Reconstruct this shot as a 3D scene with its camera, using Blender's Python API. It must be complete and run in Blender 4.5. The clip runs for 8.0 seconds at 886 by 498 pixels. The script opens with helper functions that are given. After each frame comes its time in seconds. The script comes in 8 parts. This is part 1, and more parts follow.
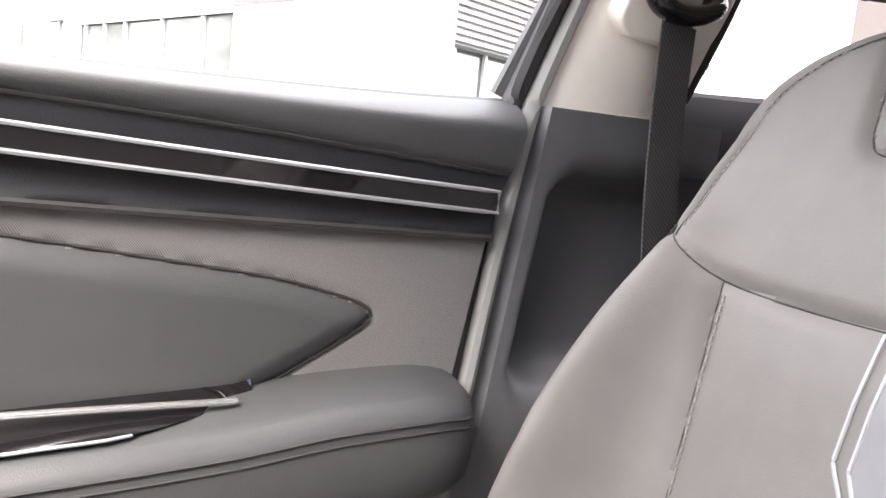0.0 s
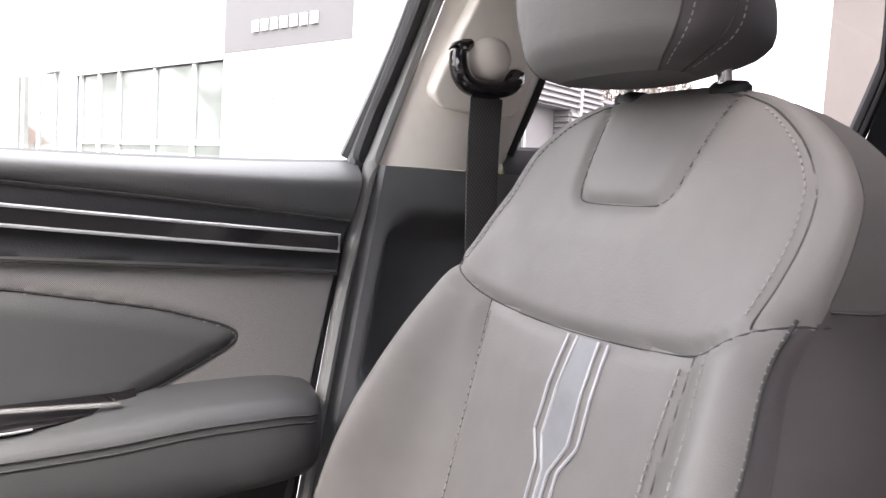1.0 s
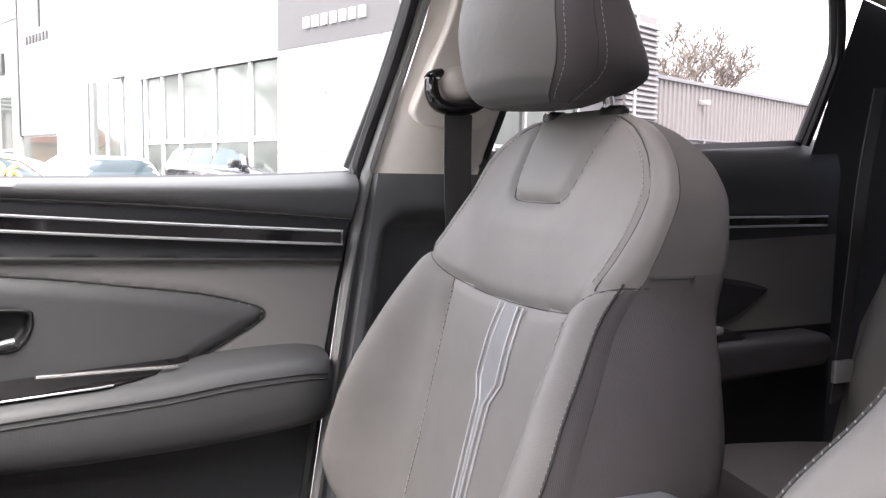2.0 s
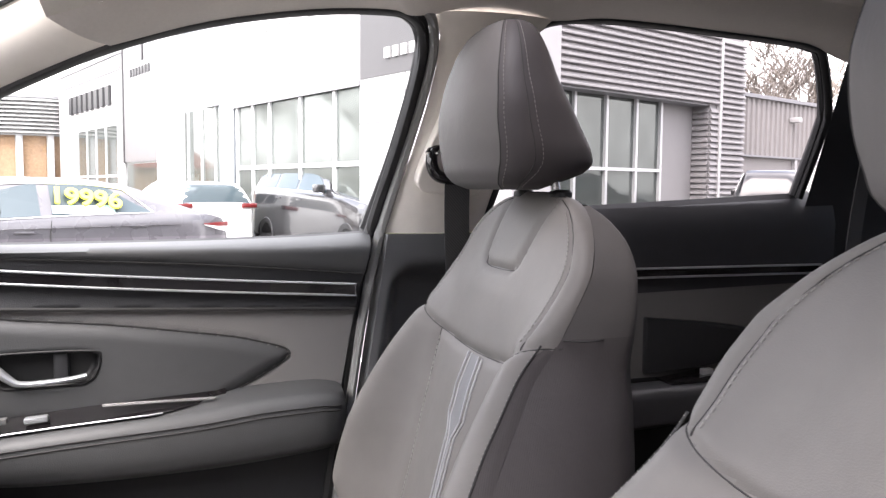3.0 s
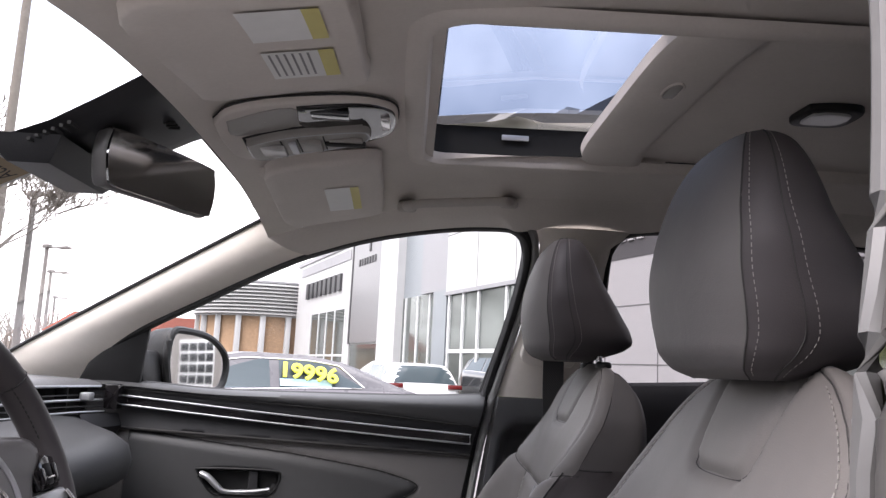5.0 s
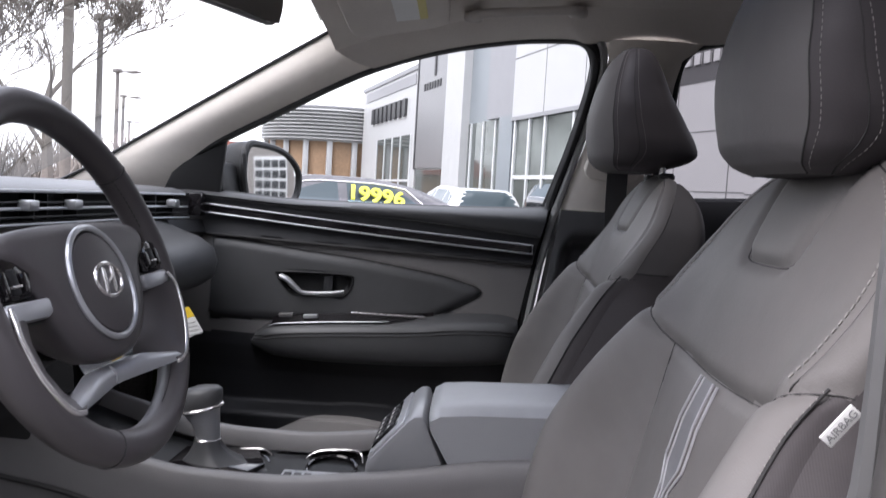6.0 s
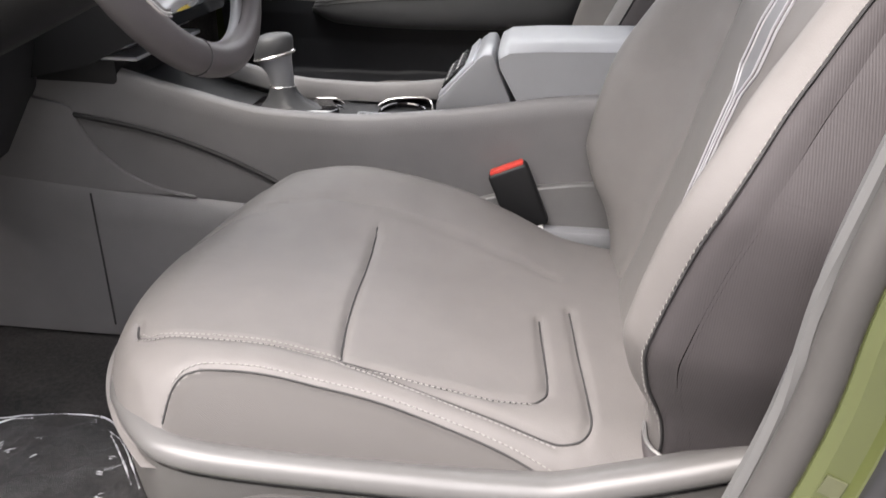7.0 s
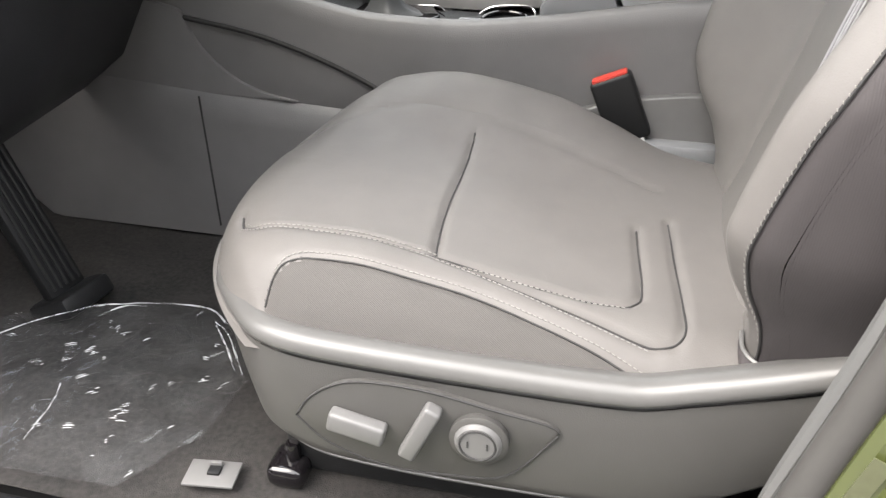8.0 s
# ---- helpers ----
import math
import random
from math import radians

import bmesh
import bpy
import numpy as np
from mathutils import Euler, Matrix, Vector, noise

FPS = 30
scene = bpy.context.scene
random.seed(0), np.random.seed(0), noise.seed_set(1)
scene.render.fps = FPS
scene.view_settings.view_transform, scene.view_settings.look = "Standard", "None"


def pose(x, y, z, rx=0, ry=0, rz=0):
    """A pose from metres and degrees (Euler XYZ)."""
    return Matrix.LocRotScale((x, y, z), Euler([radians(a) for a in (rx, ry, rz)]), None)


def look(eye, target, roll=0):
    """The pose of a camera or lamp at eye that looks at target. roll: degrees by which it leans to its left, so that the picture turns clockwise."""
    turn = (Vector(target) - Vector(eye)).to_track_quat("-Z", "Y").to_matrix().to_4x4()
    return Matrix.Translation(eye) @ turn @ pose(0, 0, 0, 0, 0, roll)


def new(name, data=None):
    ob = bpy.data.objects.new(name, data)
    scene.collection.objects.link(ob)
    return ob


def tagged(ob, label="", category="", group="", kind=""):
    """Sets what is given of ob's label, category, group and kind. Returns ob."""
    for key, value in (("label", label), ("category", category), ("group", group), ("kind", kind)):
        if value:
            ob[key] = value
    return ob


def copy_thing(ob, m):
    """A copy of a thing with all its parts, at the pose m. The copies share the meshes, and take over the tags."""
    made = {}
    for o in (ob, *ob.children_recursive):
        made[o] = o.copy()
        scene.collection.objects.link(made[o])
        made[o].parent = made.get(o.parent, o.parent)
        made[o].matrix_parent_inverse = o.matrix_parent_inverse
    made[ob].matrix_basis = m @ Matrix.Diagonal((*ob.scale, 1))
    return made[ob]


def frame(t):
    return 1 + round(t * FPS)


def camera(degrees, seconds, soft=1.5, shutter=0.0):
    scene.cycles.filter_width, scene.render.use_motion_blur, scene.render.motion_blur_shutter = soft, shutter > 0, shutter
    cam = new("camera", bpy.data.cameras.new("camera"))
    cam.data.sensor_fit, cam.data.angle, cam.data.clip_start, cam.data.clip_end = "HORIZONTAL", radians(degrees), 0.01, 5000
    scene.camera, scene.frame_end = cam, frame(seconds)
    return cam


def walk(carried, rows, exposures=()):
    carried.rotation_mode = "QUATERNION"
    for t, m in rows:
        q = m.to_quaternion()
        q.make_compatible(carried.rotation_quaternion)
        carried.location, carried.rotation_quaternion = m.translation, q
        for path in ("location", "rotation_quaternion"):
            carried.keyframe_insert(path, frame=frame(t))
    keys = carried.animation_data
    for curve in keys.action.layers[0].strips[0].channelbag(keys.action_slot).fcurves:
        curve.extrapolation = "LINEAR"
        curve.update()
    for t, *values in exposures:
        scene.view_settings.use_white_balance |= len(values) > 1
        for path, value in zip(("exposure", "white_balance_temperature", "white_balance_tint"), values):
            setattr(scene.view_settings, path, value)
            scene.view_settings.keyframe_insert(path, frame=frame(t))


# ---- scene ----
# world: x to the car's rear, y to the passenger side, z up; the asphalt lies at z = GROUND
GROUND = -0.17
cam = camera(58.4, 8.0, soft=1.35, shutter=0.12)
PATH = [
    (0, (-0.042, 0.055, 1.041), (0.906, 1.8, 0.806), 5.3),
    (0.5, (-0.003, -0.056, 1.051), (0.946, 1.697, 0.894), 5.2),
    (1, (0.022, -0.197, 1.072), (0.964, 1.561, 0.923), 3.4),
    (1.2, (0.04, -0.267, 1.079), (0.959, 1.502, 0.921), 3.1),
    (2.3, (0.014, -0.498, 1.118), (0.748, 1.353, 0.926), 0.3),
    (2.5, (0.029, -0.531, 1.134), (0.708, 1.341, 0.953), 0.2),
    (3, (0.085, -0.673, 1.177), (0.687, 1.228, 1.028), 0.5),
    (3.5, (0.123, -0.847, 1.165), (0.629, 1.085, 1.063), 2.0),
    (4, (0.168, -0.983, 1.128), (0.502, 0.989, 1.137), 2.8),
    (4.5, (0.198, -1.076, 1.137), (0.386, 0.902, 1.361), 2.5),
    (4.7, (0.207, -1.099, 1.149), (0.338, 0.872, 1.462), 2.5),
    (5.8, (0.216, -1.145, 1.13), (0.177, 0.854, 1.161), 3.4),
    (6, (0.213, -1.155, 1.117), (0.143, 0.839, 0.98), 3.4),
    (6.5, (0.212, -1.168, 1.081), (0.082, 0.755, 0.547), 2.7),
    (7, (0.204, -1.19, 1.029), (0.036, 0.614, 0.182), 1.6),
    (7.5, (0.192, -1.217, 0.98), (-0.018, 0.5, -0.024), 0.6),
    (8, (0.202, -1.206, 1.0), (-0.177, 0.483, -0.002), 0.4),
]
walk(cam, [(t, look(eye, target, roll)) for t, eye, target, roll in PATH],
     [(0, 3.36, 7100, 18), (1.0, 3.12, 7000, 18), (2.5, 2.87, 6900, 18), (3.0, 2.74, 6900, 18), (3.5, 2.52, 6900, 18), (4.0, 2.34, 6900, 20), (4.7, 1.94, 6850, 20), (5.8, 1.33, 6400, 18), (6.1, 1.46, 6400, 18), (6.5, 2.22, 6850, 20), (7.0, 2.17, 7000, 15), (8.0, 2.28, 7000, 10)])

# ---------------------------------------------------------------- daylight
world = bpy.data.worlds.new("sky")
scene.world = world
world.use_nodes = True
wn = world.node_tree.nodes
wn.clear()
w_out = wn.new("ShaderNodeOutputWorld")
w_bg = wn.new("ShaderNodeBackground")
w_sky = wn.new("ShaderNodeTexSky")
w_sky.sky_type = 'NISHITA'
w_sky.sun_disc = False
w_sky.sun_elevation = radians(53)
w_sky.sun_rotation = radians(232)
w_sky.dust_density = 2.0
# broken bright cloud over the blue
w_co = wn.new("ShaderNodeTexCoord")
w_map = wn.new("ShaderNodeMapping")
w_map.inputs["Scale"].default_value = (1.3, 1.0, 1.2)
w_no = wn.new("ShaderNodeTexNoise")
w_no.inputs["Scale"].default_value = 2.4
w_no.inputs["Detail"].default_value = 4
w_no.inputs["Roughness"].default_value = 0.5
w_ramp = wn.new("ShaderNodeValToRGB")
w_ramp.color_ramp.elements[0].position = 0.34
w_ramp.color_ramp.elements[0].color = (0.12, 0.12, 0.12, 1)
w_ramp.color_ramp.elements[1].position = 0.72
w_mix = wn.new("ShaderNodeMix")
w_mix.data_type = 'RGBA'
# overcast: the cloud is brightest overhead
w_grad = wn.new("ShaderNodeMix")
w_grad.data_type = 'RGBA'
w_grad.inputs["A"].default_value = (6.0, 6.1, 6.35, 1)
w_grad.inputs["B"].default_value = (24.0, 24.4, 25.3, 1)
w_up = wn.new("ShaderNodeMapRange")
w_up.inputs["From Min"].default_value = 0.0
w_up.inputs["From Max"].default_value = 0.9
wl = world.node_tree.links
wl.new(w_co.outputs["Generated"], w_map.inputs["Vector"])
wl.new(w_map.outputs["Vector"], w_no.inputs["Vector"])
wl.new(w_no.outputs["Fac"], w_ramp.inputs["Fac"])
# the cloud closes up towards the horizon
w_sep = wn.new("ShaderNodeSeparateXYZ")
wl.new(w_sep.outputs["Z"], w_up.inputs["Value"])
wl.new(w_up.outputs["Result"], w_grad.inputs["Factor"])
wl.new(w_grad.outputs["Result"], w_mix.inputs["B"])
w_low = wn.new("ShaderNodeMapRange")
w_low.interpolation_type = 'SMOOTHSTEP'
w_low.inputs["From Min"].default_value = 0.36
w_low.inputs["From Max"].default_value = 0.20
w_max = wn.new("ShaderNodeMath")
w_max.operation = 'MAXIMUM'
wl.new(w_co.outputs["Generated"], w_sep.inputs["Vector"])
wl.new(w_sep.outputs["Z"], w_low.inputs["Value"])
wl.new(w_low.outputs["Result"], w_max.inputs[0])
wl.new(w_ramp.outputs["Color"], w_max.inputs[1])
wl.new(w_max.outputs[0], w_mix.inputs["Factor"])
wl.new(w_sky.outputs["Color"], w_mix.inputs["A"])
wl.new(w_mix.outputs["Result"], w_bg.inputs["Color"])
wl.new(w_bg.outputs["Background"], w_out.inputs["Surface"])
w_bg.inputs["Strength"].default_value = 0.15

sun_data = bpy.data.lights.new("sun", 'SUN')
sun_data.energy = 0.9
sun_data.angle = radians(40)
sun_data.color = (1.0, 0.975, 0.95)
sun = new("sun", sun_data)
sun.matrix_world = look((0, 0, 30), (18, 14, 0))

# ---------------------------------------------------------------- materials
def material(name, colour, rough=0.5, metal=0.0, vary=0.12, scale=60.0, bump=0.0, bump_scale=400.0, coat=0.0, stain=0.0, spec=0.5, per_object=0.0):
    """A surface with grain at one scale, blotches at a larger one, and fine relief."""
    m = bpy.data.materials.new(name)
    m.use_nodes = True
    n, l = m.node_tree.nodes, m.node_tree.links
    b = n["Principled BSDF"]
    b.inputs["Metallic"].default_value = metal
    b.inputs["Coat Weight"].default_value = coat
    b.inputs["Coat Roughness"].default_value = 0.05
    b.inputs["Specular IOR Level"].default_value = spec
    co = n.new("ShaderNodeTexCoord")
    fine = n.new("ShaderNodeTexNoise")
    fine.inputs["Scale"].default_value = scale
    fine.inputs["Detail"].default_value = 5
    big = n.new("ShaderNodeTexNoise")
    big.inputs["Scale"].default_value = scale / 14
    big.inputs["Detail"].default_value = 3
    for t in (fine, big):
        l.new(co.outputs["Object"], t.inputs["Vector"])
    add = n.new("ShaderNodeMath")
    add.operation = 'ADD'
    l.new(fine.outputs["Fac"], add.inputs[0])
    l.new(big.outputs["Fac"], add.inputs[1])
    ramp = n.new("ShaderNodeMapRange")
    ramp.inputs["From Min"].default_value = 0.6
    ramp.inputs["From Max"].default_value = 1.4
    ramp.inputs["To Min"].default_value = 1 - vary - stain
    ramp.inputs["To Max"].default_value = 1 + vary
    l.new(add.outputs[0], ramp.inputs["Value"])
    hsv = n.new("ShaderNodeHueSaturation")
    hsv.inputs["Color"].default_value = (*colour, 1)
    last = ramp.outputs["Result"]
    if per_object:
        info = n.new("ShaderNodeObjectInfo")
        pr = n.new("ShaderNodeMapRange")
        pr.inputs["To Min"].default_value = 1 - per_object
        pr.inputs["To Max"].default_value = 1 + per_object
        l.new(info.outputs["Random"], pr.inputs["Value"])
        mul = n.new("ShaderNodeMath")
        mul.operation = 'MULTIPLY'
        l.new(last, mul.inputs[0])
        l.new(pr.outputs["Result"], mul.inputs[1])
        last = mul.outputs[0]
    l.new(last, hsv.inputs["Value"])
    l.new(hsv.outputs["Color"], b.inputs["Base Color"])
    rr = n.new("ShaderNodeMapRange")
    rr.inputs["To Min"].default_value = max(0.0, rough - 0.08)
    rr.inputs["To Max"].default_value = min(1.0, rough + 0.08)
    l.new(big.outputs["Fac"], rr.inputs["Value"])
    l.new(rr.outputs["Result"], b.inputs["Roughness"])
    if bump:
        g = n.new("ShaderNodeTexVoronoi")
        g.inputs["Scale"].default_value = bump_scale
        l.new(co.outputs["Object"], g.inputs["Vector"])
        bp = n.new("ShaderNodeBump")
        bp.inputs["Strength"].default_value = bump
        bp.inputs["Distance"].default_value = 0.4 / bump_scale
        l.new(g.outputs["Distance"], bp.inputs["Height"])
        l.new(bp.outputs["Normal"], b.inputs["Normal"])
    return m


def woven(name, dark, light, count=900.0, rough=0.85):
    """A fabric with a fine twill of two threads."""
    m = material(name, light, rough)
    n, l = m.node_tree.nodes, m.node_tree.links
    b = n["Principled BSDF"]
    co = n.new("ShaderNodeTexCoord")
    w = n.new("ShaderNodeTexWave")
    w.bands_direction = 'DIAGONAL'
    w.inputs["Scale"].default_value = count / 6.3
    l.new(co.outputs["Object"], w.inputs["Vector"])
    mx = n.new("ShaderNodeMix")
    mx.data_type = 'RGBA'
    mx.inputs["A"].default_value = (*dark, 1)
    mx.inputs["B"].default_value = (*light, 1)
    l.new(w.outputs["Fac"], mx.inputs["Factor"])
    l.new(mx.outputs["Result"], b.inputs["Base Color"])
    bp = n.new("ShaderNodeBump")
    bp.inputs["Strength"].default_value = 0.4
    bp.inputs["Distance"].default_value = 0.0006
    l.new(w.outputs["Fac"], bp.inputs["Height"])
    l.new(bp.outputs["Normal"], b.inputs["Normal"])
    return m


def glass(name, colour=(1, 1, 1), rough=0.0, ior=1.45, haze=0.0):
    m = bpy.data.materials.new(name)
    m.use_nodes = True
    n, l = m.node_tree.nodes, m.node_tree.links
    n.clear()
    out = n.new("ShaderNodeOutputMaterial")
    tr = n.new("ShaderNodeBsdfTransparent")
    tr.inputs["Color"].default_value = (*colour, 1)
    gl = n.new("ShaderNodeBsdfGlossy")
    gl.inputs["Roughness"].default_value = rough
    # the same reflection from both faces: weak head on, strong at a grazing angle
    fr = n.new("ShaderNodeLayerWeight")
    fr.inputs["Blend"].default_value = 0.5
    pw = n.new("ShaderNodeMath")
    pw.operation = 'POWER'
    pw.inputs[1].default_value = 5.0
    l.new(fr.outputs["Facing"], pw.inputs[0])
    f0 = ((ior - 1) / (ior + 1)) ** 2
    mr = n.new("ShaderNodeMapRange")
    mr.inputs["To Min"].default_value = f0
    l.new(pw.outputs[0], mr.inputs["Value"])
    mx = n.new("ShaderNodeMixShader")
    l.new(mr.outputs["Result"], mx.inputs["Fac"])
    l.new(tr.outputs["BSDF"], mx.inputs[1])
    l.new(gl.outputs["BSDF"], mx.inputs[2])
    last = mx.outputs["Shader"]
    if haze:
        df = n.new("ShaderNodeBsdfDiffuse")
        df.inputs["Color"].default_value = (0.75, 0.76, 0.78, 1)
        hz = n.new("ShaderNodeMixShader")
        co = n.new("ShaderNodeTexCoord")
        no = n.new("ShaderNodeTexNoise")
        no.inputs["Scale"].default_value = 22
        no.inputs["Detail"].default_value = 6
        no.inputs["Roughness"].default_value = 0.7
        l.new(co.outputs["Object"], no.inputs["Vector"])
        rp = n.new("ShaderNodeMapRange")
        rp.inputs["From Min"].default_value = 0.35
        rp.inputs["From Max"].default_value = 0.75
        rp.inputs["To Min"].default_value = haze * 0.4
        rp.inputs["To Max"].default_value = haze * 2.2
        l.new(no.outputs["Fac"], rp.inputs["Value"])
        l.new(rp.outputs["Result"], hz.inputs["Fac"])
        l.new(last, hz.inputs[1])
        l.new(df.outputs["BSDF"], hz.inputs[2])
        last = hz.outputs["Shader"]
    l.new(last, out.inputs["Surface"])
    return m


LEATHER = material("grey_leather", (0.140, 0.132, 0.126), 0.54, spec=0.32, vary=0.07, scale=30, bump=0.22, bump_scale=750)
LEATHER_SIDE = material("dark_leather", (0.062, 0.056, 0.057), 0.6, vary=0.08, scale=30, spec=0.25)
# darker copy of the grey leather, standing in for shade on the upper flanks
LEATHER_SHADED = material("grey_leather_shaded", (0.078, 0.073, 0.072), 0.58, spec=0.28, vary=0.07, scale=30, bump=0.22, bump_scale=750)
# fine upright ribs on the side covers
_n, _l = LEATHER_SIDE.node_tree.nodes, LEATHER_SIDE.node_tree.links
_co, _w, _bp = _n.new("ShaderNodeTexCoord"), _n.new("ShaderNodeTexWave"), _n.new("ShaderNodeBump")
_w.bands_direction = 'X'
_w.inputs["Scale"].default_value = 170
_bp.inputs["Strength"].default_value = 0.2
_bp.inputs["Distance"].default_value = 0.0005
_l.new(_co.outputs["Object"], _w.inputs["Vector"])
_l.new(_w.outputs["Fac"], _bp.inputs["Height"])
_l.new(_bp.outputs["Normal"], _n["Principled BSDF"].inputs["Normal"])


def creased(m, scale, strength, deep):
    """Lays soft broad wrinkles over a surface's fine grain."""
    n, l = m.node_tree.nodes, m.node_tree.links
    b = n["Principled BSDF"]
    co, no, bp = n.new("ShaderNodeTexCoord"), n.new("ShaderNodeTexNoise"), n.new("ShaderNodeBump")
    no.inputs["Scale"].default_value = scale
    no.inputs["Detail"].default_value = 4
    no.inputs["Roughness"].default_value = 0.55
    no.inputs["Distortion"].default_value = 0.8
    bp.inputs["Strength"].default_value = strength
    bp.inputs["Distance"].default_value = deep
    l.new(co.outputs["Object"], no.inputs["Vector"])
    l.new(no.outputs["Fac"], bp.inputs["Height"])
    if b.inputs["Normal"].links:
        l.new(b.inputs["Normal"].links[0].from_socket, bp.inputs["Normal"])
    l.new(bp.outputs["Normal"], b.inputs["Normal"])


creased(LEATHER, 30, 0.14, 0.003)
creased(LEATHER_SIDE, 34, 0.2, 0.003)
RIBFABRIC = woven("ribbed_bolster_fabric", (0.062, 0.058, 0.055), (0.096, 0.090, 0.085), 1500)
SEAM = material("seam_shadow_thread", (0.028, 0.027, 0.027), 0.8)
STITCH = material("pale_thread", (0.235, 0.225, 0.213), 0.7)
PIPING = material("silver_grey_piping", (0.35, 0.35, 0.36), 0.45)
RIBBON = material("pale_grey_insert", (0.160, 0.160, 0.167), 0.5)
SOFT = material("dark_soft_trim", (0.026, 0.0265, 0.029), 0.46, spec=0.35, vary=0.1, scale=25, bump=0.25, bump_scale=600)
PILLARDARK = material("charcoal_pillar_plastic", (0.12, 0.122, 0.127), 0.38, spec=0.5, vary=0.08, scale=25, bump=0.2, bump_scale=700)
SOFT_LIGHT = material("slate_soft_trim", (0.060, 0.061, 0.063), 0.45, spec=0.35, vary=0.08, scale=25, bump=0.2, bump_scale=600)
HARD = material("black_hard_plastic", (0.010, 0.0102, 0.011), 0.5, spec=0.35, vary=0.1, scale=40, bump=0.3, bump_scale=900)
FABRIC = woven("grey_door_fabric", (0.115, 0.110, 0.108), (0.215, 0.208, 0.204), 2000)
GLOSS = material("gloss_black", (0.008, 0.007, 0.008), 0.06, coat=0.3, spec=0.4, vary=0.02)
CHROME = material("satin_chrome", (0.80, 0.78, 0.77), 0.22, 0.85, vary=0.04)
SILVER = material("silver_plastic", (0.46, 0.47, 0.49), 0.33, 0.6, vary=0.05)
GREYMET = material("grey_plastic", (0.13, 0.128, 0.126), 0.42, 0.05, vary=0.06)
BEIGE = material("beige_pillar_trim", (0.80, 0.745, 0.675), 0.62, vary=0.04, scale=60, bump=0.2, bump_scale=700)
LINER = material("beige_headliner", (0.62, 0.575, 0.53), 0.92, vary=0.05, scale=200, bump=0.35, bump_scale=1200)
RUBBER = material("rubber_seal", (0.02, 0.02, 0.021), 0.55, vary=0.1)
BELT = woven("belt_webbing", (0.04, 0.04, 0.042), (0.085, 0.083, 0.082), 700)
CARPET = material("black_carpet", (0.019, 0.017, 0.016), 0.97, vary=0.75, scale=150, bump=0.9, bump_scale=700, stain=0.1)
PAINT = material("moss_green_paint", (0.085, 0.098, 0.032), 0.25, 0.35, vary=0.05, coat=1.0)
GLASS = glass("window_glass", (0.74, 0.765, 0.755))
GLASS_REAR = glass("tinted_rear_glass", (0.40, 0.395, 0.40))
GLASS_ROOF = glass("roof_glass", (0.135, 0.165, 0.215))
FILM = glass("clear_film", (0.90, 0.90, 0.91), 0.08, 1.5, 0.022)
# pale diffuse colour for the highlights on the film's folds and creases
HAZE = glass("white_film_highlight", (0.9, 0.9, 0.9), 0.2, 1.6, 0.30)
BLOCKGREY = material("satin_grey_block", (0.25, 0.254, 0.265), 0.36, 0.25, vary=0.05, scale=30)
REARDARK = material("rear_door_trim", (0.036, 0.036, 0.040), 0.5, vary=0.1, scale=25, bump=0.2, bump_scale=600)
STICKER = material("weathered_sticker", (0.10, 0.105, 0.058), 0.4, vary=0.15, scale=120)
MIRROR = material("mirror_glass", (0.85, 0.87, 0.88), 0.02, 1.0, vary=0.0)
# mirror darkened in colour to give the reflection of a dark cabin
DARKMIRROR = material("mirror_dark_reflection", (0.42, 0.42, 0.42), 0.02, 1.0, vary=0.0)
RED = material("red_button", (0.55, 0.05, 0.035), 0.4, vary=0.05)
WHITE = material("white_print", (0.75, 0.75, 0.73), 0.6, vary=0.04)
YELLOW = material("yellow_print", (0.8, 0.55, 0.03), 0.6, vary=0.04)
BLACK = material("black_print", (0.02, 0.02, 0.02), 0.6)
SEALGREY = material("grey_rubber_lip", (0.24, 0.24, 0.235), 0.45, vary=0.06)
SEALDARK = material("dark_grey_rubber_lip", (0.10, 0.10, 0.098), 0.5, vary=0.06)
BLACKHOLE = material("matt_black", (0.008, 0.008, 0.008), 0.8)
# dash skin lightened to carry the sky's reflection from the windscreen
DASHSHEEN = material("dash_skin_with_sky_sheen", (0.105, 0.107, 0.112), 0.42, spec=0.5, vary=0.08, scale=25, bump=0.25, bump_scale=600)
SCREEN = material("screen_glass", (0.03, 0.035, 0.04), 0.06, spec=0.8, coat=1.0, vary=0.02)
WHEEL = material("dark_wheel_leather", (0.062, 0.056, 0.058), 0.40, spec=0.45, vary=0.06, scale=30, bump=0.2, bump_scale=900)
CONSOLE = material("console_plastic", (0.148, 0.144, 0.144), 0.48, vary=0.08, scale=25, bump=0.3, bump_scale=700)
LIDGREY = material("armrest_leather", (0.27, 0.276, 0.287), 0.42, vary=0.06, scale=25, bump=0.25, bump_scale=650)
GREYPRINT = material("grey_print", (0.25, 0.25, 0.25), 0.7)
YELLOW_PALE = material("pale_yellow_print", (0.62, 0.55, 0.20), 0.6, vary=0.04)
GREYBEIGE = material("grey_beige_plastic", (0.33, 0.315, 0.29), 0.5, vary=0.05)
CLEARLENS = material("clear_lens", (0.5, 0.5, 0.49), 0.15, vary=0.05)
TAN = material("tan_card", (0.42, 0.33, 0.22), 0.7, vary=0.05)
RUBBER2 = material("brown_grey_rubber", (0.060, 0.057, 0.054), 0.5, vary=0.08)
ASPHALT = material("asphalt", (0.13, 0.128, 0.126), 0.9, vary=0.25, scale=8, bump=0.5, bump_scale=60, stain=0.15)
BLOCKERDARK = material("dark_blocker_wall", (0.055, 0.052, 0.05), 0.85, vary=0.15, scale=3)
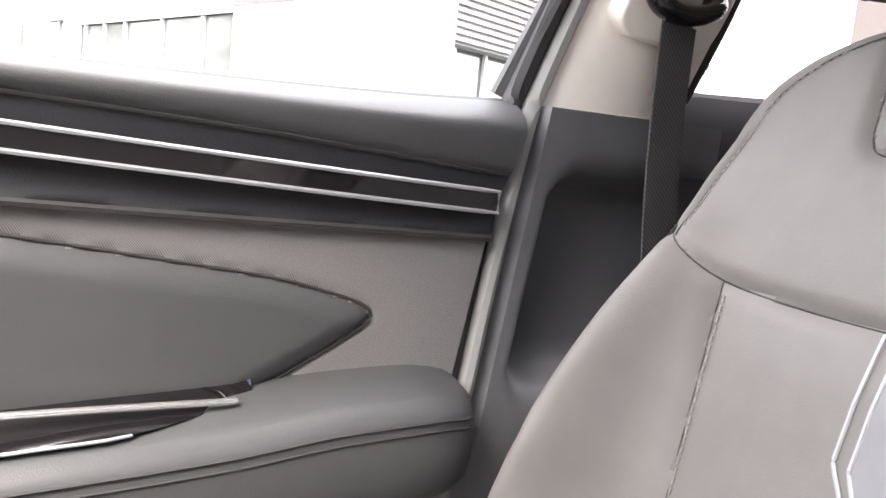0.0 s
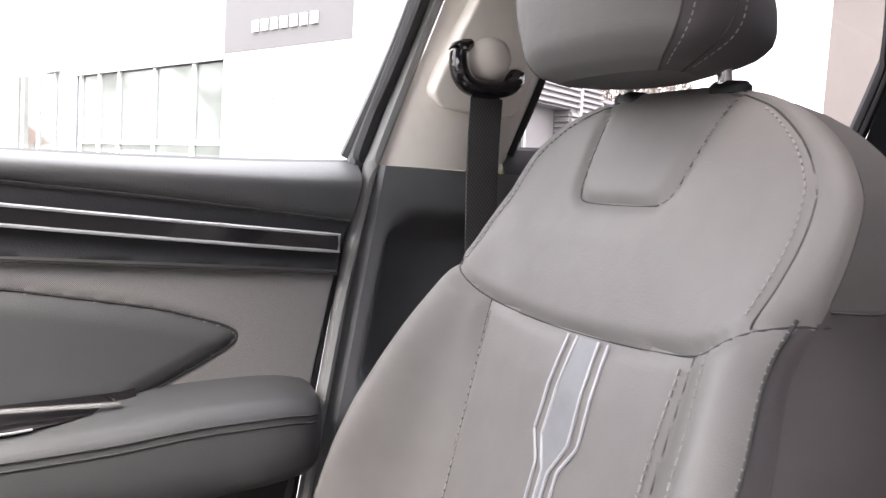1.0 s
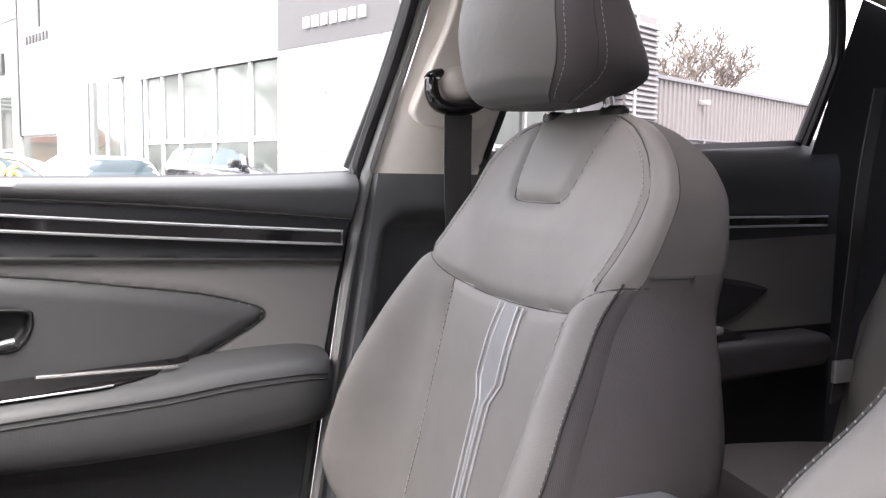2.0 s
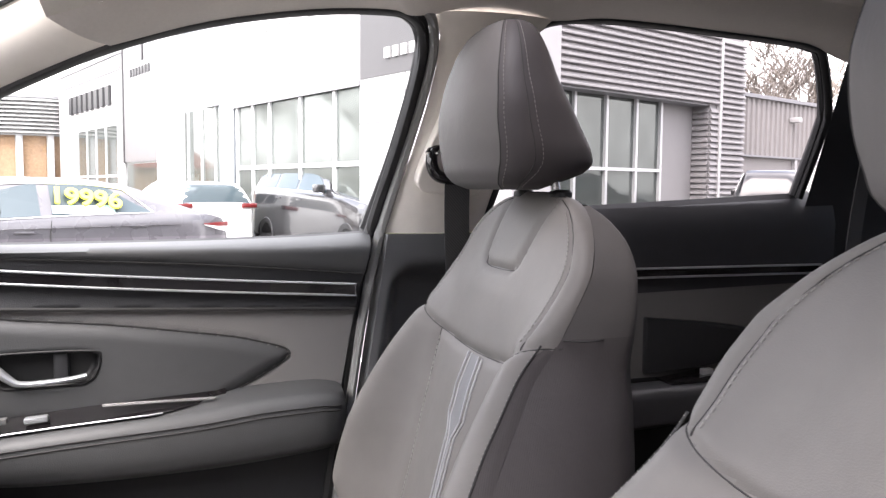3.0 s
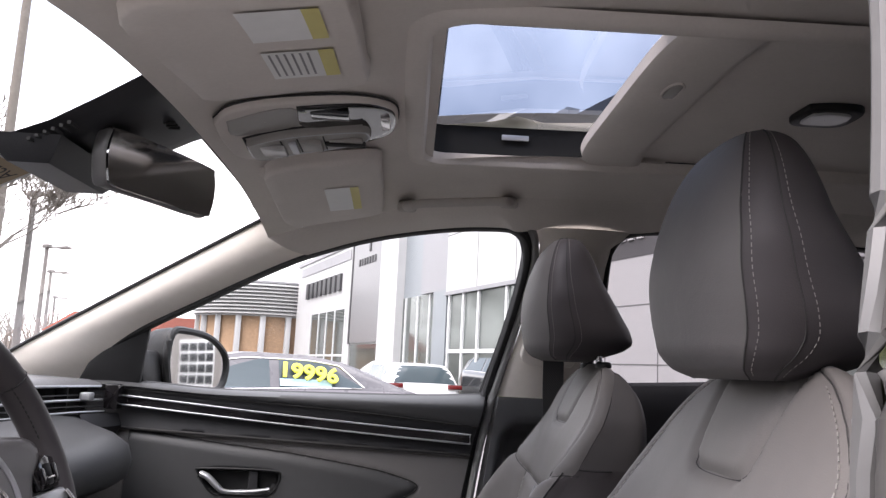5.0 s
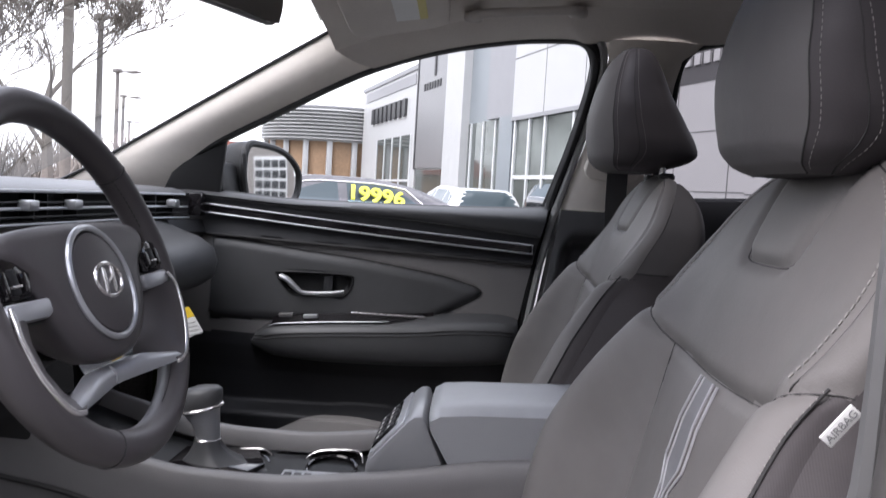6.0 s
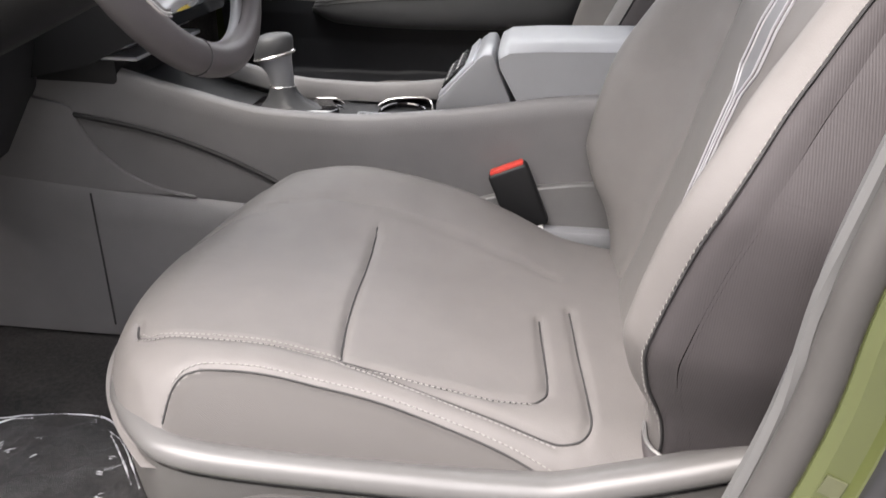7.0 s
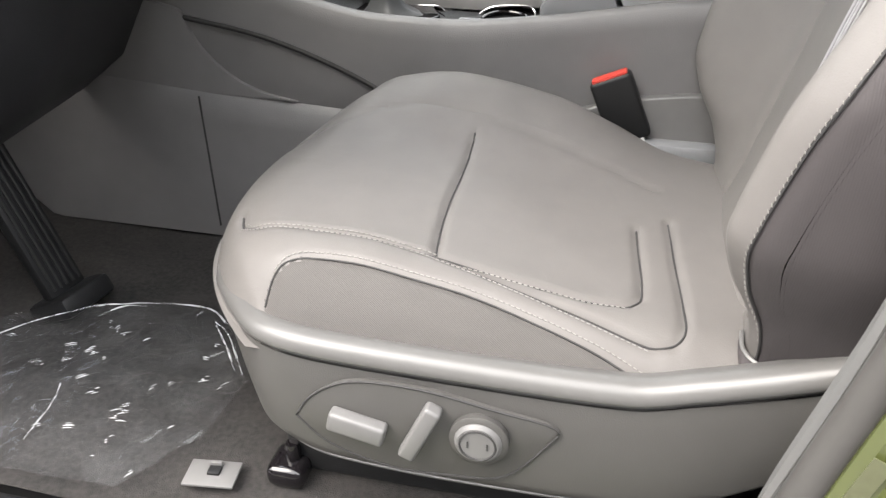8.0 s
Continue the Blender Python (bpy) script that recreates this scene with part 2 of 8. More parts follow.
PORTALGREY = material("dark_grey_cladding", (0.075, 0.073, 0.075), 0.5, vary=0.05, scale=3)
LOUVREPALE = material("pale_grey_louvre", (0.36, 0.36, 0.355), 0.5, vary=0.06, scale=4)
LINEPAINT = material("bay_paint", (0.7, 0.7, 0.68), 0.8, vary=0.15, scale=20)
CLADWHITE = material("white_cladding", (0.45, 0.45, 0.447), 0.5, vary=0.05, scale=3)
CLADGREY = material("grey_cladding", (0.25, 0.25, 0.26), 0.5, vary=0.06, scale=3)
PANELGREY = material("satin_grey_panel", (0.19, 0.19, 0.195), 0.35, 0.3, vary=0.06, scale=2)
PANELBLUE = material("blue_grey_panel", (0.20, 0.222, 0.236), 0.4, vary=0.06, scale=2)
SIGNDARK = material("dark_sign", (0.03, 0.03, 0.032), 0.5)
JOINT = material("panel_joint", (0.16, 0.16, 0.16), 0.8)
ALU = material("pale_aluminium", (0.62, 0.63, 0.63), 0.4, 0.2, vary=0.04)
LOUVRE = material("grey_louvre", (0.28, 0.272, 0.272), 0.5, vary=0.06, scale=4)
WALLTAN = material("tan_grey_metal", (0.27, 0.254, 0.246), 0.6, vary=0.06, scale=4)
BRICK = material("orange_brick", (0.34, 0.22, 0.135), 0.85, vary=0.25, scale=12, bump=0.4, bump_scale=14)
REDROOF = material("red_tiles", (0.33, 0.11, 0.08), 0.8, vary=0.2, scale=10)
SHOPGLASS = material("shop_glass", (0.15, 0.168, 0.158), 0.04, 0.5, vary=0.25, scale=1.2)
CARGLASS = material("car_glass", (0.055, 0.075, 0.085), 0.05, 0.0, spec=0.4, vary=0.05)
SEDANPAINT = material("slate_grey_paint", (0.078, 0.074, 0.082), 0.28, 0.2, vary=0.03, coat=0.5)
CARBLACK = material("black_paint", (0.02, 0.02, 0.022), 0.15, vary=0.03, coat=1.0)
CARWHITE = material("white_paint", (0.75, 0.75, 0.74), 0.3, vary=0.03, coat=1.0)
TAILRED = material("tail_lamp_red", (0.16, 0.015, 0.015), 0.15, coat=0.5)
PRICEYELLOW = material("yellow_window_paint", (0.82, 0.81, 0.09), 0.6, vary=0.08)
PRICEBLUE = material("pale_blue_paper", (0.42, 0.62, 0.68), 0.7)
BARK = material("bark", (0.17, 0.15, 0.13), 0.9, vary=0.2, scale=12)
POLE = material("pole_grey", (0.17, 0.16, 0.15), 0.7, vary=0.1)

# ---------------------------------------------------------------- mesh helpers
def part(name, bm, mat, parent=None, label="", angle=40, flip=False):
    """Links a bmesh as one mesh object under a thing or a part."""
    if flip:
        bmesh.ops.reverse_faces(bm, faces=bm.faces)
    me = bpy.data.meshes.new(name)
    bm.to_mesh(me)
    bm.free()
    for p in me.polygons:
        p.use_smooth = True
    me.set_sharp_from_angle(angle=radians(angle))
    me.materials.append(mat)
    ob = new(name, me)
    if parent is not None:
        ob.parent = parent
    if label:
        tagged(ob, label)
    return ob


def thing(name, label, category, at=(0, 0, 0), group="", kind=""):
    ob = new(name)
    ob.matrix_world = pose(*at)
    return tagged(ob, label, category, group, kind)


def box(x0, x1, y0, y1, z0, z1, bevel=0.0, seg=2, bm=None):
    b2 = bmesh.new()
    r = bmesh.ops.create_cube(b2, size=1)
    bmesh.ops.scale(b2, vec=(x1 - x0, y1 - y0, z1 - z0), verts=b2.verts)
    bmesh.ops.translate(b2, vec=((x0 + x1) / 2, (y0 + y1) / 2, (z0 + z1) / 2), verts=b2.verts)
    if bevel:
        bmesh.ops.bevel(b2, geom=list(b2.edges), offset=bevel, segments=seg, profile=0.5, affect='EDGES')
    if bm is None:
        return b2
    me = bpy.data.meshes.new("tmp")
    b2.to_mesh(me)
    bm.from_mesh(me)
    bpy.data.meshes.remove(me)
    b2.free()
    return bm


def turned(bm, m):
    bmesh.ops.transform(bm, matrix=m, verts=bm.verts)
    return bm


def sheet(rows, close_u=False, close_v=False, bm=None):
    """Quads over rows of points (each row the same length)."""
    bm = bm or bmesh.new()
    vs = [[bm.verts.new(p) for p in r] for r in rows]
    n, m = len(rows), len(rows[0])
    for i in range(n if close_v else n - 1):
        for j in range(m if close_u else m - 1):
            a, b, c, d = vs[i][j], vs[i][(j + 1) % m], vs[(i + 1) % n][(j + 1) % m], vs[(i + 1) % n][j]
            if len({a, b, c, d}) == 4:
                bm.faces.new((a, b, c, d))
    return bm


def loft(rows, cap=True, bm=None):
    """A closed tube over rings of points, with both ends filled."""
    bm = bm or bmesh.new()
    vs = [[bm.verts.new(p) for p in r] for r in rows]
    m = len(rows[0])
    for i in range(len(rows) - 1):
        for j in range(m):
            bm.faces.new((vs[i][j], vs[i][(j + 1) % m], vs[i + 1][(j + 1) % m], vs[i + 1][j]))
    if cap:
        bm.faces.new(list(reversed(vs[0])))
        bm.faces.new(vs[-1])
    bmesh.ops.recalc_face_normals(bm, faces=bm.faces)
    return bm


def smooth_line(pts, n=8):
    """A Catmull-Rom line through points."""
    p = [Vector(q) for q in pts]
    p = [p[0] * 2 - p[1]] + p + [p[-1] * 2 - p[-2]]
    out = []
    for i in range(1, len(p) - 2):
        for k in range(n):
            t = k / n
            a, b, c, d = p[i - 1:i + 3]
            out.append(0.5 * (2 * b + (c - a) * t + (2 * a - 5 * b + 4 * c - d) * t * t + (3 * b - a - 3 * c + d) * t ** 3))
    out.append(p[-2].copy())
    return out


def tube(pts, r, sides=6, bm=None, flat=1.0, closed=False):
    """A round rod along a line; r a number or one per point; flat squashes it across."""
    bm = bm or bmesh.new()
    pts = [Vector(p) for p in pts]
    n = len(pts)
    up = Vector((0.13, 0.21, 0.97))
    rings = []
    for i, p in enumerate(pts):
        if closed:
            d = pts[(i + 1) % n] - pts[i - 1]
        else:
            d = pts[min(i + 1, n - 1)] - pts[max(i - 1, 0)]
        d.normalize()
        a = d.cross(up)
        if a.length < 0.1:
            a = d.cross(Vector((1, 0, 0)))
        a.normalize()
        b = d.cross(a)
        rr = r[i] if isinstance(r, (list, tuple)) else r
        rings.append([bm.verts.new(p + a * rr * math.cos(6.2832 * k / sides) + b * rr * flat * math.sin(6.2832 * k / sides)) for k in range(sides)])
    for i in range(n if closed else n - 1):
        q = rings[(i + 1) % n]
        for k in range(sides):
            bm.faces.new((rings[i][k], rings[i][(k + 1) % sides], q[(k + 1) % sides], q[k]))
    if not closed:
        bm.faces.new(list(reversed(rings[0])))
        bm.faces.new(rings[-1])
    return bm


def prism(poly, axis, a, b, bevel=0.0, seg=2):
    """A closed outline (pairs) pushed along an axis from a to b. The pairs are the two other axes in xyz order."""
    bm = bmesh.new()

    def at(p, w):
        return {'x': (w, p[0], p[1]), 'y': (p[0], w, p[1]), 'z': (p[0], p[1], w)}[axis]
    lo = [bm.verts.new(at(p, a)) for p in poly]
    hi = [bm.verts.new(at(p, b)) for p in poly]
    n = len(poly)
    bm.faces.new(list(reversed(lo)))
    bm.faces.new(hi)
    for i in range(n):
        bm.faces.new((lo[i], lo[(i + 1) % n], hi[(i + 1) % n], hi[i]))
    bmesh.ops.recalc_face_normals(bm, faces=bm.faces)
    if bevel:
        ed = [e for e in bm.edges if e.calc_face_angle(0) > 0.6]
        bmesh.ops.bevel(bm, geom=ed, offset=bevel, segments=seg, profile=0.5, affect='EDGES')
    return bm


def turned_round(profile, sides=32):
    """A solid of revolution round z from (radius, z) pairs."""
    bm = bmesh.new()
    rows = [[(r * math.cos(6.2832 * k / sides), r * math.sin(6.2832 * k / sides), z) for k in range(sides)] for r, z in profile]
    sheet(rows, close_u=True, bm=bm)
    for ring in (0, -1):
        if profile[ring][0] > 1e-4:
            bm.verts.ensure_lookup_table()
            k0 = 0 if ring == 0 else (len(profile) - 1) * sides
            bm.faces.new([bm.verts[k0 + k] for k in range(sides)])
    bmesh.ops.remove_doubles(bm, verts=bm.verts, dist=1e-5)
    bmesh.ops.recalc_face_normals(bm, faces=bm.faces)
    return bm


def thick(bm, t):
    """Gives a sheet its thickness along its normals."""
    geom = bmesh.ops.solidify(bm, geom=list(bm.faces), thickness=t)
    bmesh.ops.recalc_face_normals(bm, faces=bm.faces)
    return bm


def lerp(table, v):
    """Linear look-up in a table of pairs."""
    return float(np.interp(v, [a for a, _ in table], [b for _, b in table]))


def soft(table, v):
    """Smooth look-up in a table of pairs."""
    xs, ys = [a for a, _ in table], [b for _, b in table]
    if v <= xs[0]:
        return ys[0]
    if v >= xs[-1]:
        return ys[-1]
    i = max(k for k in range(len(xs)) if xs[k] <= v)
    i = min(i, len(xs) - 2)
    h = xs[i + 1] - xs[i]

    def slope(k):
        if k == 0 or k == len(xs) - 1:
            return 0 if len(xs) < 2 else (ys[1] - ys[0]) / (xs[1] - xs[0]) if k == 0 else (ys[-1] - ys[-2]) / (xs[-1] - xs[-2])
        a, b = (ys[k] - ys[k - 1]) / (xs[k] - xs[k - 1]), (ys[k + 1] - ys[k]) / (xs[k + 1] - xs[k])
        return 0 if a * b <= 0 else 2 * a * b / (a + b)
    t = (v - xs[i]) / h
    m0, m1 = slope(i) * h, slope(i + 1) * h
    return (2 * t ** 3 - 3 * t * t + 1) * ys[i] + (t ** 3 - 2 * t * t + t) * m0 + (-2 * t ** 3 + 3 * t * t) * ys[i + 1] + (t ** 3 - t * t) * m1


def near_line(pts, u, v):
    """Distance from (u, v) to a polyline."""
    best = 9.0
    for (a, b), (c, d) in zip(pts, pts[1:]):
        dx, dy = c - a, d - b
        k = max(0, min(1, ((u - a) * dx + (v - b) * dy) / (dx * dx + dy * dy + 1e-12)))
        best = min(best, math.hypot(u - a - k * dx, v - b - k * dy))
    return best


def inside(poly, u, v):
    odd = False
    for (a, b), (c, d) in zip(poly, poly[1:] + poly[:1]):
        if (b > v) != (d > v) and u < (c - a) * (v - b) / (d - b) + a:
            odd = not odd
    return odd

# ---------------------------------------------------------------- the car's shell: roof, pillars, doors, glass
WIN = [(-0.515, 1.088), (-0.504, 1.128), (-0.458, 1.172), (-0.384, 1.218), (-0.27, 1.275), (-0.15, 1.337), (-0.03, 1.391), (0.116, 1.436), (0.278, 1.465), (0.40, 1.473), (0.440, 1.466), (0.462, 1.440), (0.464, 1.385), (0.432, 1.24), (0.388, 1.098)]
WIN_REAR = [(0.612, 1.125), (0.636, 1.22), (0.644, 1.30), (0.648, 1.40), (0.660, 1.446), (0.698, 1.475), (0.80, 1.486), (0.955, 1.484), (1.20, 1.474), (1.27, 1.466), (1.30, 1.45), (1.343, 1.354), (1.345, 1.30), (1.325, 1.165)]


def lean(z, base=0.735):
    """How far out the side glass stands at height z."""
    return base - (z - 1.10) * 0.28


def on_side(p, s=1, off=0.0):
    return Vector((p[0], s * (lean(p[1]) + off), p[1]))


def liner_z(x, y):
    z = soft([(-0.11, 1.472), (0.0, 1.502), (0.14, 1.524), (0.24, 1.541), (0.5, 1.556), (1.0, 1.556), (1.6, 1.525), (2.1, 1.45)], x)
    return z - 0.034 * (abs(y) / 0.5) ** 2.5


def half_roof(x):
    return soft([(-0.11, 0.60), (0.14, 0.555), (0.4, 0.515), (0.9, 0.50), (1.6, 0.50), (2.1, 0.48)], x)


car = thing("car_shell", "moss green car body with beige headliner, driver door open", "car", (0, 0, 0), kind="structure")

# headliner with the roof opening
HOLE = (0.235, 1.28, -0.29, 0.29)
bm = bmesh.new()
xs = sorted(set([round(v, 4) for v in np.linspace(-0.11, 2.1, 61)] + [HOLE[0], HOLE[0] + 0.02, HOLE[1]]))
ks = sorted(set([round(v, 4) for v in np.linspace(-1, 1, 41)]))
cache = {}


def liner_vert(x, k):
    if (x, k) not in cache:
        y = k * half_roof(x)
        # draw the columns nearest to the opening onto its edge
        cache[x, k] = bm.verts.new((x, y, liner_z(x, y)))
    return cache[x, k]


for a, b in zip(xs, xs[1:]):
    for c, d in zip(ks, ks[1:]):
        cx, cy = (a + b) / 2, (c + d) / 2 * half_roof((a + b) / 2)
        if HOLE[0] < cx < HOLE[1] and HOLE[2] < cy < HOLE[3]:
            continue
        bm.faces.new((liner_vert(a, c), liner_vert(b, c), liner_vert(b, d), liner_vert(a, d)))
part("headliner", bm, LINER, car, "beige cloth headliner")
# rounded rim round the opening
HOLE_RIM = []
for cx, cy, a0 in ((HOLE[1] - 0.05, HOLE[3] - 0.05, 0), (HOLE[0] + 0.035, HOLE[3] - 0.045, 90), (HOLE[0] + 0.035, HOLE[2] + 0.045, 180), (HOLE[1] - 0.05, HOLE[2] + 0.05, 270)):
    for k in range(7):
        a = radians(a0 + 15 * k)
        HOLE_RIM.append((cx + 0.05 * math.cos(a), cy + 0.05 * math.sin(a)))
rows = []
for dz, grow in ((0.001, 0.035), (-0.007, 0.028), (-0.011, 0.014), (-0.008, 0.004), (0.0, 0.0), (0.012, -0.001)):
    ring = []
    for x, y in HOLE_RIM:
        gx, gy = (x - 0.75) / 0.52, y / 0.29
        ring.append((x + grow * gx, y + grow * gy, liner_z(x, y) + dz))
    rows.append(ring)
part("roof_opening_rim", sheet(rows, close_u=True), LINER, car)
rows = []
for dz in (0.010, 0.066):
    rows.append([(0.75 + (x - 0.75) * 1.004, y * 1.006, liner_z(x, y) + dz) for x, y in HOLE_RIM])
part("roof_opening_frame", sheet(rows, close_u=True), BLACKHOLE, car, "black frame of the roof opening")
bm = box(0.36, 0.41, 0.288, 0.292, 1.575, 1.585, 0.001)
part("frame_clip", bm, SILVER, car, "small metal clip")
# roof skin and its glass
bm = bmesh.new()
rows = []
for x in np.linspace(-0.16, 2.15, 24):
    rows.append([(x, k * (half_roof(x) + 0.06), liner_z(x, k * half_roof(x)) + 0.075) for k in np.linspace(-1, 1, 16)])
cells = []
for a, b in zip(rows, rows[1:]):
    for j in range(15):
        cx, cy = (a[j][0] + b[j][0]) / 2, (a[j][1] + a[j + 1][1]) / 2
        if not (0.23 < cx < 1.3 and abs(cy) < 0.30):
            bm.faces.new([bm.verts.new(p) for p in (a[j], b[j], b[j + 1], a[j + 1])])
bmesh.ops.remove_doubles(bm, verts=bm.verts, dist=1e-4)
part("roof_skin", bm, PAINT, car, "moss green painted roof")
bm = sheet([[(x, y, liner_z(x, 0) + 0.068) for y in np.linspace(-0.33, 0.33, 5)] for x in np.linspace(0.2, 1.33, 7)])
ob = part("roof_glass", bm, GLASS_ROOF, car, "tinted roof glass")
ob.visible_shadow = False

for s in (1, -1):
    # windscreen pillar
    edge = smooth_line([(-0.86, s * 0.745, 1.06), (-0.70, s * 0.705, 1.133), (-0.62, s * 0.688, 1.178), (-0.385, s * 0.655, 1.314), (-0.11, s * 0.618, 1.470)], 6)
    wl_ = smooth_line([on_side(p, s, 0.0) for p in ((-0.54, 1.065), (-0.506, 1.118), (-0.384, 1.218), (-0.15, 1.337), (-0.03, 1.391))], 6)
    rows = []
    for a, b in zip(edge, wl_):
        row = []
        for k in np.linspace(0, 1, 9):
            p = a.lerp(b, k)
            row.append(p + Vector((0.012, -s * 0.022, 0.006)) * math.sin(3.14 * k))
        rows.append(row)
    part("windscreen_pillar", sheet(rows), BEIGE, car, "beige plastic pillar trim", angle=70)
    part("windscreen_seal", tube([p + Vector((0.001, -s * 0.002, 0.004)) for p in edge], 0.0042, 6), RUBBER, car, "black windscreen seal")
    # rail between the windows and the headliner
    top = [WIN[k] for k in (6, 7, 8, 9, 10)] + [(0.50, 1.474), (0.60, 1.478)] + WIN_REAR[5:10] + [(1.36, 1.44), (1.7, 1.38), (2.1, 1.30)]
    top = smooth_line([on_side(p, s, -0.004) for p in top], 5)
    rows = []
    for i, b in enumerate(top):
        x = -0.11 + (b.x + 0.03) * (2.1 + 0.11) / 2.13
        y = half_roof(x)
        a = Vector((x, s * y, liner_z(x, y)))
        rows.append([a.lerp(b, k) + Vector((0, -s * 0.004, -0.006)) * math.sin(3.14 * k) for k in np.linspace(0, 1, 7)])
    part("roof_rail_trim", sheet(rows), LINER, car, angle=70)
    # beige upper centre pillar between the two windows
    rows = []
    for z, x0, x1 in ((1.098, 0.412, 0.602), (1.16, 0.432, 0.617), (1.24, 0.458, 0.636), (1.32, 0.478, 0.641), (1.39, 0.490, 0.645), (1.44, 0.492, 0.656), (1.476, 0.48, 0.70)):
        row = []
        for k in np.linspace(0, 1, 13):
            x = x0 + (x1 - x0) * k
            x += 0.045 if s < 0 else 0.0
            inset = 0.030 * math.sin(3.14 * k) ** 0.6
            row.append((x, s * (lean(z) - inset), z))
        rows.append(row)
    part("centre_pillar_upper", sheet(rows), BEIGE, car, "beige upper pillar trim", angle=60)
    # dark lower centre pillar, stepping in towards the belt reel
    rows = []
    for z in np.linspace(0.36, 1.0975, 60):
        x0, x1 = 0.30 + (z - 0.36) * 0.1505, 0.63 + (z - 0.36) * 0.03
        up = min(1.0, max(0.0, (1.050 - z) / 0.045)) * min(1.0, max(0.0, (z - 0.795) / 0.04))
        up = up * up * (3 - 2 * up)
        row = []
        for k in np.linspace(0, 1, 49) ** 1.4:
            x = x0 + (x1 - x0) * k + (0.035 if s < 0 else 0.0)
            w = min(1.0, max(0.0, (x - x0 - 0.022 - 0.02 * (1 - up)) / 0.035))
            y = 0.705 + 0.03 * (1 - min(1.0, k / 0.03)) + 0.060 * up * w * w * (3 - 2 * w)
            row.append((x, s * y, z))
        rows.append(row)
    part("centre_pillar_lower", sheet(rows), PILLARDARK, car, "dark plastic lower pillar trim", angle=70)

# window surround, seals and glass on the passenger side
def window_frame(line, s, name, pane_glass):
    fr = thing(name, "black rubber-sealed side window", "window", (0, 0, 0), kind="structure")
    pts = smooth_line([on_side(p, s, 0.004) for p in line], 4)
    part("window_seal", tube(pts, 0.009, 8, flat=0.8), RUBBER, fr, "black rubber seal")
    out = smooth_line([on_side((p[0], p[1] + 0.006), s, 0.018) for p in line], 4)
    part("window_frame", tube(out, 0.013, 8), HARD, fr, "black window frame")
    g = bmesh.new()
    vs = [g.verts.new(on_side(p, s, 0.012)) for p in line]
    g.faces.new(vs)
    part("pane", g, pane_glass, fr, "clear side glass" if pane_glass is GLASS else "lightly tinted side glass")
    return fr


window_frame(WIN, 1, "window_1", GLASS)
window_frame(WIN_REAR, 1, "window_2", GLASS_REAR)
window_frame(WIN_REAR, -1, "window_3", GLASS_REAR)
# the grey trim strip and black seal up the front door's rear frame
for s in (1,):
    line = smooth_line([(0.300, 0.715, 0.42), (0.318, 0.713, 0.56), (0.338, 0.712, 0.70), (0.356, 0.712, 0.83), (0.378, 0.715, 0.97), (0.402, 0.722, 1.08), (0.414, 0.722, 1.12), (0.450, 0.695, 1.25), (0.478, 0.660, 1.37), (0.482, 0.640, 1.44), (0.465, 0.629, 1.478), (0.42, 0.622, 1.492), (0.28, 0.622, 1.484), (0.116, 0.63, 1.453)], 6)
    fr = thing("door_aperture_seal", "grey plastic trim strip with black rubber seal round the door opening", "seal", kind="structure")
    part("trim_strip", tube(line, 0.0085, 8, flat=1.2), SEALGREY, fr, "grey rubber lip")
    part("black_seal", tube([p + Vector((-0.017, 0.010, 0.0)) for p in line[:60]], 0.011, 8), RUBBER, fr, "black rubber bulb")

# windscreen glass, with a dark band at its top centre
def screen(x, y):
    """The windscreen's height."""
    return 1.478 + 0.5 * (x + 0.11) + 0.02 * (1 - (y / 0.7) ** 2)


scr = thing("windscreen", "clear raked windscreen with a black printed top edge", "window", kind="structure")
bm = sheet([[(x, k * (0.62 + 0.13 * (-0.11 - x) / 0.8), screen(x, k * 0.62)) for k in np.linspace(-1, 1, 13)] for x in np.linspace(-1.0, -0.10, 11)])
part("pane", bm, GLASS, scr, "clear windscreen glass")
bm = sheet([[(x, k * 0.62, screen(x, k * 0.62) - 0.004) for k in np.linspace(-1, 1, 13)] for x in (-0.127, -0.10)])
part("printed_edge", bm, BLACK, scr, "black printed glass edge")
# rear screen and tail closure
tail = thing("tailgate", "dark inside of the tailgate with its window", "car door", kind="structure")
rows = [[(x, y, z) for y in np.linspace(-0.62, 0.62, 7)] for x, z in ((2.12, 1.47), (2.35, 1.10))]
ob = part("rear_glass", sheet(rows), GLASS_ROOF, tail, "tinted rear glass")
ob.visible_shadow = False
part("tailgate_panel", sheet([[(x, y, z) for y in (-0.72, 0.72)] for x, z in ((2.35, 1.10), (2.42, 0.8), (2.40, 0.30))]), SOFT, tail)
for s in (1, -1):
    rows = [[(1.36, s * lean(1.44), 1.44), (1.70, s * 0.66, 1.38), (2.1, s * 0.63, 1.32)], [(1.365, s * 0.70, 1.28), (1.75, s * 0.70, 1.25), (2.2, s * 0.68, 1.2)], [(1.34, s * 0.735, 1.10), (1.8, s * 0.735, 1.10), (2.38, s * 0.72, 1.10)], [(1.34, s * 0.74, 0.40), (1.8, s * 0.74, 0.40), (2.40, s * 0.72, 0.40)]]
    part("rear_quarter_trim", sheet(rows), SOFT, car, "dark rear quarter trim")
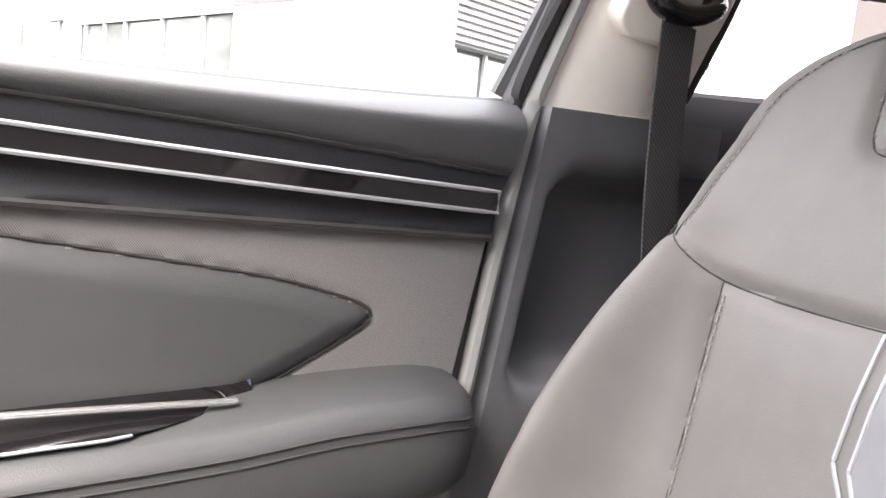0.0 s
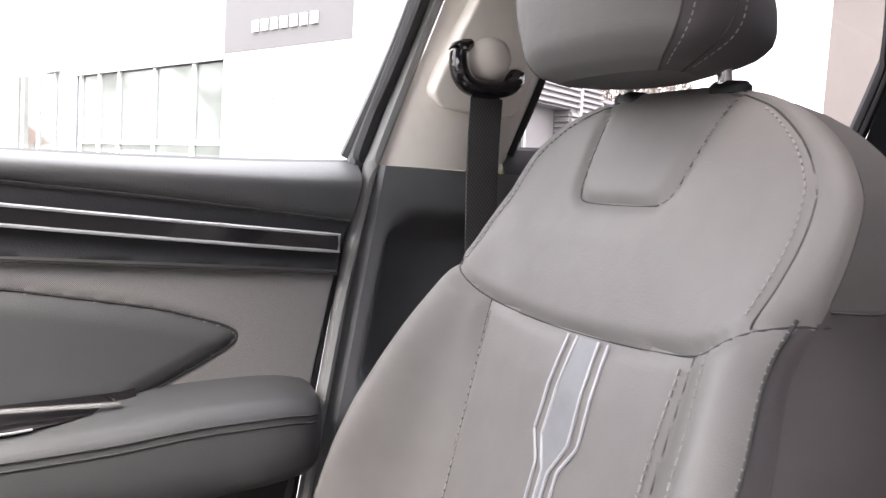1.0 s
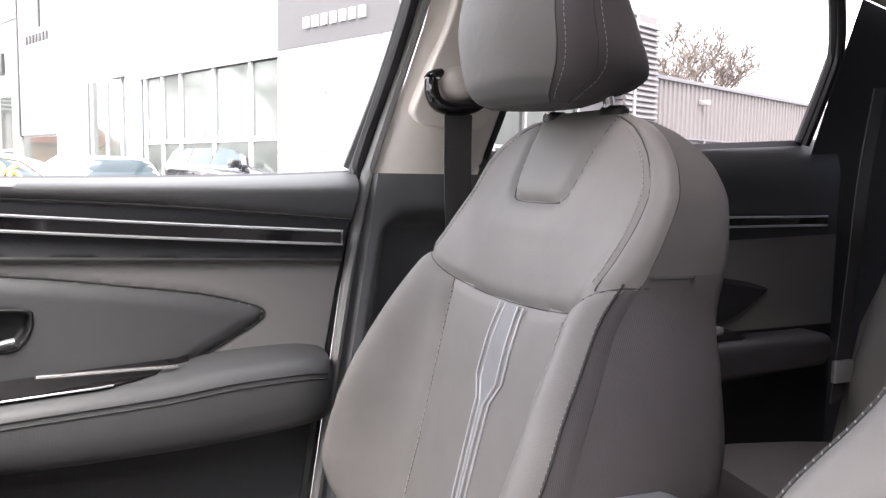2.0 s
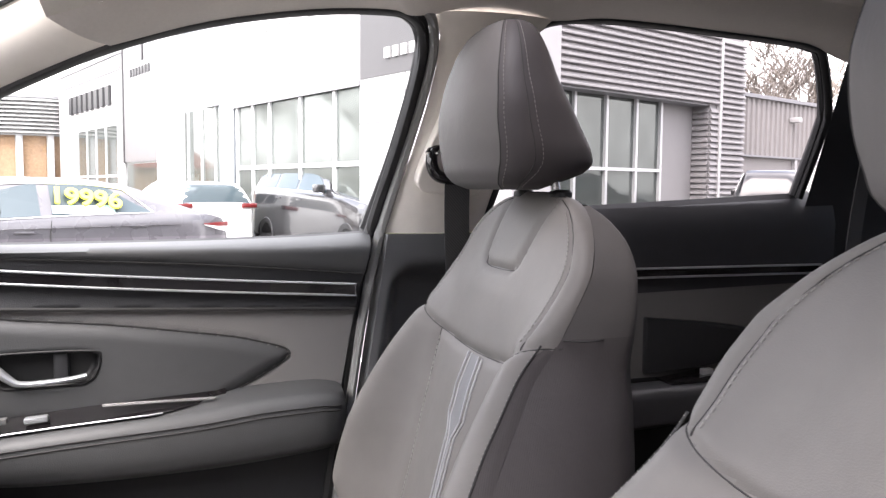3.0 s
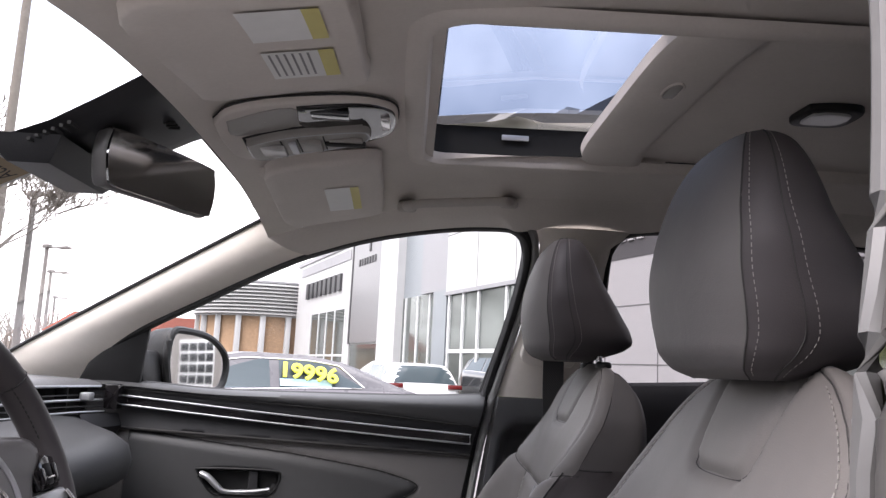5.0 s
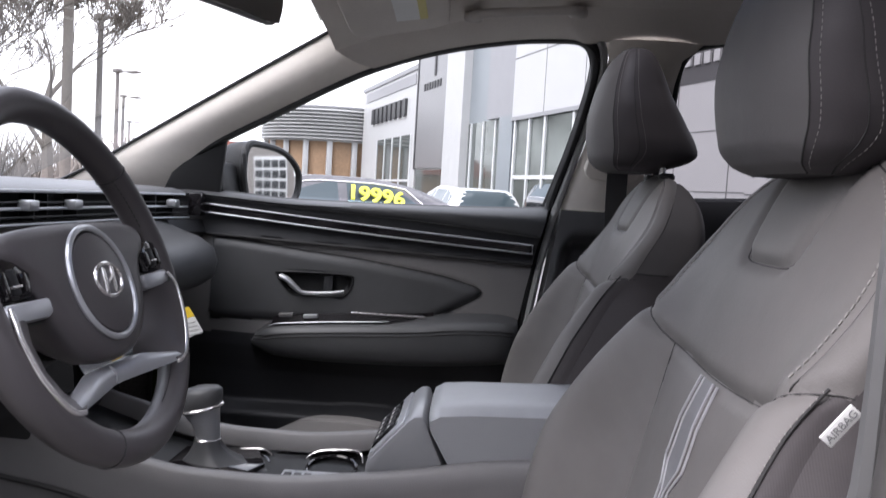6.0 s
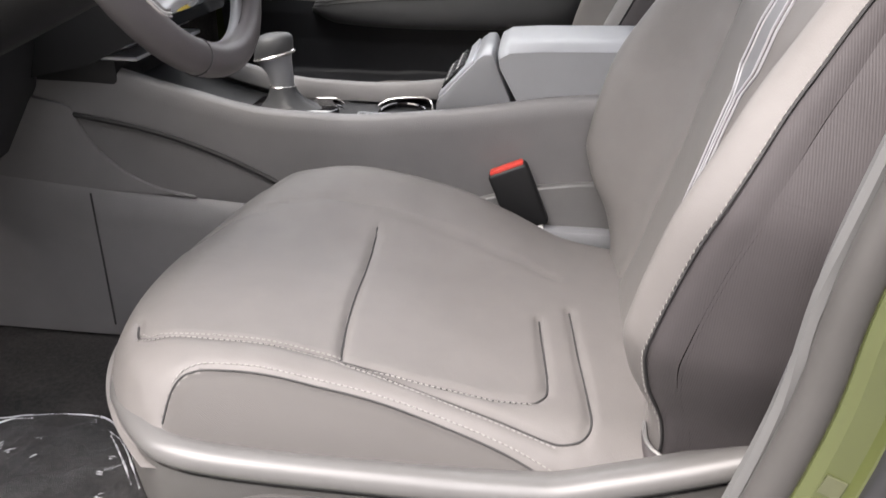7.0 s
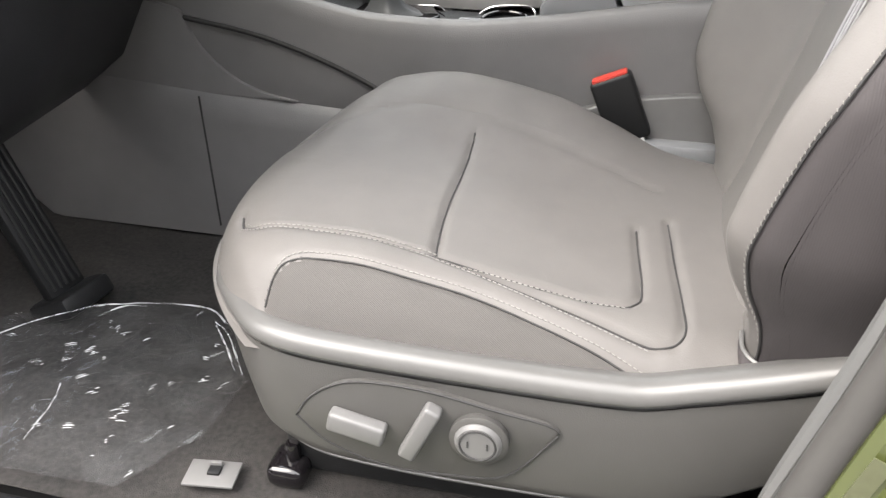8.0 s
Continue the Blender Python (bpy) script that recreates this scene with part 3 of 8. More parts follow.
# floor pan, sill and outer side
floor = thing("floor", "black carpeted car floor", "floor", kind="structure")
rows = []
for x in np.linspace(-1.05, 2.4, 70):
    row = []
    for y in np.linspace(-0.70, 0.70, 57):
        z = 0.335 + max(0, (-0.74 - x)) * 0.9 + 0.008 * noise.noise(Vector((x * 5, y * 5, 0)))
        if x > 0.62:
            z += min(0.10, (x - 0.62) * 0.5)
        row.append((x, y, z))
    rows.append(row)
part("carpet", sheet(rows), CARPET, floor, "black pile carpet")
part("floor_pan", box(-1.0, 2.4, -0.72, 0.72, 0.10, 0.29, 0.02), HARD, floor)
firewall = part("firewall", box(-1.12, -1.06, -0.75, 0.75, 0.2, 1.07, 0.01), CARPET, floor, "black bulkhead carpet")
for s in (1, -1):
    sill = part("sill_trim", box(-0.75, 0.42, min(s * 0.705, s * 0.80), max(s * 0.705, s * 0.80), 0.24, 0.332, 0.012, 3), HARD, car, "black plastic sill plate")
    part("sill", box(-0.80, 2.3, min(s * 0.735, s * 0.83), max(s * 0.735, s * 0.83), 0.16, 0.335, 0.02, 3), PAINT, car, "moss green painted sill")
# outer body ahead of the screen and behind the doors
for s, x1 in ((1, -0.54), (-1, -0.70)):
    part("kick_panel", box(-1.12, x1, min(s * 0.70, s * 0.73), max(s * 0.70, s * 0.73), 0.2, 1.07, 0.01), CARPET, car, "black kick panel")
bm = sheet([[(x, y, z - 0.03 * (abs(y) / 0.8) ** 2) for y in np.linspace(-0.80, 0.80, 13)] for x, z in ((-1.02, 1.02), (-1.3, 1.00), (-1.7, 0.93), (-2.0, 0.80), (-2.08, 0.60), (-2.06, 0.15))])
part("bonnet", bm, PAINT, car, "moss green bonnet and nose")
for s in (1, -1):
    part("front_wing", prism([(-1.02, 0.16), (-1.02, 1.02), (-1.3, 0.98), (-1.7, 0.90), (-2.0, 0.78), (-2.06, 0.16)], 'y', s * 0.79, s * 0.83), PAINT, car)
    part("rear_body_side", prism([(1.40, 0.16), (1.40, 1.10), (2.38, 1.10), (2.45, 0.8), (2.45, 0.16)], 'y', s * 0.79, s * 0.83), PAINT, car)
part("tail_panel", box(2.44, 2.50, -0.8, 0.8, 0.16, 1.08, 0.02), PAINT, car)

# ---------------------------------------------------------------- passenger door and rear door
BELT_Z = [(-0.55, 1.09), (-0.47, 1.096), (-0.2, 1.084), (0.07, 1.087), (0.25, 1.092), (0.40, 1.10)]
CREASE_Z = [(-0.55, 1.079), (-0.42, 1.076), (-0.17, 1.063), (0.087, 1.050), (0.365, 1.028), (0.42, 1.023)]
STRIP_Z = [(-0.55, 1.062), (-0.42, 1.053), (-0.055, 1.0255), (0.354, 1.001), (0.42, 0.998)]
BAND_Z = [(-0.55, 1.00), (-0.385, 0.992), (-0.18, 0.984), (0.08, 0.975), (0.355, 0.966), (0.42, 0.963)]
DOOR_END = [(0.40, 0.285), (0.614, 0.300), (0.73, 0.318), (0.82, 0.333), (0.966, 0.360), (1.03, 0.375), (1.10, 0.392)]
LEAF = [(-0.40, 0.990), (-0.30, 0.980), (-0.177, 0.966), (-0.05, 0.954), (0.044, 0.941), (0.149, 0.925), (0.205, 0.911), (0.232, 0.902), (0.243, 0.893), (0.236, 0.880), (0.20, 0.858), (0.155, 0.833), (0.12, 0.815), (-0.10, 0.80), (-0.40, 0.79)]
PULL = [(-0.243, 0.910), (-0.236, 0.913), (-0.15, 0.9155), (-0.072, 0.914), (-0.060, 0.906), (-0.064, 0.882), (-0.078, 0.864), (-0.10, 0.860), (-0.18, 0.8585), (-0.205, 0.862), (-0.226, 0.882)]
ARM_Y = [(-0.298, 0.70), (-0.29, 0.672), (-0.27, 0.648), (-0.23, 0.632), (-0.15, 0.624), (0.0, 0.620), (0.25, 0.622), (0.31, 0.632), (0.332, 0.652)]
ARM_T = [(-0.298, 0.750), (-0.27, 0.772), (-0.23, 0.790), (-0.15, 0.800), (-0.05, 0.808), (0.10, 0.818), (0.20, 0.829), (0.28, 0.832), (0.332, 0.826)]
ARM_B = [(-0.298, 0.744), (-0.27, 0.728), (-0.22, 0.716), (-0.1, 0.712), (0.1, 0.716), (0.332, 0.734)]


def door_y(x, z, arm=True):
    """The inner skin of the door."""
    b, c = soft(BELT_Z, x), soft(CREASE_Z, x)
    if z > c:
        k = (z - c) / (b - c)
        y = 0.696 - 0.006 * math.sin(3.14 * k) + 0.035 * max(0, k - 0.55) ** 2 / 0.2
        y += 0.004 * math.exp(-((z - c) / 0.004) ** 2)
    else:
        y = 0.700
        d = BAND_Z
        zb = soft(BAND_Z, x)
        if z > zb:
            y = 0.700 + 0.006 * max(0, 1 - (z - zb) / 0.02) * 0
            y += 0.006 * math.sin(3.14 * min(1, max(0, (z - zb) / (c - zb))))
        else:
            y = 0.706
            if inside(LEAF, x, z):
                y -= 0.010 * min(1, near_line(LEAF, x, z) / 0.02) ** 0.7
            y += 0.003 * math.exp(-(near_line(LEAF, x, z) / 0.004) ** 2)
            if z > 0.84 and inside(PULL, x, z):
                y += 0.022 * min(1, near_line(PULL, x, z) / 0.006)
    if z < 0.73:
        k = min(1, (0.73 - z) / 0.06)
        y += 0.012 * k
    if z < 0.60:
        k = min(1, (0.60 - z) / 0.03)
        y -= 0.045 * k * k * (3 - 2 * k)
        # speaker swell
        r = math.hypot(x + 0.02, (z - 0.52) * 1.1)
        y -= 0.012 * max(0, 1 - (r / 0.11) ** 4)
    return y


door = thing("front_door", "closed front passenger door, grey trim with fabric and gloss black strip", "car door")
nx, nz = 170, 132
pts = []
for i in range(nz + 1):
    row = []
    for j in range(nx + 1):
        z0 = 0.40 + (1.09 - 0.40) * i / nz
        x = -0.52 + (soft(DOOR_END, z0) + 0.52) * j / nx
        z = 0.40 + (soft(BELT_Z, x) - 0.40) * i / nz
        row.append(Vector((x, door_y(x, z), z)))
    pts.append(row)
groups = {}
for i in range(nz):
    for j in range(nx):
        c = (pts[i][j] + pts[i + 1][j + 1]) / 2
        x, z = c.x, c.z
        if z > soft(CREASE_Z, x):
            key = "upper_pad"
        elif z > soft(BAND_Z, x):
            key = "strip_surround"
        elif z > 0.84 and inside(PULL, x, z):
            key = "pull_bowl"
        elif inside(LEAF, x, z):
            key = "leaf_panel"
        elif z > 0.76:
            key = "fabric_panel"
        else:
            key = "lower_panel"
        groups.setdefault(key, []).append((i, j))
for key, mat, text in (("upper_pad", SOFT_LIGHT, "slate grey soft upper pad"), ("strip_surround", SOFT, "dark band"), ("pull_bowl", HARD, "black recessed bowl"), ("leaf_panel", SOFT_LIGHT, "smooth grey pointed panel"), ("fabric_panel", FABRIC, "grey woven fabric panel"), ("lower_panel", SOFT, "black lower door panel with pocket")):
    bm, seen = bmesh.new(), {}
    for i, j in groups[key]:
        vs = []
        for a in ((i, j), (i + 1, j), (i + 1, j + 1), (i, j + 1)):
            if a not in seen:
                seen[a] = bm.verts.new(pts[a[0]][a[1]])
            vs.append(seen[a])
        bm.faces.new(vs)
    part(key, bm, mat, door, text, angle=60)
# rear edge of the panel, black outer skin
rows = [[pts[i][nx], pts[i][nx] + Vector((0.006, 0.012, 0)), pts[i][nx] + Vector((0.004, 0.05, 0))] for i in range(0, nz + 1, 4)]
part("door_edge", sheet(rows), HARD, door)
part("door_shell", prism([(-0.80, 0.30), (-0.80, 1.05), (-0.55, 1.075), (0.39, 1.085), (0.36, 0.9), (0.31, 0.6), (0.28, 0.30)], 'y', 0.775, 0.83), PAINT, door, "moss green outer door skin")
top = [Vector((x, 0.728, soft(BELT_Z, x) - 0.003)) for x in np.linspace(-0.54, 0.40, 30)]
part("belt_seal", sheet([[p, p + Vector((0, 0.012, 0.006)), p + Vector((0, 0.022, 0.001)), p + Vector((0, 0.06, -0.012))] for p in top]), RUBBER, door, "black window seal")
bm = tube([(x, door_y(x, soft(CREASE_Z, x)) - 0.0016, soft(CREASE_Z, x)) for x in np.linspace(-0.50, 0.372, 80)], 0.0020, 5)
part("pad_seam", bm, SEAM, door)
# dark tube for the soft shading round the leaf panel's edge
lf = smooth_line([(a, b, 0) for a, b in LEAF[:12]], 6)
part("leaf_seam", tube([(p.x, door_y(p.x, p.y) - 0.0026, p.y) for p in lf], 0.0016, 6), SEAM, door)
# dark line along the band's step, covering the jagged mesh edge
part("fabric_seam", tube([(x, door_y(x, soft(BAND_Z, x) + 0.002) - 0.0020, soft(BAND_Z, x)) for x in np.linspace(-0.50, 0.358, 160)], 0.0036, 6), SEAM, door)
# gloss strip with bright edges
xs = np.linspace(-0.418, 0.356, 50)
half = 0.0085
bm = loft([[(x, 0.688, soft(STRIP_Z, x) - half), (x, 0.688, soft(STRIP_Z, x) + half), (x, 0.704, soft(STRIP_Z, x) + half), (x, 0.704, soft(STRIP_Z, x) - half)] for x in xs])
strip = part("gloss_strip", bm, GLOSS, door, "gloss black strip with bright edges")
bm = bmesh.new()
ring = [(x, 0.687, soft(STRIP_Z, x) + half + 0.002) for x in xs] + [(x, 0.687, soft(STRIP_Z, x) - half - 0.001) for x in reversed(xs)]
tube(ring, 0.0022, 6, bm, closed=True)
part("bright_edge", bm, SILVER, strip, "satin chrome edging")
# armrest
rows = []
for x in list(np.linspace(-0.298, -0.20, 12)) + list(np.linspace(-0.18, 0.29, 24)) + [0.31, 0.322, 0.332]:
    y, t, b = soft(ARM_Y, x), soft(ARM_T, x), soft(ARM_B, x)
    h = t - b
    rows.append([(x, 0.712, t + 0.012), (x, y + 0.055 if y < 0.66 else 0.71, t + 0.006), (x, y + 0.028, t + 0.001), (x, y + 0.012, t - 0.004), (x, y + 0.003, t - 0.015), (x, y, t - 0.028 if h > 0.06 else t - h * 0.4),
                 (x, y + 0.001, t - h * 0.55), (x, y + 0.006, b + h * 0.2), (x, y + 0.022, b + 0.004), (x, y + 0.045, b), (x, 0.714, b + 0.004)])
bm = sheet(rows)
bm.verts.ensure_lookup_table()
n = len(rows[0])
bm.faces.new([bm.verts[k] for k in range(n)])
bm.faces.new([bm.verts[len(bm.verts) - n + k] for k in range(n)])
bmesh.ops.recalc_face_normals(bm, faces=bm.faces)
arm = part("armrest", bm, SOFT_LIGHT, door, "padded grey armrest", angle=50)
line = [(r[5][0], r[5][1] - 0.0003, r[5][2] + 0.003) for r in rows[2:-1]]
part("armrest_seam", tube(line, 0.0014, 5), SEAM, arm)
part("armrest_seam", tube([(a, b + 0.001, c + 0.008) for a, b, c in line], 0.0014, 5), SEAM, arm)
# switch panel, switches, bright bar
rows = []
for x in np.linspace(-0.245, 0.135, 24):
    y, t = soft(ARM_Y, x), soft(ARM_T, x)
    k = min(1, max(0, (0.135 - x) / 0.12))
    rows.append([(x, y + 0.022 + 0.05 * (1 - k) ** 1.5, t + 0.0045), (x, y + 0.05 + 0.022 * (1 - k), t + 0.008), (x, 0.699, t + 0.019)])
pan = part("switch_panel", sheet(rows), GLOSS, door, "gloss black switch panel")
part("panel_edge", tube([(r[0][0], r[0][1] - 0.001, r[0][2]) for r in rows[:18]], 0.0015, 6), SILVER, pan, "satin chrome edge")
part("grab_bar", box(-0.056, 0.118, 0.667, 0.674, 0.828, 0.8325, 0.0015), CHROME, pan, "thin chrome bar")
for x in (-0.207, -0.150):
    part("window_switch", turned(box(-0.017, 0.017, -0.008, 0.008, -0.004, 0.005, 0.002), pose(x, 0.668, 0.8155, 0, -4, 0)), SILVER if x > -0.18 else GREYMET, pan, "silver-edged switch")
# door pull
pl = smooth_line([(-0.232, 0.699, 0.902), (-0.215, 0.694, 0.895), (-0.192, 0.690, 0.876), (-0.178, 0.689, 0.868), (-0.15, 0.690, 0.8675), (-0.11, 0.691, 0.870), (-0.080, 0.694, 0.8745)], 5)
rr = [0.0105 if i < 8 else 0.0105 - 0.004 * min(1, (i - 8) / 10) for i in range(len(pl))]
part("door_pull", tube(pl, rr, 10, flat=0.7), SILVER, door, "satin silver door pull")
part("pull_rim", tube([(p.x, 0.6955, p.y) for p in smooth_line([(a, b, 0) for a, b in PULL + PULL[:1]], 4)][:-1], 0.0022, 6, closed=True), HARD, door)
part("pull_plunger", box(-0.130, -0.108, 0.702, 0.724, 0.866, 0.912, 0.004), SOFT, door)

# mirror sail and outside mirror
sail = prism([(-0.53, 1.085), (-0.508, 1.132), (-0.46, 1.176), (-0.386, 1.222), (-0.380, 1.215), (-0.392, 1.085)], 'y', 0.712, 0.727, 0.003)
part("mirror_sail", sail, HARD, door, "black triangular mirror cover")
mirror = thing("door_mirror", "dark door mirror with a black housing", "mirror")
MM = Matrix.Translation((-0.345, 0.93, 1.145)) @ pose(0, 0, 0, 0, 0, -26) @ pose(0, 0, 0, 0, -2, 0)
prof = [(p.x, p.y) for p in smooth_line([(-0.07, -0.085, 0), (-0.085, 0.0, 0), (-0.07, 0.068, 0), (-0.02, 0.076, 0), (0.075, 0.062, 0), (0.138, 0.02, 0), (0.147, -0.03, 0), (0.118, -0.075, 0), (0.02, -0.088, 0), (-0.07, -0.085, 0)], 5)][:-1]
rows = []
for x, k in ((0.0, 1.0), (-0.02, 1.04), (-0.06, 1.0), (-0.10, 0.84), (-0.125, 0.5), (-0.13, 0.15)):
    rows.append([(x, a * k, b * k) for a, b in prof])
hs = part("housing", turned(loft(rows), MM), HARD, mirror, "black mirror housing", angle=50)
# the glass is slightly convex
part("mirror_glass", turned(sheet([[(0.007 - ((a - 0.03) ** 2 + b * b) * k * k / 2.8, 0.03 + (a - 0.03) * k, b * k) for a, b in prof + prof[:1]] for k in np.linspace(0.02, 0.90, 14)]), MM), MIRROR, mirror, "convex mirror glass", angle=80)
part("mirror_rim", turned(tube([(0.002, a * 0.96, b * 0.96) for a, b in prof], 0.010, 8, closed=True), MM), HARD, mirror)
part("mirror_foot", prism([(-0.46, 1.085), (-0.455, 1.165), (-0.40, 1.165), (-0.385, 1.085)], 'y', 0.73, 0.90, 0.012), HARD, mirror, "black mirror foot")

# ---------------------------------------------------------------- front seats
BACK_X = [(0.50, 0.325), (0.53, 0.335), (0.62, 0.366), (0.75, 0.400), (0.86, 0.428), (0.955, 0.455), (1.02, 0.480), (1.075, 0.503), (1.13, 0.530), (1.16, 0.550), (1.185, 0.575)]
BACK_HW = [(0.50, 0.19), (0.53, 0.21), (0.62, 0.25), (0.70, 0.270), (0.80, 0.272), (0.90, 0.252), (0.98, 0.229), (1.03, 0.229), (1.08, 0.221), (1.11, 0.203), (1.14, 0.168), (1.158, 0.132), (1.168, 0.095), (1.172, 0.055)]
BACK_BULGE = [(0.50, -0.01), (0.57, 0.008), (0.61, 0.032), (0.65, 0.070), (0.69, 0.090), (0.77, 0.093), (0.86, 0.075), (0.955, 0.043), (1.02, 0.016), (1.10, 0.0), (1.19, 0.0)]
BACK_DEEP = [(0.50, 0.160), (0.62, 0.183), (0.80, 0.177), (0.91, 0.161), (1.00, 0.141), (1.05, 0.125), (1.12, 0.092), (1.155, 0.055), (1.168, 0.03), (1.172, 0.014)]
YOKE_SEAM = [(0.232, 1.002), (0.215, 0.989), (0.185, 0.974), (0.145, 0.962), (0.07, 0.956), (0, 0.954), (-0.07, 0.956), (-0.145, 0.962), (-0.185, 0.974), (-0.215, 0.989), (-0.232, 1.002)]
PLATE_SEAM = [(0.080, 1.168), (0.074, 1.14), (0.066, 1.094), (0.061, 1.077), (0.048, 1.068), (0, 1.066), (-0.048, 1.068), (-0.061, 1.077), (-0.066, 1.094), (-0.074, 1.14), (-0.080, 1.168)]
CORE_SEAM = [(0.145, 0.961), (0.138, 0.86), (0.130, 0.75), (0.128, 0.65), (0.13, 0.52)]


def shoulder(z):
    return max(0.0, soft(BACK_HW, z) - 0.026)


def seam_in(z):
    """How far inside the front edge the side cover begins."""
    return lerp([(0.50, 0.009), (0.75, 0.007), (1.0, 0.005)], z)


def seam_at(z, s):
    """A point of the welted seam between front and side covers."""
    return back_front(s * (soft(BACK_HW, z) - seam_in(z)), z, False)


def wrap_w(z):
    """How far the pale cover runs round the edge onto the side."""
    return lerp([(0.5, 0.003), (0.93, 0.003), (1.0, 0.002), (1.02, 0.0)], z)


def side_at(z, d, s):
    """A point of the backrest's side, d behind its front edge."""
    hw = soft(BACK_HW, z)
    a = back_front(hw, z, False)
    c = soft(BACK_X, z) + soft(BACK_DEEP, z) - 0.02
    k = min(1.0, d / (c - a.x))
    return Vector((a.x + d, s * (hw + lerp([(0.96, 0.012), (1.06, 0.001)], z) * math.sin(3.14 * min(1, k * 1.1)) - 0.03 * max(0, k - 0.8) / 0.2), a.z))


def yoke_low(u):
    return float(np.interp(abs(u), [0, 0.07, 0.145, 0.185, 0.215, 0.232, 0.3], [0.954, 0.956, 0.962, 0.974, 0.989, 1.002, 1.03]))


SHOULDER = [(shoulder(z), z) for z in np.linspace(0.985, 1.166, 14)]
CORE_R = [(-u, z) for u, z in CORE_SEAM]
SHOULDER_R = [(-u, z) for u, z in SHOULDER]
EDGE = [(soft(BACK_HW, z) * 0.93, z) for z in np.linspace(0.52, 0.985, 16)]


def back_front(u, z, crease=True):
    """A point of the backrest's front at width u and height z."""
    hw = soft(BACK_HW, z)
    w = min(1.0, abs(u) / hw)
    f = soft(BACK_BULGE, z) * math.exp(-((w - 0.90) / 0.21) ** 2)
    edge = min(lerp([(0.97, 0.026), (1.05, 0.018)], z), hw * 0.4)
    over = abs(u) - (hw - edge)
    if over > 0:
        k = min(1.0, over / edge)
        f -= edge * 0.95 * (1 - math.sqrt(max(0.0, 1 - k * k)))
    low = min(1.0, max(0.0, (0.957 - z) / 0.05))
    top = min(1.0, max(0.0, (z - 0.955) / 0.08))
    f += 0.006 * low * math.cos(min(1.0, abs(u) / 0.15) * 1.57)
    f += 0.009 * top * math.cos(min(1.0, abs(u) / 0.2) * 1.57)
    if crease:
        d = near_line(YOKE_SEAM, u, z)
        d = min(d, near_line(PLATE_SEAM, u, z) * 1.1)
        if z < 0.97:
            d = min(d, near_line(CORE_SEAM, abs(u), z))
        if z > 0.98:
            d = min(d, near_line(SHOULDER, abs(u), z) * 1.3 + 0.005)
        f -= 0.0065 * math.exp(-(d / 0.0065) ** 2)
    f += 0.0014 * noise.noise(Vector((u * 12, z * 12, 2.0)))
    t = radians(16 + 8 * min(1, max(0, (z - 0.9) / 0.2)))
    return Vector((soft(BACK_X, z) - f * math.cos(t), u, z + f * math.sin(t)))


def back_panel_of(u, z):
    if inside(PLATE_SEAM, u, z):
        return "plate"
    if z > yoke_low(u):
        return "yoke" if abs(u) < shoulder(z) or z < 0.99 else "shoulder_l" if u > 0 else "shoulder_r"
    if abs(u) < lerp([(b, a) for a, b in reversed(CORE_SEAM)], z):
        return "core"
    if abs(u) > soft(BACK_HW, z) - seam_in(z) and seam_in(z) > 0.0015:
        return "wrap_l" if u > 0 else "wrap_r"
    return "bolster_l" if u > 0 else "bolster_r"


def stitch_row(bm, pts, gap=0.0072, size=0.0044, r=0.0007, lift=0.0010, away=Vector((-1, 0, 0.2))):
    """Short threads laid along a line."""
    pts = [Vector(p) for p in pts]
    run = 0.0
    for a, b in zip(pts, pts[1:]):
        d = b - a
        n = d.length
        if n < 1e-6:
            continue
        k = (gap - run % gap) % gap
        while k < n:
            c = a + d * (k / n) + away * lift
            h = d.normalized() * size / 2
            tube([c - h, c + h], r, 4, bm)
            k += gap
        run += n
    return bm


def headrest_ring(z, front, back, hw, n=40, e=2.6):
    cx, rx = (front + back) / 2, (back - front) / 2
    ring = []
    for k in range(n):
        a = 6.2832 * k / n
        c, s = math.cos(a), math.sin(a)
        ring.append((cx - rx * math.copysign(abs(c) ** (2 / e), c), hw * math.copysign(abs(s) ** (2 / e), s), z))
    return ring


HEAD_F = [(1.178, 0.478), (1.187, 0.458), (1.207, 0.444), (1.27, 0.438), (1.32, 0.445), (1.37, 0.460), (1.40, 0.475), (1.413, 0.488), (1.418, 0.500)]
HEAD_B = [(1.178, 0.56), (1.187, 0.585), (1.203, 0.626), (1.218, 0.640), (1.235, 0.636), (1.27, 0.617), (1.33, 0.583), (1.38, 0.560), (1.405, 0.546), (1.413, 0.538), (1.418, 0.526)]
HEAD_W = [(1.178, 0.08), (1.187, 0.104), (1.207, 0.124), (1.25, 0.137), (1.29, 0.138), (1.33, 0.128), (1.37, 0.110), (1.40, 0.086), (1.413, 0.064), (1.418, 0.040)]


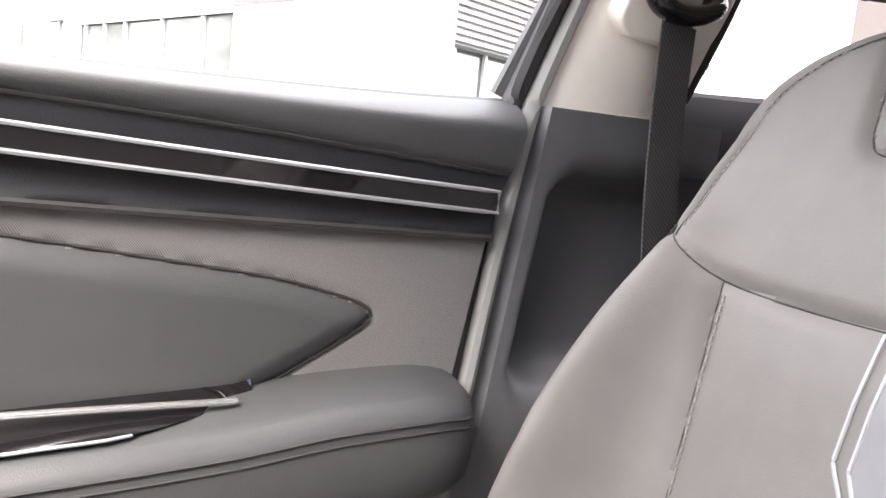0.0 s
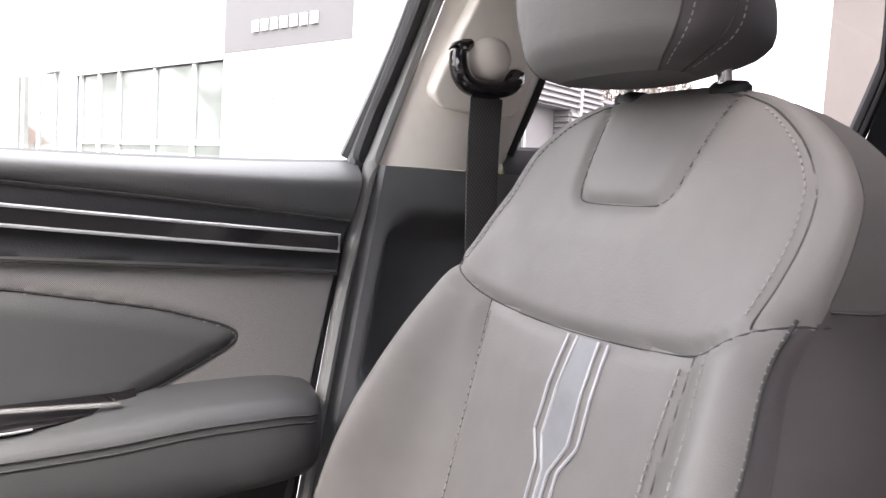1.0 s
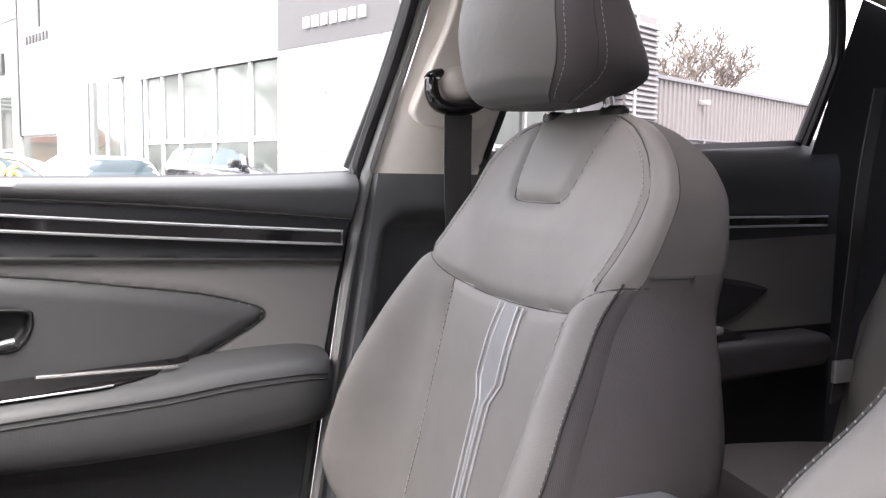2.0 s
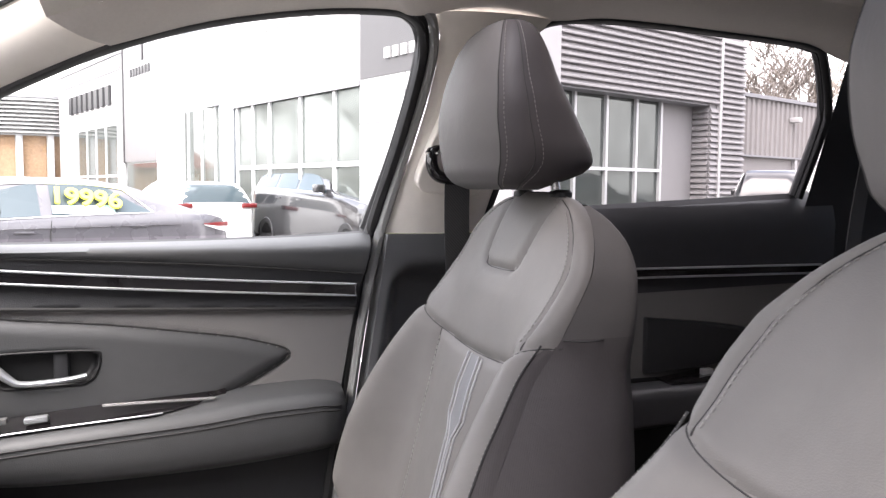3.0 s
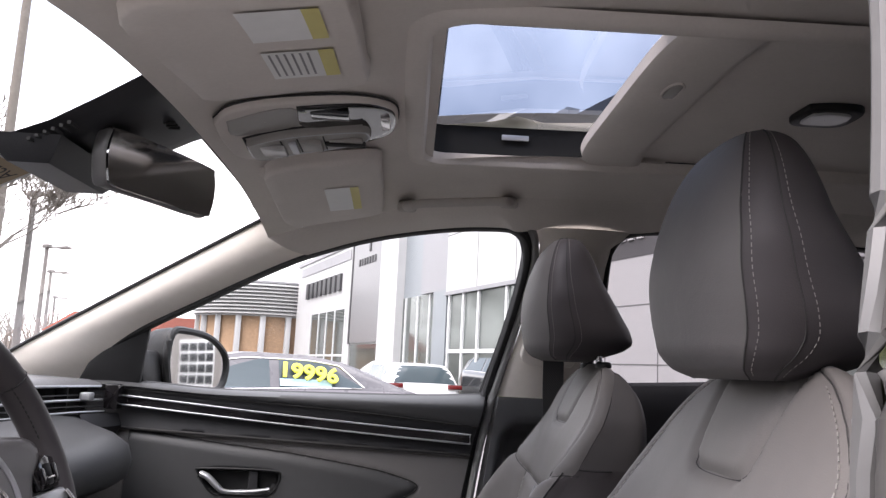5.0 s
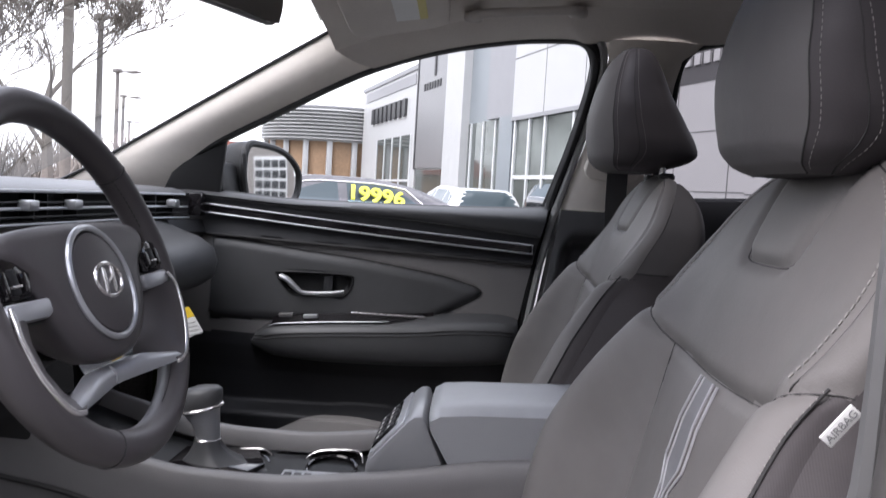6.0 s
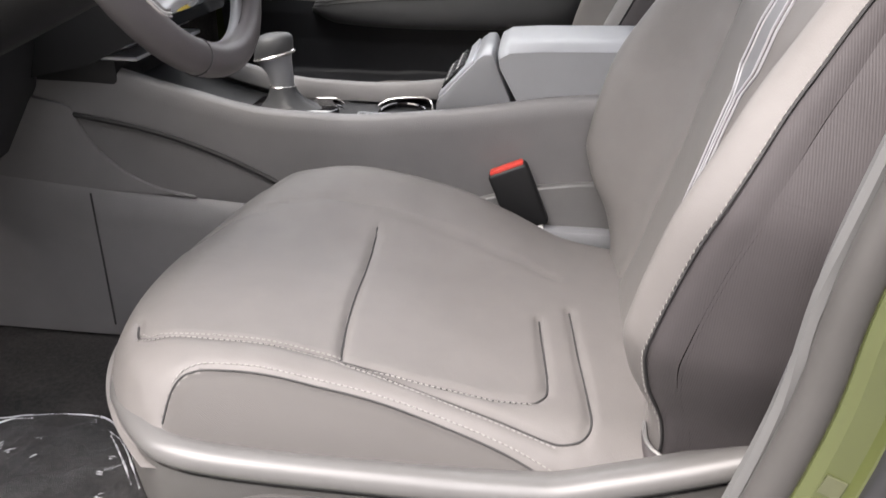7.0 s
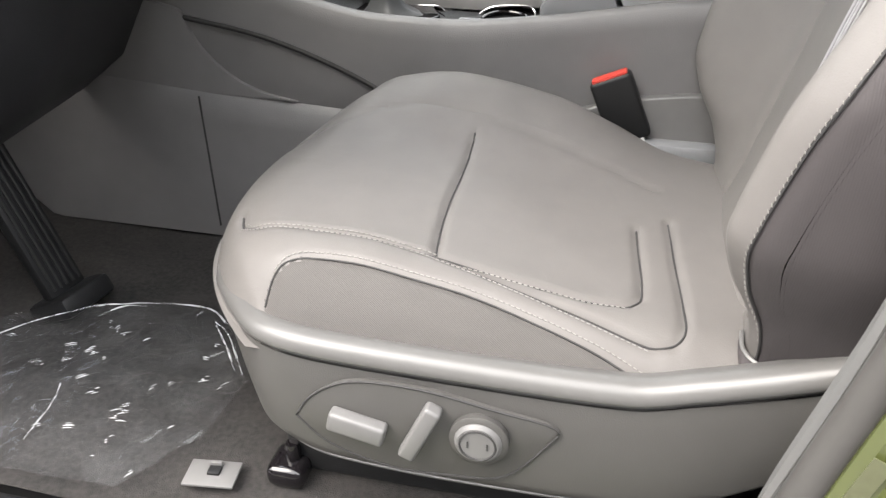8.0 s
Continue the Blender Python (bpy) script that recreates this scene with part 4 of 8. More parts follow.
def front_seat(yc, out, label, drop=0.0, wide=0.0, wide_out=0.0, head_x=0.0):
    """A front seat; out is the side (+1 or -1) of the door."""
    seat = thing("car_seat", label, "car seat", (0, yc, 0), "front seats")

    # backrest: fine front sheet, split into its covers along the seams
    zs = list(np.linspace(0.50, 1.16, 130)) + [1.164, 1.168, 1.172]
    cols = 97
    grid = []
    for z in zs:
        hw = soft(BACK_HW, z)
        # the outermost columns lie along the welted seam
        run, edge_u = [], hw - min(seam_in(z), hw * 0.3)
        k0 = 1 - 5 / 48
        f0 = math.sin(1.5708 * k0) * 0.5 + k0 * 0.5
        for k in np.linspace(-1, 1, cols):
            q = abs(k)
            u = edge_u * (math.sin(1.5708 * q) * 0.5 + q * 0.5) / f0 if q <= k0 + 1e-6 else edge_u + (hw - edge_u) * (q - k0) / (1 - k0)
            run.append(back_front(math.copysign(min(u, hw), k), z))
        grid.append(run)
    covers = {}
    for i in range(len(zs) - 1):
        for j in range(cols - 1):
            quad = (grid[i][j], grid[i][j + 1], grid[i + 1][j + 1], grid[i + 1][j])
            u = sum(p.y for p in quad) / 4
            key = back_panel_of(u, (zs[i] + zs[i + 1]) / 2)
            if key[:4] in ("bols", "wrap"):
                key = ("wrap_" if j < 5 or j > cols - 7 else "bolster_") + ("l" if u > 0 else "r")
            covers.setdefault(key, []).append(((i, j), (i, j + 1), (i + 1, j + 1), (i + 1, j)))
    names = {"plate": "headrest_panel", "yoke": "upper_back_cover", "core": "centre_back_panel", "bolster_l": "back_bolster", "bolster_r": "back_bolster", "shoulder_l": "shoulder_cover", "shoulder_r": "shoulder_cover", "wrap_l": "side_cover", "wrap_r": "side_cover"}
    back = None
    for key in ("core", "yoke", "plate", "bolster_l", "bolster_r", "shoulder_l", "shoulder_r", "wrap_l", "wrap_r"):
        bm, seen = bmesh.new(), {}
        for quad in covers.get(key, []):
            vs = []
            for i, j in quad:
                if (i, j) not in seen:
                    seen[i, j] = bm.verts.new(grid[i][j])
                vs.append(seen[i, j])
            bm.faces.new(vs)
        bmesh.ops.recalc_face_normals(bm, faces=bm.faces)
        if sum(f.normal.x for f in bm.faces) > 0:
            bmesh.ops.reverse_faces(bm, faces=bm.faces)
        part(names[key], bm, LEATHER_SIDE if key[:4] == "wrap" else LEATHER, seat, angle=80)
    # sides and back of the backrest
    for name, z0, z1, mat, text in (("back_side", 0.50, 1.012, LEATHER_SIDE, "dark leather sides and rear of the backrest"), ("upper_back_side", 1.012, 1.172, LEATHER_SHADED, "")):
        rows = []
        for z in [z for z in np.linspace(0.50, 1.172, 72) if z0 - 0.006 <= z <= z1 + 0.006]:
            hw, deep = soft(BACK_HW, z), soft(BACK_DEEP, z)
            a = back_front(hw, z, False)
            c = soft(BACK_X, z) + deep
            row = []
            for s in (1, -1):
                w0 = wrap_w(z)
                side = [side_at(z, w0 + (c - 0.02 - a.x - w0) * k, s) for k in np.linspace(0, 1, 12)]
                rear = [Vector((c - 0.02 * (1 - q) ** 2, s * (hw - 0.03) * (1 - q), a.z)) for q in (0.1, 0.3, 0.6, 0.95)]
                seq = side + rear
                row += seq if s == 1 else list(reversed(seq))
            rows.append(row)
        bm = sheet(rows)
        if name == "upper_back_side":
            bm.verts.ensure_lookup_table()
            bm.faces.new([bm.verts[len(bm.verts) - len(rows[0]) + k] for k in range(len(rows[0]))])
        bmesh.ops.recalc_face_normals(bm, faces=bm.faces)
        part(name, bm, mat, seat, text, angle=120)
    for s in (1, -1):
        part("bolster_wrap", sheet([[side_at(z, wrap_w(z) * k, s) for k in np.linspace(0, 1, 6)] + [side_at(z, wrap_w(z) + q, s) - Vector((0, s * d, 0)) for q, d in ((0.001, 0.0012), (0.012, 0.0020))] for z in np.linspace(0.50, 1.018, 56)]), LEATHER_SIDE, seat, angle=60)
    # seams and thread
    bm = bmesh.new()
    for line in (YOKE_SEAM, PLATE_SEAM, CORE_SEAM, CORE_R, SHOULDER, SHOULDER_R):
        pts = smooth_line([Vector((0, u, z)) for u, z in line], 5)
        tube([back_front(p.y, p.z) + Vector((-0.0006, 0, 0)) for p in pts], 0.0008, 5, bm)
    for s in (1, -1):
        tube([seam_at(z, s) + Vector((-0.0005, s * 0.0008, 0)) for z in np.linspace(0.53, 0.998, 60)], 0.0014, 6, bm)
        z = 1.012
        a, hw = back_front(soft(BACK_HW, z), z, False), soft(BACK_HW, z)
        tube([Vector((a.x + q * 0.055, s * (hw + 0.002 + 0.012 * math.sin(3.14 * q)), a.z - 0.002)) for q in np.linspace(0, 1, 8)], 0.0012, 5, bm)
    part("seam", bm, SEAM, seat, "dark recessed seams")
    bm = bmesh.new()
    for s in (1, -1):
        if s * out > 0 or out > 0:
            stitch_row(bm, [back_front(s * (lerp([(b, a) for a, b in reversed(CORE_SEAM)], z) - 0.0075), z) for z in np.linspace(0.60, 0.952, 40)], gap=0.0082, size=0.0056, r=0.0009)
        if s < 0:
            stitch_row(bm, [back_front(s * lerp([(0.60, 0.205), (0.80, 0.216), (0.90, 0.203), (0.96, 0.178), (0.975, 0.165)], z), z) for z in np.linspace(0.60, 0.965, 40)], gap=0.0082, size=0.0056, r=0.0009)
        stitch_row(bm, [back_front(s * (shoulder(z) - 0.007), z) for z in np.linspace(0.995, 1.15, 24)])
    tagged(part("stitching", bm, STITCH, seat, "pale contrast stitching"), kind="stuff")
    # dark overcast thread on the outer side of the welted seam
    bm = bmesh.new()
    for s in (1, -1):
        for z in np.arange(0.60, 0.996, 0.0055):
            p = seam_at(z, s) + Vector((-0.0030, s * 0.0008, 0))
            tube([p, p + Vector((0.0008, s * 0.0004, -0.0030))], 0.0005, 4, bm)
    tagged(part("edge_stitching", bm, STITCH, seat, "grey edge stitching"), kind="stuff")
    # pale hard shell along the rear edge of the sides
    for s in (1, -1):
        part("shell_edge", tube([side_at(z, 9.0, s) + Vector((0.010, s * 0.018, 0)) for z in np.linspace(0.52, 1.0, 40)], [0.0045 + 0.004 * math.sin(3.14 * k / 39) for k in range(40)], 8), SHELL, seat, "satin grey edge of the back shell", angle=70)
    # hem under the door-side bolster
    z0 = 0.572
    hem = []
    for q in np.linspace(0, 1, 22):
        if q < 0.25:
            hem.append(back_front(out * (soft(BACK_HW, z0) - 0.05 * (0.25 - q) / 0.25), z0, False) + Vector((-0.003, 0, 0)))
        else:
            k = (q - 0.25) / 0.75
            a0 = back_front(soft(BACK_HW, z0), z0, False)
            hem.append(Vector((a0.x + k * 0.19, out * (soft(BACK_HW, z0) + 0.003 + 0.012 * math.sin(3.14 * min(1, k * 1.1))), a0.z + 0.012 * k)))
    part("bolster_hem", sheet([[p + Vector((0, out * 0.003, 0.0)), p + Vector((-0.003, out * 0.006, -0.008)), p + Vector((0, out * 0.004, -0.022)), p + Vector((0.012, -out * 0.02, -0.028))] for p in hem]), LEATHER_SIDE, seat, "folded leather hem")
    part("hem_piping", tube([p + Vector((-0.001, out * 0.004, 0.001)) for p in hem], 0.0022, 6), GREYMET, seat)
    # the pale inlay down the centre panel
    outer = [(0.6, 0.013), (KINK - 0.020, 0.015), (KINK + 0.004, 0.030), (0.952, 0.026)]
    inner = [(0.6, 0.003), (KINK - 0.024, 0.004), (KINK + 0.002, 0.018), (0.952, 0.014)]
    mid = -0.028 if out > 0 else 0.0
    bm = sheet([[back_front(mid + k * lerp(inner, z), z, False) + Vector((-0.0012, 0, 0)) for k in np.linspace(-1, 1, 7)] for z in np.linspace(0.60, 0.952, 100)])
    part("inlay_ribbon", bm, RIBBON, seat, "pale grey inlay ribbon")
    for s in (1, -1):
        for table in (outer, inner):
            bm = tube([back_front(mid + s * lerp(table, z), z, False) + Vector((-0.0012, 0, 0)) for z in np.linspace(0.60, 0.952, 120)], 0.0015, 5)
            part("inlay_piping", bm, PIPING, seat, "thin silver-grey piping")

    # headrest on two rods
    zh = list(np.concatenate((np.linspace(1.178, 1.19, 7), np.linspace(1.196, 1.40, 36), np.linspace(1.404, 1.418, 6))))
    rows = [headrest_ring(1.178 + (z - 1.178) * 0.94 - drop, soft(HEAD_F, z), soft(HEAD_B, z), soft(HEAD_W, z), 64) for z in zh]
    # it narrows towards the rear, most of all low down
    shaped = []
    for z, r in zip(zh, rows):
        f, b = soft(HEAD_F, z), soft(HEAD_B, z)
        slim = lerp([(1.178, 0.33), (1.25, 0.38), (1.34, 0.32), (1.418, 0.1)], z)
        shaped.append([(x + head_x, y * (1 - slim * max(0.0, min(1.0, (x - f) / (b - f) - 0.12) / 0.88) ** 1.25), zz) for x, y, zz in r])
    rows = shaped
    # the front cushion, and the rear cover toned darker for its shade
    head = None
    for name, cols, mat in (("headrest", range(-9, 10), HEADFRONT), ("headrest_rear_cover", range(9, 56), HEADSHADE)):
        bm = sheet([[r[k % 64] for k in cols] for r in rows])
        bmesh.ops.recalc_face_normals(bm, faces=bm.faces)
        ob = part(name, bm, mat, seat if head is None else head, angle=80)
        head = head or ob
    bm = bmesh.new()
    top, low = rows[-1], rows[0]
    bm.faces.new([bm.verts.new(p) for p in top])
    part("headrest_crown", bm, HEADSHADE, head)
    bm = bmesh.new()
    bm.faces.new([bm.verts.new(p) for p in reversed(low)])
    part("headrest_base", bm, HEADSHADE, head)
    bm = bmesh.new()
    for k in (9, -9, 14, -14):
        tube([Vector(r[k % 64]) * 1.0 for r in rows], 0.0009, 5, bm)
    part("headrest_seam", bm, SEAM, head)
    bm = bmesh.new()
    for k in (10, -10, 15, -15):
        s = 1 if k > 0 else -1
        stitch_row(bm, [r[k % 64] for r in rows[2:-2]], away=Vector((0, s, 0)), lift=0.0004, r=0.00042, gap=0.006, size=0.0036)
    tagged(part("headrest_stitching", bm, STITCH, head, "pale contrast stitching"), kind="stuff")
    for s in (1, -1):
        part("headrest_rod", tube([(0.560, s * 0.062, 1.13), (0.556 + head_x * 0.5, s * 0.062, 1.20)], 0.0065, 12), CHROME, head, "polished steel rod")
        bm = turned_round([(0.0, 0.0), (0.019, 0.0), (0.019, 0.008), (0.015, 0.013), (0.0, 0.013)], 20)
        bmesh.ops.scale(bm, vec=(0.75, 1.1, 0.8), verts=bm.verts)
        part("rod_guide", turned(bm, pose(0.558, s * 0.062, 1.168)), HARD, seat, "black plastic rod guide")

    # cushion
    def cush(u, x, crease=True):
        bow = 0.125 * (min(0.262, abs(u)) / 0.262) ** 2.3
        fx = 0.40 - (0.40 - x) * 0.643 / (0.643 - bow) - 0.002
        zc = soft([(-0.245, 0.47), (-0.240, 0.525), (-0.230, 0.563), (-0.205, 0.595), (-0.15, 0.612), (-0.08, 0.613), (0.0, 0.604), (0.06, 0.596), (0.2, 0.576), (0.30, 0.566), (0.40, 0.56)], fx)
        w = min(1.0, abs(u) / 0.262)
        side = u * -out > 0
        rise = soft([(-0.25, 0.0), (-0.19, 0.022), (-0.10, 0.048), (-0.03, 0.060), (0.05, 0.065), (0.12, 0.060), (0.20, 0.040), (0.28, 0.012), (0.40, 0.0)], x) if side else soft([(-0.22, 0.0), (-0.12, 0.006), (0.15, 0.008), (0.4, 0.002)], x)
        zc += rise * (0.92 if side else 1.0) * math.exp(-((w - 0.80) / ((0.34 if w < 0.8 else 0.5) if side else 0.24)) ** 2)
        over = abs(u) - (0.205 if side else 0.176)
        if over > 0:
            k = min(1, over / (0.057 if side else 0.086))
            zc -= (0.095 if side else 0.105) * (1 - math.sqrt(max(0, 1 - k * k)))
        if crease:
            v = u * out
            d = min(near_line(line, x, v) for line in (C_MAIN, C_MID, C_OUT, C_IN))
            if -0.12 < v < 0.166:
                d = min(d, abs(x - crease_x(v)))
            zc -= (0.003 if side and abs(u) > 0.11 else 0.0050) * math.exp(-(d / 0.0046) ** 2)
        # soft unevenness of the stuffing, with a few puckers at the front corner
        zc += 0.0016 * noise.noise(Vector((x * 13, u * 13, yc * 9))) + 0.0010 * math.exp(-((x + 0.12) / 0.05) ** 2) * math.sin(u * 150 + x * 40) * (abs(u) > 0.17)
        return Vector((x, u, max(zc, 0.535)))

    def cush_x(u, q):
        """Where the run q (0 front, 1 rear) lies, the front edge being bowed."""
        f = -0.243 + 0.125 * (abs(u) / 0.262) ** 2.3
        return f + (0.40 - f) * q

    xs = list(np.linspace(0, 1, 150) ** 1.2)
    # one column of the mesh runs along the outer bolster seam
    grid = []
    for q in xs:
        edge = 0.21
        for _ in range(4):
            edge = lerp(C_OUT_T, cush_x(edge, q))
        us = [-0.262 + (edge + 0.262) * k / 78 for k in range(79)] + [edge + (0.262 - edge) * k / 12 for k in range(1, 13)]
        if out < 0:
            us = [-u for u in reversed(us)]
        grid.append([cush(u, cush_x(u, q)) for u in us])
    covers = {}
    for i in range(len(xs) - 1):
        for j in range(90):
            x, u = (grid[i][j].x + grid[i + 1][j + 1].x) / 2, (grid[i][j].y + grid[i][j + 1].y) / 2
            v, lim = u * out, lerp(C_MAIN_T, x)
            outer_col = (j >= 78) if out > 0 else (j < 12)
            nose = lerp([(-0.104, 0.240), (-0.098, 0.222), (-0.085, 0.211), (-0.06, 0.204), (0.4, 0.0)], x)
            key = "side" if outer_col and x > -0.104 and v > nose else "cushion_front_panel" if -0.145 < v < lim and x < crease_x(v) else "cushion_centre_panel" if -0.145 < v < lim and x < 0.25 else "l" if v >= lim else "r" if v <= -0.145 else "cushion_rear_panel"
            covers.setdefault(key, []).append((i, j))
    for key, quads in covers.items():
        bm, seen = bmesh.new(), {}
        for i, j in quads:
            vs = []
            for a in ((i, j), (i, j + 1), (i + 1, j + 1), (i + 1, j)):
                if a not in seen:
                    seen[a] = bm.verts.new(grid[a[0]][a[1]])
                vs.append(seen[a])
            bm.faces.new(vs)
        bmesh.ops.recalc_face_normals(bm, faces=bm.faces)
        if sum(f.normal.z for f in bm.faces) < 0:
            bmesh.ops.reverse_faces(bm, faces=bm.faces)
        part({"l": "cushion_bolster", "r": "cushion_bolster", "side": "cushion_side_panel"}.get(key, key), bm, RIBFABRIC if key == "side" else LEATHER, seat, "ribbed grey-brown side panel" if key == "side" else "", angle=80)
    # the cushion's skirt down to the frame
    ring = [grid[-1][0]] + [g[0] for g in reversed(grid)] + grid[0] + [g[-1] for g in grid]
    part("cushion_skirt", sheet([ring, [Vector((0.08 + (p.x - 0.08) * 0.93, p.y * 0.94, 0.53)) for p in ring], [Vector((0.08 + (p.x - 0.08) * 0.86, p.y * 0.90, 0.43)) for p in ring]]), SHIELD, seat, angle=60)
    bm = bmesh.new()
    for line in (C_MAIN, C_MID, C_OUT):
        tube([cush(out * p.y, p.x) + Vector((0, 0, 0.0010)) for p in smooth_line([Vector((a, b, 0)) for a, b in line], 6)], 0.0012, 5, bm)
    tube([cush(out * v, crease_x(v)) + Vector((0, 0, 0.0008)) for v in np.linspace(-0.118, 0.163, 24)], 0.0012, 5, bm)
    part("cushion_seam", bm, SEAM, seat)
    bm = bmesh.new()
    for line, off in ((C_MAIN[1:9], 0.0045), (C_MAIN[1:6], -0.0045), (C_MID[:4], 0.0045), (C_OUT[1:], -0.0045)):
        stitch_row(bm, [cush(out * (p.y + off), p.x) for p in smooth_line([Vector((a, b, 0)) for a, b in line], 6)], gap=0.0056, size=0.0034, r=0.0006, lift=0.0006, away=Vector((0, 0, 1)))
    tagged(part("cushion_stitching", bm, STITCH, seat, "pale contrast stitching"), kind="stuff")

    # plastic shield over the frame on the door side, wrapping round the cushion's front corner
    o = out
    plan = smooth_line([(-0.224, 0.08, 0), (-0.200, 0.155, 0), (-0.172, 0.197, 0), (-0.143, 0.232, 0), (-0.114, 0.258, 0), (-0.086, 0.271, 0), (-0.052, 0.277, 0), (0.0, 0.279, 0), (0.10, 0.279, 0), (0.20, 0.279, 0), (0.27, 0.279, 0), (0.32, 0.279, 0), (0.40, 0.278, 0), (0.47, 0.276, 0)], 5)
    crest = [(-0.232, 0.545), (-0.19, 0.557), (-0.125, 0.565), (-0.074, 0.566), (-0.02, 0.565), (0.08, 0.563), (0.18, 0.562), (0.245, 0.564), (0.30, 0.579), (0.36, 0.598), (0.47, 0.638)]
    base_z = [(-0.205, 0.500), (-0.125, 0.450), (-0.09, 0.424), (-0.033, 0.404), (0.08, 0.398), (0.19, 0.400), (0.25, 0.404), (0.30, 0.417), (0.344, 0.444), (0.47, 0.54)]
    rows, rows2, lip = [], [], []
    for i, p in enumerate(plan):
        d = (plan[min(i + 1, len(plan) - 1)] - plan[max(i - 1, 0)]).normalized()
        nx, ny = -d.y, d.x
        zt, zb = soft(crest, p.x), soft(base_z, p.x)
        rows.append([(p.x + nx * q, o * (p.y + ny * q), zt + dz) for q, dz in ((-0.040, -0.012), (-0.023, -0.003), (-0.012, 0.0), (-0.004, -0.004), (0.0, -0.010), (0.001, -0.016), (-0.001, -0.020), (-0.006, -0.021), (-0.006, -0.026))])
        rows2.append([(p.x + nx * q, o * (p.y + ny * q), zt - 0.026 + (zb - zt + 0.026) * k) for k, q in ((k, -0.004 + 0.007 * math.sin(3.14 * k) ** 0.7 - (0.03 + 0.10 * max(0, -0.06 - p.x)) * max(0, k - 0.80) / 0.20 - 0.25 * max(0, -0.10 - p.x) * k) for k in np.linspace(0, 1, 16))])
        lip.append(rows2[-1][13])
    part("shield_rail", sheet(rows), RAILGREY, seat, "satin grey plastic rail", angle=60)
    shield = part("side_shield", sheet(rows2), SHIELD, seat, "dark grey plastic side shield", angle=50)
    part("shield_lip", tube(lip, 0.006, 8, flat=0.6), GREYMET, shield, "paler lower lip")
    part("rail_gap", tube([Vector(r[7]) for r in rows], 0.0016, 5), SEAM, shield)
    pan = [(-0.062, 0.479), (-0.045, 0.505), (-0.015, 0.526), (0.02, 0.533), (0.07, 0.532), (0.13, 0.522), (0.185, 0.512), (0.178, 0.490), (0.142, 0.444), (0.09, 0.434), (0.03, 0.432), (-0.03, 0.450)]
    pan = [(p.x, p.y) for p in smooth_line([(a, b, 0) for a, b in pan + pan[:1]], 4)][:-1]
    part("switch_panel", prism(pan, 'y', o * 0.276, o * 0.2835, 0.002, 2), SHIELD, shield)
    part("panel_gap", tube([(a, o * 0.2832, b) for a, b in pan], 0.0013, 5, closed=True), SEAM, shield)
    part("slide_switch", turned(box(-0.028, 0.028, -0.008, 0.008, -0.011, 0.011, 0.004, 3), pose(0.002, o * 0.291, 0.484, 0, 12, 0)), GREYMET, shield, "grey seat slide switch")
    part("recline_switch", turned(box(-0.0085, 0.0085, -0.008, 0.008, -0.034, 0.034, 0.004, 3), pose(0.063, o * 0.291, 0.490, 0, 24, 0)), GREYMET, shield, "grey recline lever")
    bm = turned_round([(0.0, 0.016), (0.019, 0.016), (0.022, 0.013), (0.0225, 0.0)], 32)
    part("lumbar_dial", turned(bm, pose(0.118, o * 0.283, 0.492, -90 * o, 0, 0)), GREYMET, shield, "round four-way lumbar switch")
    bm = turned_round([(0.0245, 0.0), (0.0275, 0.004), (0.0275, 0.010), (0.0245, 0.012)], 32)
    part("dial_ring", turned(bm, pose(0.118, o * 0.283, 0.492, -90 * o, 0, 0)), SHIELD, shield)
    part("dial_groove", tube([(0.118 + 0.0165 * math.cos(a), o * 0.2992, 0.492 + 0.0165 * math.sin(a)) for a in np.linspace(0, 6.2832, 33)[:-1]], 0.0011, 5, closed=True), SEAM, shield)
    for q in (-1, 1):
        part("dial_mark", turned(box(-0.0008, 0.0008, -0.0004, 0.0004, -0.0035, 0.0035), pose(0.118 + q * 0.009, o * 0.2995, 0.492, 0, 0, 0)), SEAM, shield)
    # frame and floor rails
    part("frame", box(-0.10, 0.38, -0.22, 0.22, 0.40, 0.50, 0.02), HARD, seat, "black steel seat frame")
    for s in (1, -1):
        part("rail", box(-0.105, 0.42, s * 0.205 - 0.022, s * 0.205 + 0.022, 0.345, 0.40, 0.006), HARD, seat, "black steel floor rail")
    cap = part("front_rail_cap", box(-0.122, -0.078, out * 0.232 - 0.024, out * 0.232 + 0.024, 0.338, 0.366, 0.010, 3), GLOSS, seat, "black rail end cap")
    part("rail_bolt", turned(turned_round([(0.0, 0.022), (0.007, 0.021), (0.009, 0.014), (0.009, 0.0), (0.013, -0.001)], 14), pose(-0.096, out * 0.232, 0.366)), GLOSS, cap, "black rail bolt")
    # the backrest's inboard edge stands a little wider on the used seat
    if wide or wide_out:
        for ob in seat.children:
            if ob.name.split(".")[0] in BACK_PARTS:
                for v in ob.data.vertices:
                    k = min(1.2, abs(v.co.y) / 0.24)
                    rise = min(1.0, max(0.0, (v.co.z - 0.62) / 0.2)) * min(1.0, max(0.0, (1.16 - v.co.z) / 0.08))
                    v.co.y += math.copysign(1.0, v.co.y) * (wide if v.co.y * out < 0 else wide_out) * k ** 3 * rise
    return seat


KINK = 0.863
BACK_PARTS = ("edge_stitching", "shell_edge", "side_cover", "upper_back_cover", "back_bolster", "shoulder_cover", "back_side", "upper_back_side", "bolster_wrap", "seam", "stitching", "bolster_hem", "hem_piping", "centre_back_panel")
